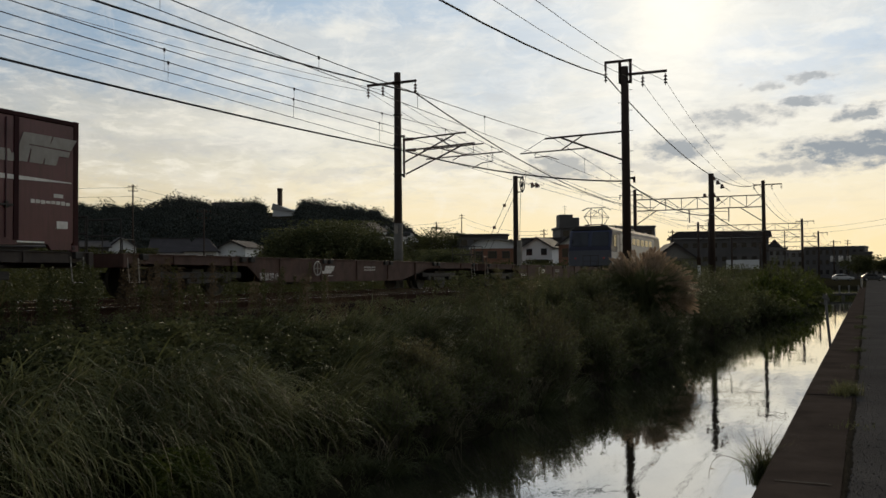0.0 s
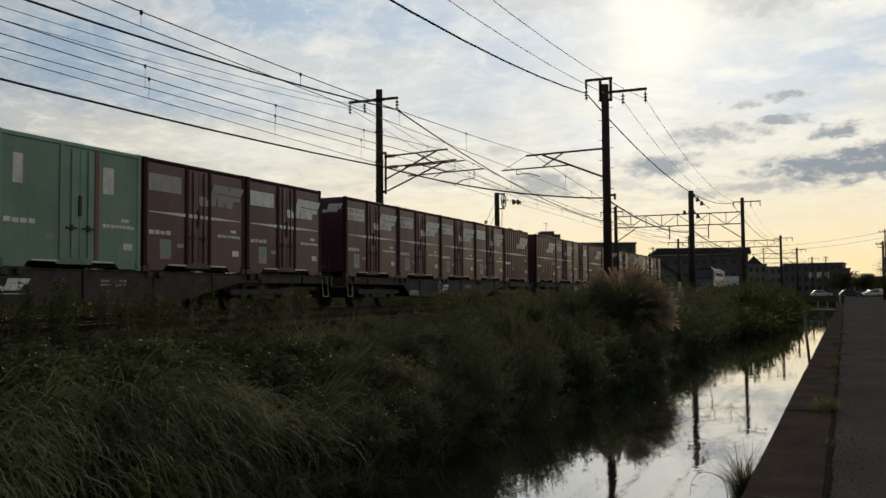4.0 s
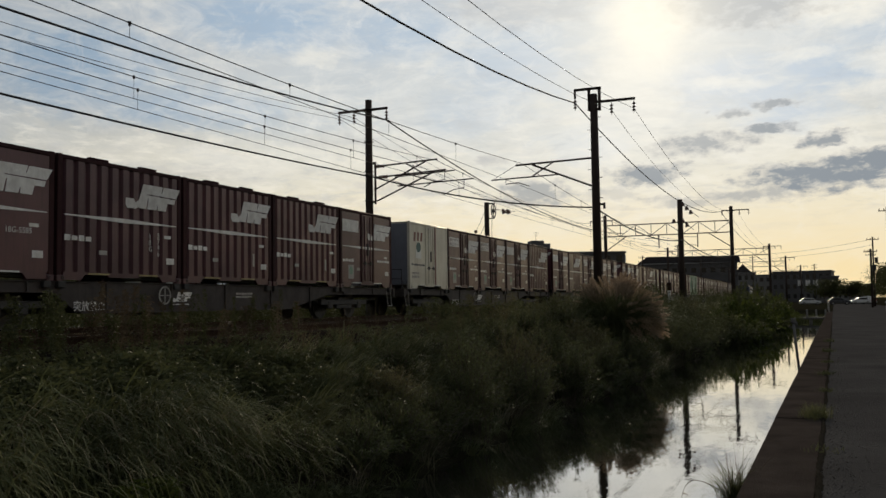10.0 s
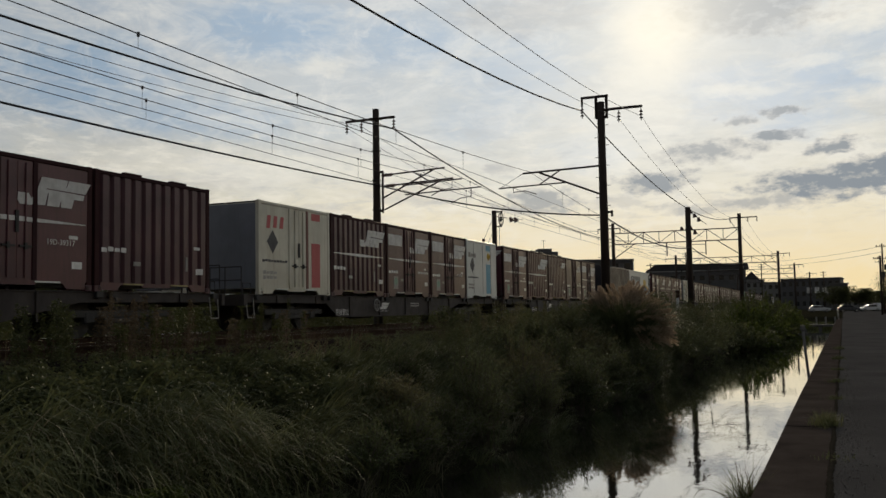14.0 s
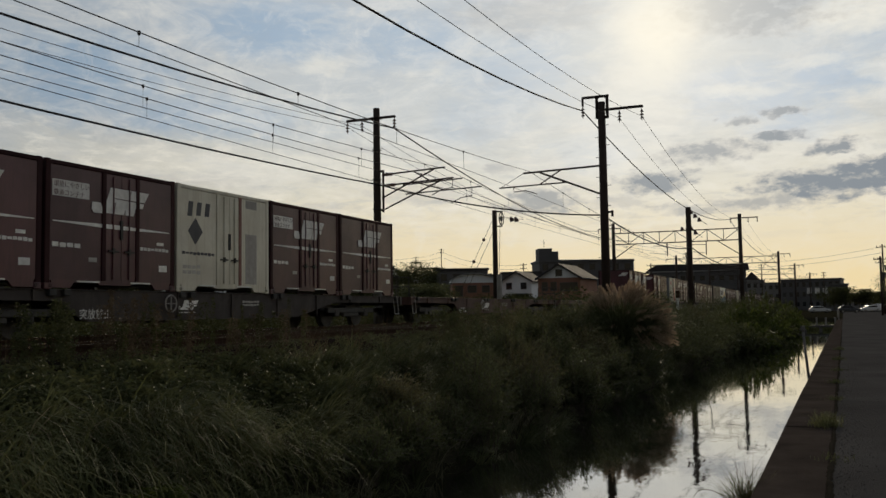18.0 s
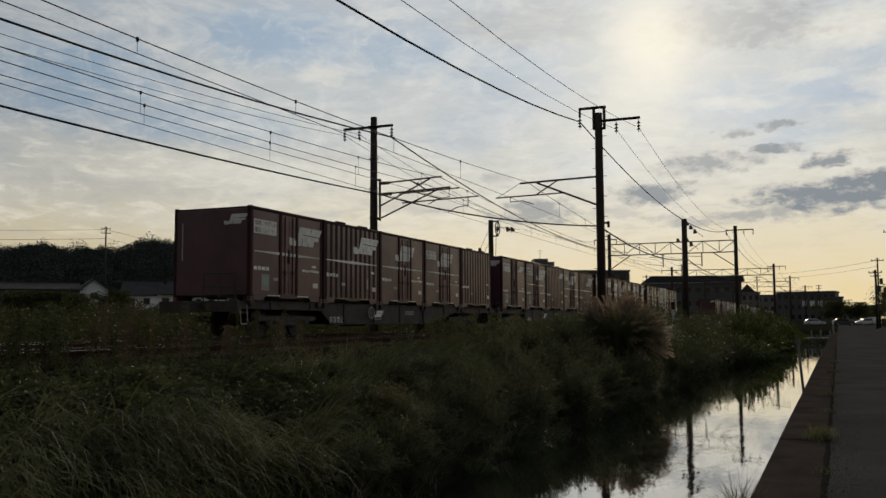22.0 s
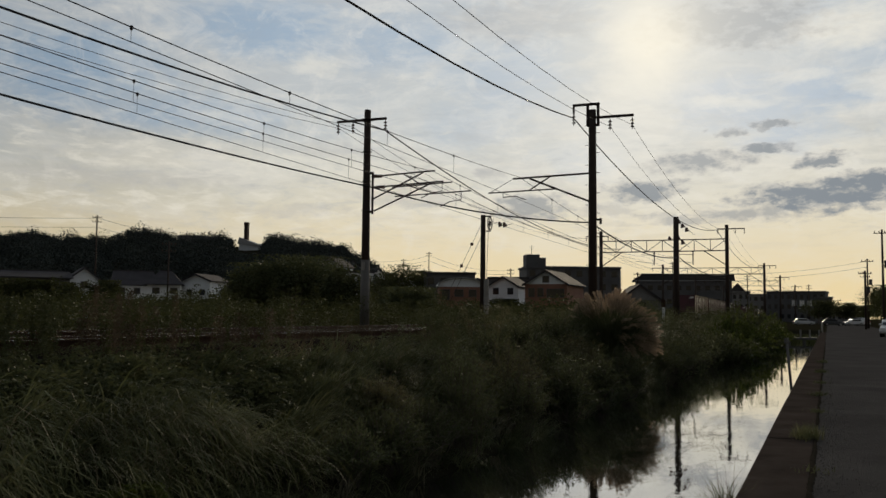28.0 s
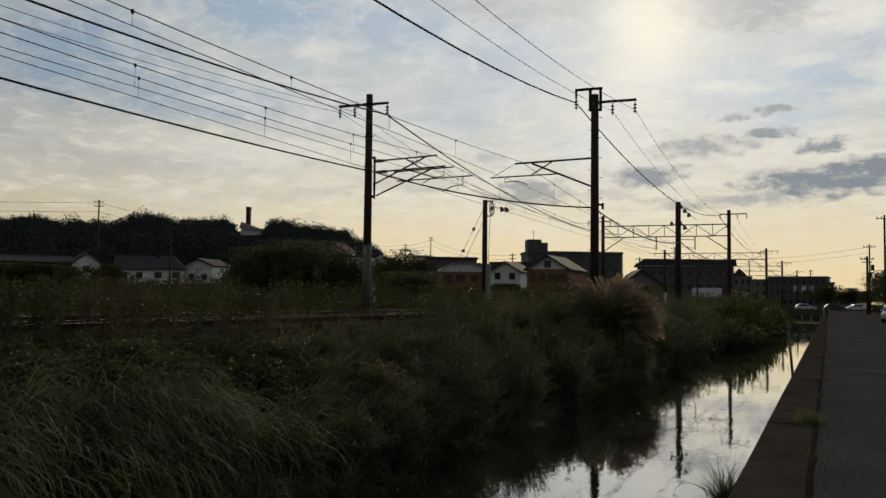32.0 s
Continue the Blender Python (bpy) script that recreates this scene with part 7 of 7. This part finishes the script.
build_house("pale house on the wooded hillside", -0.438, 320, 9.0, 8, 14.5, 17.4, 50, WHITE_WALL, WHITE_WALL, ROOF, ((-1.5, 11.5, 1.8, 1.6), (1.5, 11.5, 1.8, 1.6)))
build_house("grey house on the lower hillside", -0.485, 300, 9.0, 8, 17.0, 20.0, -30, WHITE_WALL, GREY_WALL, ROOF, ((0, 13.5, 2.0, 1.6),))


def build_block(name, label, a, d, w, deep, height, turn, wall, cols, floors, sill=1.2, parapet=True, shade=None):
    b = thing(name, label, "building", "buildings in the distance", place(a, d, turn))
    part("wall", Geo().box(-w / 2, w / 2, 0, deep, -0.5, height), wall, b)
    if parapet:
        part("roof", Geo().box(-w / 2 - 0.25, w / 2 + 0.25, -0.25, deep + 0.25, height, height + 0.5), shade or wall, b)
    step = height / floors
    for f in range(floors):
        for k in range(cols):
            x = -w / 2 + w * (k + 0.5) / cols
            window(b, x, f * step + sill, w / cols * 0.5, min(1.5, step * 0.45), 0.0)
    return b


def build_buildings():
    b = build_block("apartment_block", "dark four-storey apartment block with a roof tower", -0.233, 215, 22.5, 12, 12.6, 12, DARK_WALL, 8, 4)
    part("roof_tower", Geo().box(-11.2, -8.0, 1.0, 6.0, 12.6, 15.9).box(-8.0, -6.4, 1.5, 5.0, 12.6, 15.2), DARK_WALL, b, "square roof tower")
    part("antenna", Geo().tube([(-9.6, 3, 15.9), (-9.6, 3, 18.2)], 0.05, 5).tube([(-10.2, 3, 17.9), (-9.0, 3, 17.9)], 0.03, 4).tube([(-10.0, 3, 17.4), (-9.2, 3, 17.4)], 0.03, 4), STEEL, b, "roof antenna")
    part("side_wall", Geo().box(11.25, 11.45, 0.0, 12.0, 0.0, 12.4), WHITE_WALL, b, "paler end wall")
    build_block("far_building", "dark flat-roofed house behind the brick houses", -0.3641, 205, 11.6, 9, 10.6, 4, DARK_WALL, 4, 3, shade=ROOF)
    build_block("far_building", "low dark house between the brick houses", -0.3028, 205, 9.0, 9, 9.6, -4, DARK_WALL, 3, 3, shade=ROOF)
    build_block("far_building", "white two-storey house with a flat roof", -0.4549, 235, 6.6, 8, 12.0, 6, WHITE_WALL, 3, 3, shade=ROOF)
    b = build_block("factory", "long dark factory shed with a low pitched roof", -0.117, 300, 30, 18, 13.2, 4, DARK_WALL, 10, 3, parapet=False)
    part("roof", Geo().prism([(-16.2, 13.2), (16.0, 13.2), (15.6, 15.2), (-13.0, 15.4)], "y", -0.3, 18.3), ROOF, b, "dark metal roof")
    part("gutter", Geo().box(-15.4, 15.4, -0.4, -0.15, 12.9, 13.2), ROOF_PALE, b, "pale gutter line")
    part("loading_bay", Geo().box(2.0, 12.0, -0.2, 0.05, 3.0, 6.0), WHITE_WALL, b, "white loading door")
    b = build_block("office_block", "flat-roofed pale office building behind the canal end", -0.005, 340, 19.5, 14, 10.4, -6, DARK_WALL, 9, 3)
    for k in range(3):
        part("bright_window", Geo().box(-1.2 + k * 2.6, 0.3 + k * 2.6, -0.12, -0.06, 5.6, 7.6), WHITE_MARK, b, "white lit-looking window panel")
    build_block("far_building", "grey flat-roofed building down the line", -0.047, 380, 15, 12, 10.4, 0, GREY_WALL, 6, 3)
    b = build_block("far_building", "grey building with a peaked tower", -0.062, 360, 9, 12, 11.0, 0, GREY_WALL, 4, 3)
    part("tower_roof", Geo().prism([(-3, 11.5), (3, 11.5), (0, 14.6)], "y", 0.5, 6.5), ROOF, b, "peaked roof")
    build_block("far_building", "dark building beyond the road's end", 0.022, 300, 5.0, 10, 7.5, 0, DARK_WALL, 3, 2)
    build_block("far_building", "low pale building beyond the road", 0.046, 380, 14, 10, 5.5, 0, GREY_WALL, 6, 1)
    b = build_block("hilltop_building", "white building with a chimney on the wooded hill", -0.560, 395, 9.6, 7, 31.2, -20, WHITE_WALL, 3, 4, parapet=False)
    part("roof", Geo().prism([(-5.4, 31.2), (5.4, 29.6), (5.4, 30.2), (-4.6, 34.0)], "y", -0.5, 7.5), ROOF_PALE, b, "sloping pale roof")
    part("chimney", Geo().box(-3.4, -1.8, 2, 4, 31.0, 40.6).box(-3.5, -1.7, 1.9, 4.1, 39.6, 40.8), POLE_DARK, b, "square brown chimney")
    b = build_block("hilltop_building", "low grey building among the hilltop trees", -0.604, 400, 16.0, 8, 34.0, 8, DARK_WALL, 6, 5, parapet=True)


build_buildings()


# ---------------------------------------------------------------- utility poles and far wires
def build_utility_pole(x, y, h, label, arms=2, turn=0.0, r=0.16):
    p = thing("utility_pole", label, "pole", "utility poles", pose(x, y, 0.0, 0, 0, turn))
    part("shaft", Geo().tube([(0, 0, -0.3), (0, 0, h)], r, 10, r * 0.7), POLE_DARK, p, smooth=True)
    for k in range(arms):
        z = h - 0.5 - 0.9 * k
        part("crossarm", Geo().box(-0.9, 0.9, -0.05, 0.05, z, z + 0.1), STEEL, p)
        for q in (-0.8, -0.3, 0.3, 0.8):
            part("insulator", Geo().tube([(q, 0, z + 0.1), (q, 0, z + 0.32)], 0.055, 7), PORCELAIN, p)
    return p


for x, y, h in ((9.9, 156, 11.0), (8.6, 141, 8.4), (10.6, 172, 9.8), (11.6, 190, 10.0), (9.0, 116, 12.0)):
    p = build_utility_pole(x, y, h, "dark utility pole with a crossarm beside the road", 1)
    part("transformer", Geo().tube([(0.42, 0, h * 0.62), (0.42, 0, h * 0.62 + 0.9)], 0.26, 10), STEEL, p, "grey pole transformer")
for a, d, h in ((-0.683, 190, 20.6), (-0.628, 120, 10.6), (-0.412, 300, 20.0), (-0.386, 300, 22.5), (-0.417, 330, 18.0), (-0.300, 230, 13.5), (-0.128, 260, 17.0), (-0.165, 200, 11.2), (-0.052, 300, 15.0), (0.008, 330, 13.0)):
    x, y, _ = from_eye(a, d)
    build_utility_pole(x, y, h, "thin distant utility pole with crossarms", 2, math.degrees(math.atan2(-x, y)), 0.13 if d < 150 else 0.2)


def far_wire(p, q, sag, r=0.02):
    wire("power_line", "thin distant power line", [p, q], (sag,), r, CABLE, 4)


for dz in (0.0, -0.9):
    far_wire((9.9, 156, 10.6 + dz), (-16.0, 200, 11.0 + dz), 0.8)
    far_wire((*from_eye(-0.683, 190)[:2], 20.0 + dz * 2), (*from_eye(-0.92, 215)[:2], 21.0 + dz * 2), 1.2, 0.03)
    far_wire((*from_eye(-0.683, 190)[:2], 20.0 + dz * 2), (*from_eye(-0.412, 300)[:2], 19.5 + dz * 2), 3.5, 0.03)
    far_wire((*from_eye(-0.386, 300)[:2], 21.5 + dz * 2), (*from_eye(-0.300, 230)[:2], 13.0 + dz), 1.6, 0.03)
    far_wire((*from_eye(-0.386, 300)[:2], 21.5 + dz * 2), (*from_eye(-0.412, 300)[:2], 19.5 + dz), 0.4, 0.03)


# ---------------------------------------------------------------- end of the canal, parked cars
def build_canal_end():
    y = 96.0
    b = thing("sluice_bridge", "low concrete sluice bridge with posts across the canal", "bridge", at=pose(canal_x(0, y), y, 0))
    part("slab", Geo().box(-5.6, -0.75, 0, 1.2, -0.62, -0.40), POLE, b, bevel=0.02)
    for x in (-3.6, -2.2):
        part("pier", Geo().box(x - 0.15, x + 0.15, 0.2, 1.0, -1.7, -0.62), CONCRETE, b)
    for k in range(3):
        part("post", Geo().box(-2.6 + k * 0.85, -2.45 + k * 0.85, 0.1, 0.25, -0.4, 0.35), CONCRETE, b, "pale concrete post", bevel=0.01)
    f = thing("pipe_railing", "grey pipe railing beside the canal's end", "railing", at=pose(canal_x(-0.5, 100), 100, 0.0))
    for k in range(9):
        part("post", Geo().tube([(0.03 * k, 2.4 * k, 0), (0.03 * k, 2.4 * k, 0.95)], 0.03, 6), CONCRETE, f)
    for z in (0.5, 0.93):
        part("rail", Geo().tube([(0, 0, z), (0.24, 19.2, z)], 0.025, 6), CONCRETE, f)
    p = thing("leaning_pipe", "white plastic pipe leaning in the water by the wall", "pipe", at=pose(-0.30, 31.0, -1.3))
    part("pipe", Geo().tube([(0.02, 0, 0), (-0.06, 0.05, 1.0), (-0.14, 0.1, 2.05)], 0.045, 10), POLE, p, smooth=True)
    part("cap", Geo().tube([(-0.14, 0.1, 2.0), (-0.145, 0.1, 2.16)], 0.075, 10), POLE, p)
    g = thing("earth_bank", "far end of the canal filled with earth and reeds", "bank", at=pose(0, 0, 0))
    part("reeds", blade_mesh("reeds", *(lambda x, y: (x, y, np.full(len(x), -0.95)))(canal_x(0, 102) + RNG.uniform(-5.4, -1.0, 1800), RNG.uniform(98, 106, 1800)), RNG.uniform(0.4, 1.0, 1800), np.full(1800, 0.03), RNG.uniform(0.2, 0.8, 1800), BLADE), BLADE, g)


build_canal_end()


def build_car(label, paint, at, van=False):
    """A small car, its nose towards +x."""
    c = thing("parked_car", label, "car", "parked cars", at)
    L, w = 4.2, 1.66
    roof = 1.72 if van else 1.46
    lower = [(-L / 2, 0.32), (L / 2 - 0.1, 0.30), (L / 2, 0.52), (L / 2 - 0.12, 0.80), (L / 2 - 1.05, 0.95), (-L / 2 + 0.1, 0.98), (-L / 2 - 0.02, 0.7)]
    part("body", Geo().prism(lower, "y", -w / 2, w / 2), paint, c, bevel=0.06)
    cabin = [(-L / 2 + 0.15, 0.95), (L / 2 - 1.05, 0.94), (L / 2 - 1.75, roof - 0.05), (L / 2 - 2.0, roof), (-L / 2 + (0.35 if van else 0.95), roof), (-L / 2 + (0.2 if van else 0.55), roof - 0.1)]
    part("cabin", Geo().prism(cabin, "y", -w / 2 + 0.1, w / 2 - 0.1), paint, c, bevel=0.05)
    for s in (-1, 1):
        y = s * (w / 2 - 0.096)
        part("side_window", Geo().prism([(-L / 2 + 0.55, 1.0), (0.05, 1.0), (0.05, roof - 0.12), (-L / 2 + 0.9, roof - 0.12)], "y", min(y, y + s * 0.012), max(y, y + s * 0.012)), WINDOW_GLASS, c, "dark side window")
        part("side_window", Geo().prism([(0.13, 1.0), (L / 2 - 1.2, 1.0), (L / 2 - 1.8, roof - 0.12), (0.13, roof - 0.12)], "y", min(y, y + s * 0.012), max(y, y + s * 0.012)), WINDOW_GLASS, c, "dark side window")
        for x in (-L / 2 + 0.75, L / 2 - 0.8):
            wheel = part("wheel", Geo().prism([(x + 0.30 * math.cos(t), 0.30 + 0.30 * math.sin(t)) for t in (2 * math.pi * k / 18 for k in range(18))], "y", min(s * (w / 2 - 0.2), s * (w / 2 + 0.01)), max(s * (w / 2 - 0.2), s * (w / 2 + 0.01))), TYRE, c)
            part("rim", Geo().prism([(x + 0.18 * math.cos(t), 0.30 + 0.18 * math.sin(t)) for t in (2 * math.pi * k / 14 for k in range(14))], "y", min(s * (w / 2), s * (w / 2 + 0.02)), max(s * (w / 2), s * (w / 2 + 0.02))), GREY_MARK, wheel)
        part("headlight", Geo().box(L / 2 - 0.16, L / 2 - 0.02, s * 0.62 - 0.14, s * 0.62 + 0.14, 0.62, 0.76), WHITE_MARK, c, "clear headlight", bevel=0.02)
        part("tail_light", Geo().box(-L / 2 - 0.03, -L / 2 + 0.06, s * 0.66 - 0.1, s * 0.66 + 0.1, 0.66, 0.92), RED_MARK, c, "red tail light", bevel=0.02)
        part("mirror", Geo().box(L / 2 - 1.45, L / 2 - 1.3, min(s * (w / 2 - 0.05), s * (w / 2 + 0.12)), max(s * (w / 2 - 0.05), s * (w / 2 + 0.12)), 0.98, 1.12), paint, c)
    part("windscreen", Geo().put([(L / 2 - 1.10, -0.68, 0.99), (L / 2 - 1.10, 0.68, 0.99), (L / 2 - 1.70, 0.62, roof - 0.09), (L / 2 - 1.70, -0.62, roof - 0.09)], [(0, 1, 2, 3)]), WINDOW_GLASS, c, "dark windscreen")
    part("rear_window", Geo().put([(-L / 2 + 0.18, -0.66, 1.0), (-L / 2 + 0.18, 0.66, 1.0), (-L / 2 + (0.26 if van else 0.58), 0.6, roof - 0.14), (-L / 2 + (0.26 if van else 0.58), -0.6, roof - 0.14)], [(0, 3, 2, 1)]), WINDOW_GLASS, c, "dark rear window")


build_car("dark grey hatchback parked across the road's end", CAR_GREY, pose(6.2, 203, 0, 0, 0, 8))
build_car("white hatchback parked beyond the road's end", CAR_WHITE, pose(10.4, 212, 0, 0, 0, 205))
build_car("white van parked beyond the road's end", CAR_WHITE, pose(12.2, 216, 0, 0, 0, 120), True)
build_car("silver car parked behind the railing", CAR_WHITE, pose(0.6, 206, 0, 0, 0, 10))
build_car("white car parked beside the road", CAR_WHITE, pose(7.1, 84.0, 0, 0, 0, 262))

for x, y, h, r, s in ((11.2, 132, 6.0, 2.6, 21), (12.0, 142, 6.4, 2.8, 22), (11.4, 120, 5.0, 2.4, 23), (12.4, 158, 6.6, 2.8, 24), (14, 176, 7.0, 3.2, 25), (-88.6, 184.8, 10.6, 4.2, 26), (-82.7, 182.1, 12.2, 4.6, 27), (-83.8, 192.5, 11.4, 4.2, 28), (4.0, 240, 6.0, 4.0, 29), (10, 250, 5.5, 4.0, 30), (16, 260, 5.0, 4.0, 31), (-48, 150, 4.0, 3.0, 32), (-99.5, 91.0, 5.6, 2.8, 33), (-97.0, 93.5, 5.4, 2.8, 34), (-94.6, 96.0, 5.2, 2.6, 35), (-91.0, 99.2, 5.6, 2.2, 36)):
    build_tree(x, y, h, r, "dark leafy tree beside the road" if x > 0 else "dark round-topped tree among the houses", LEAF_DARK, 4200, 0.3 if x > 0 and y < 170 else 0.55, s)


def motions():
    """The train runs straight away down the far track."""
    for ob, x, y, z in moving:
        walk(ob, [(t, pose(x, y + SPEED * t, z)) for t in range(0, 33, 4)])


motions()
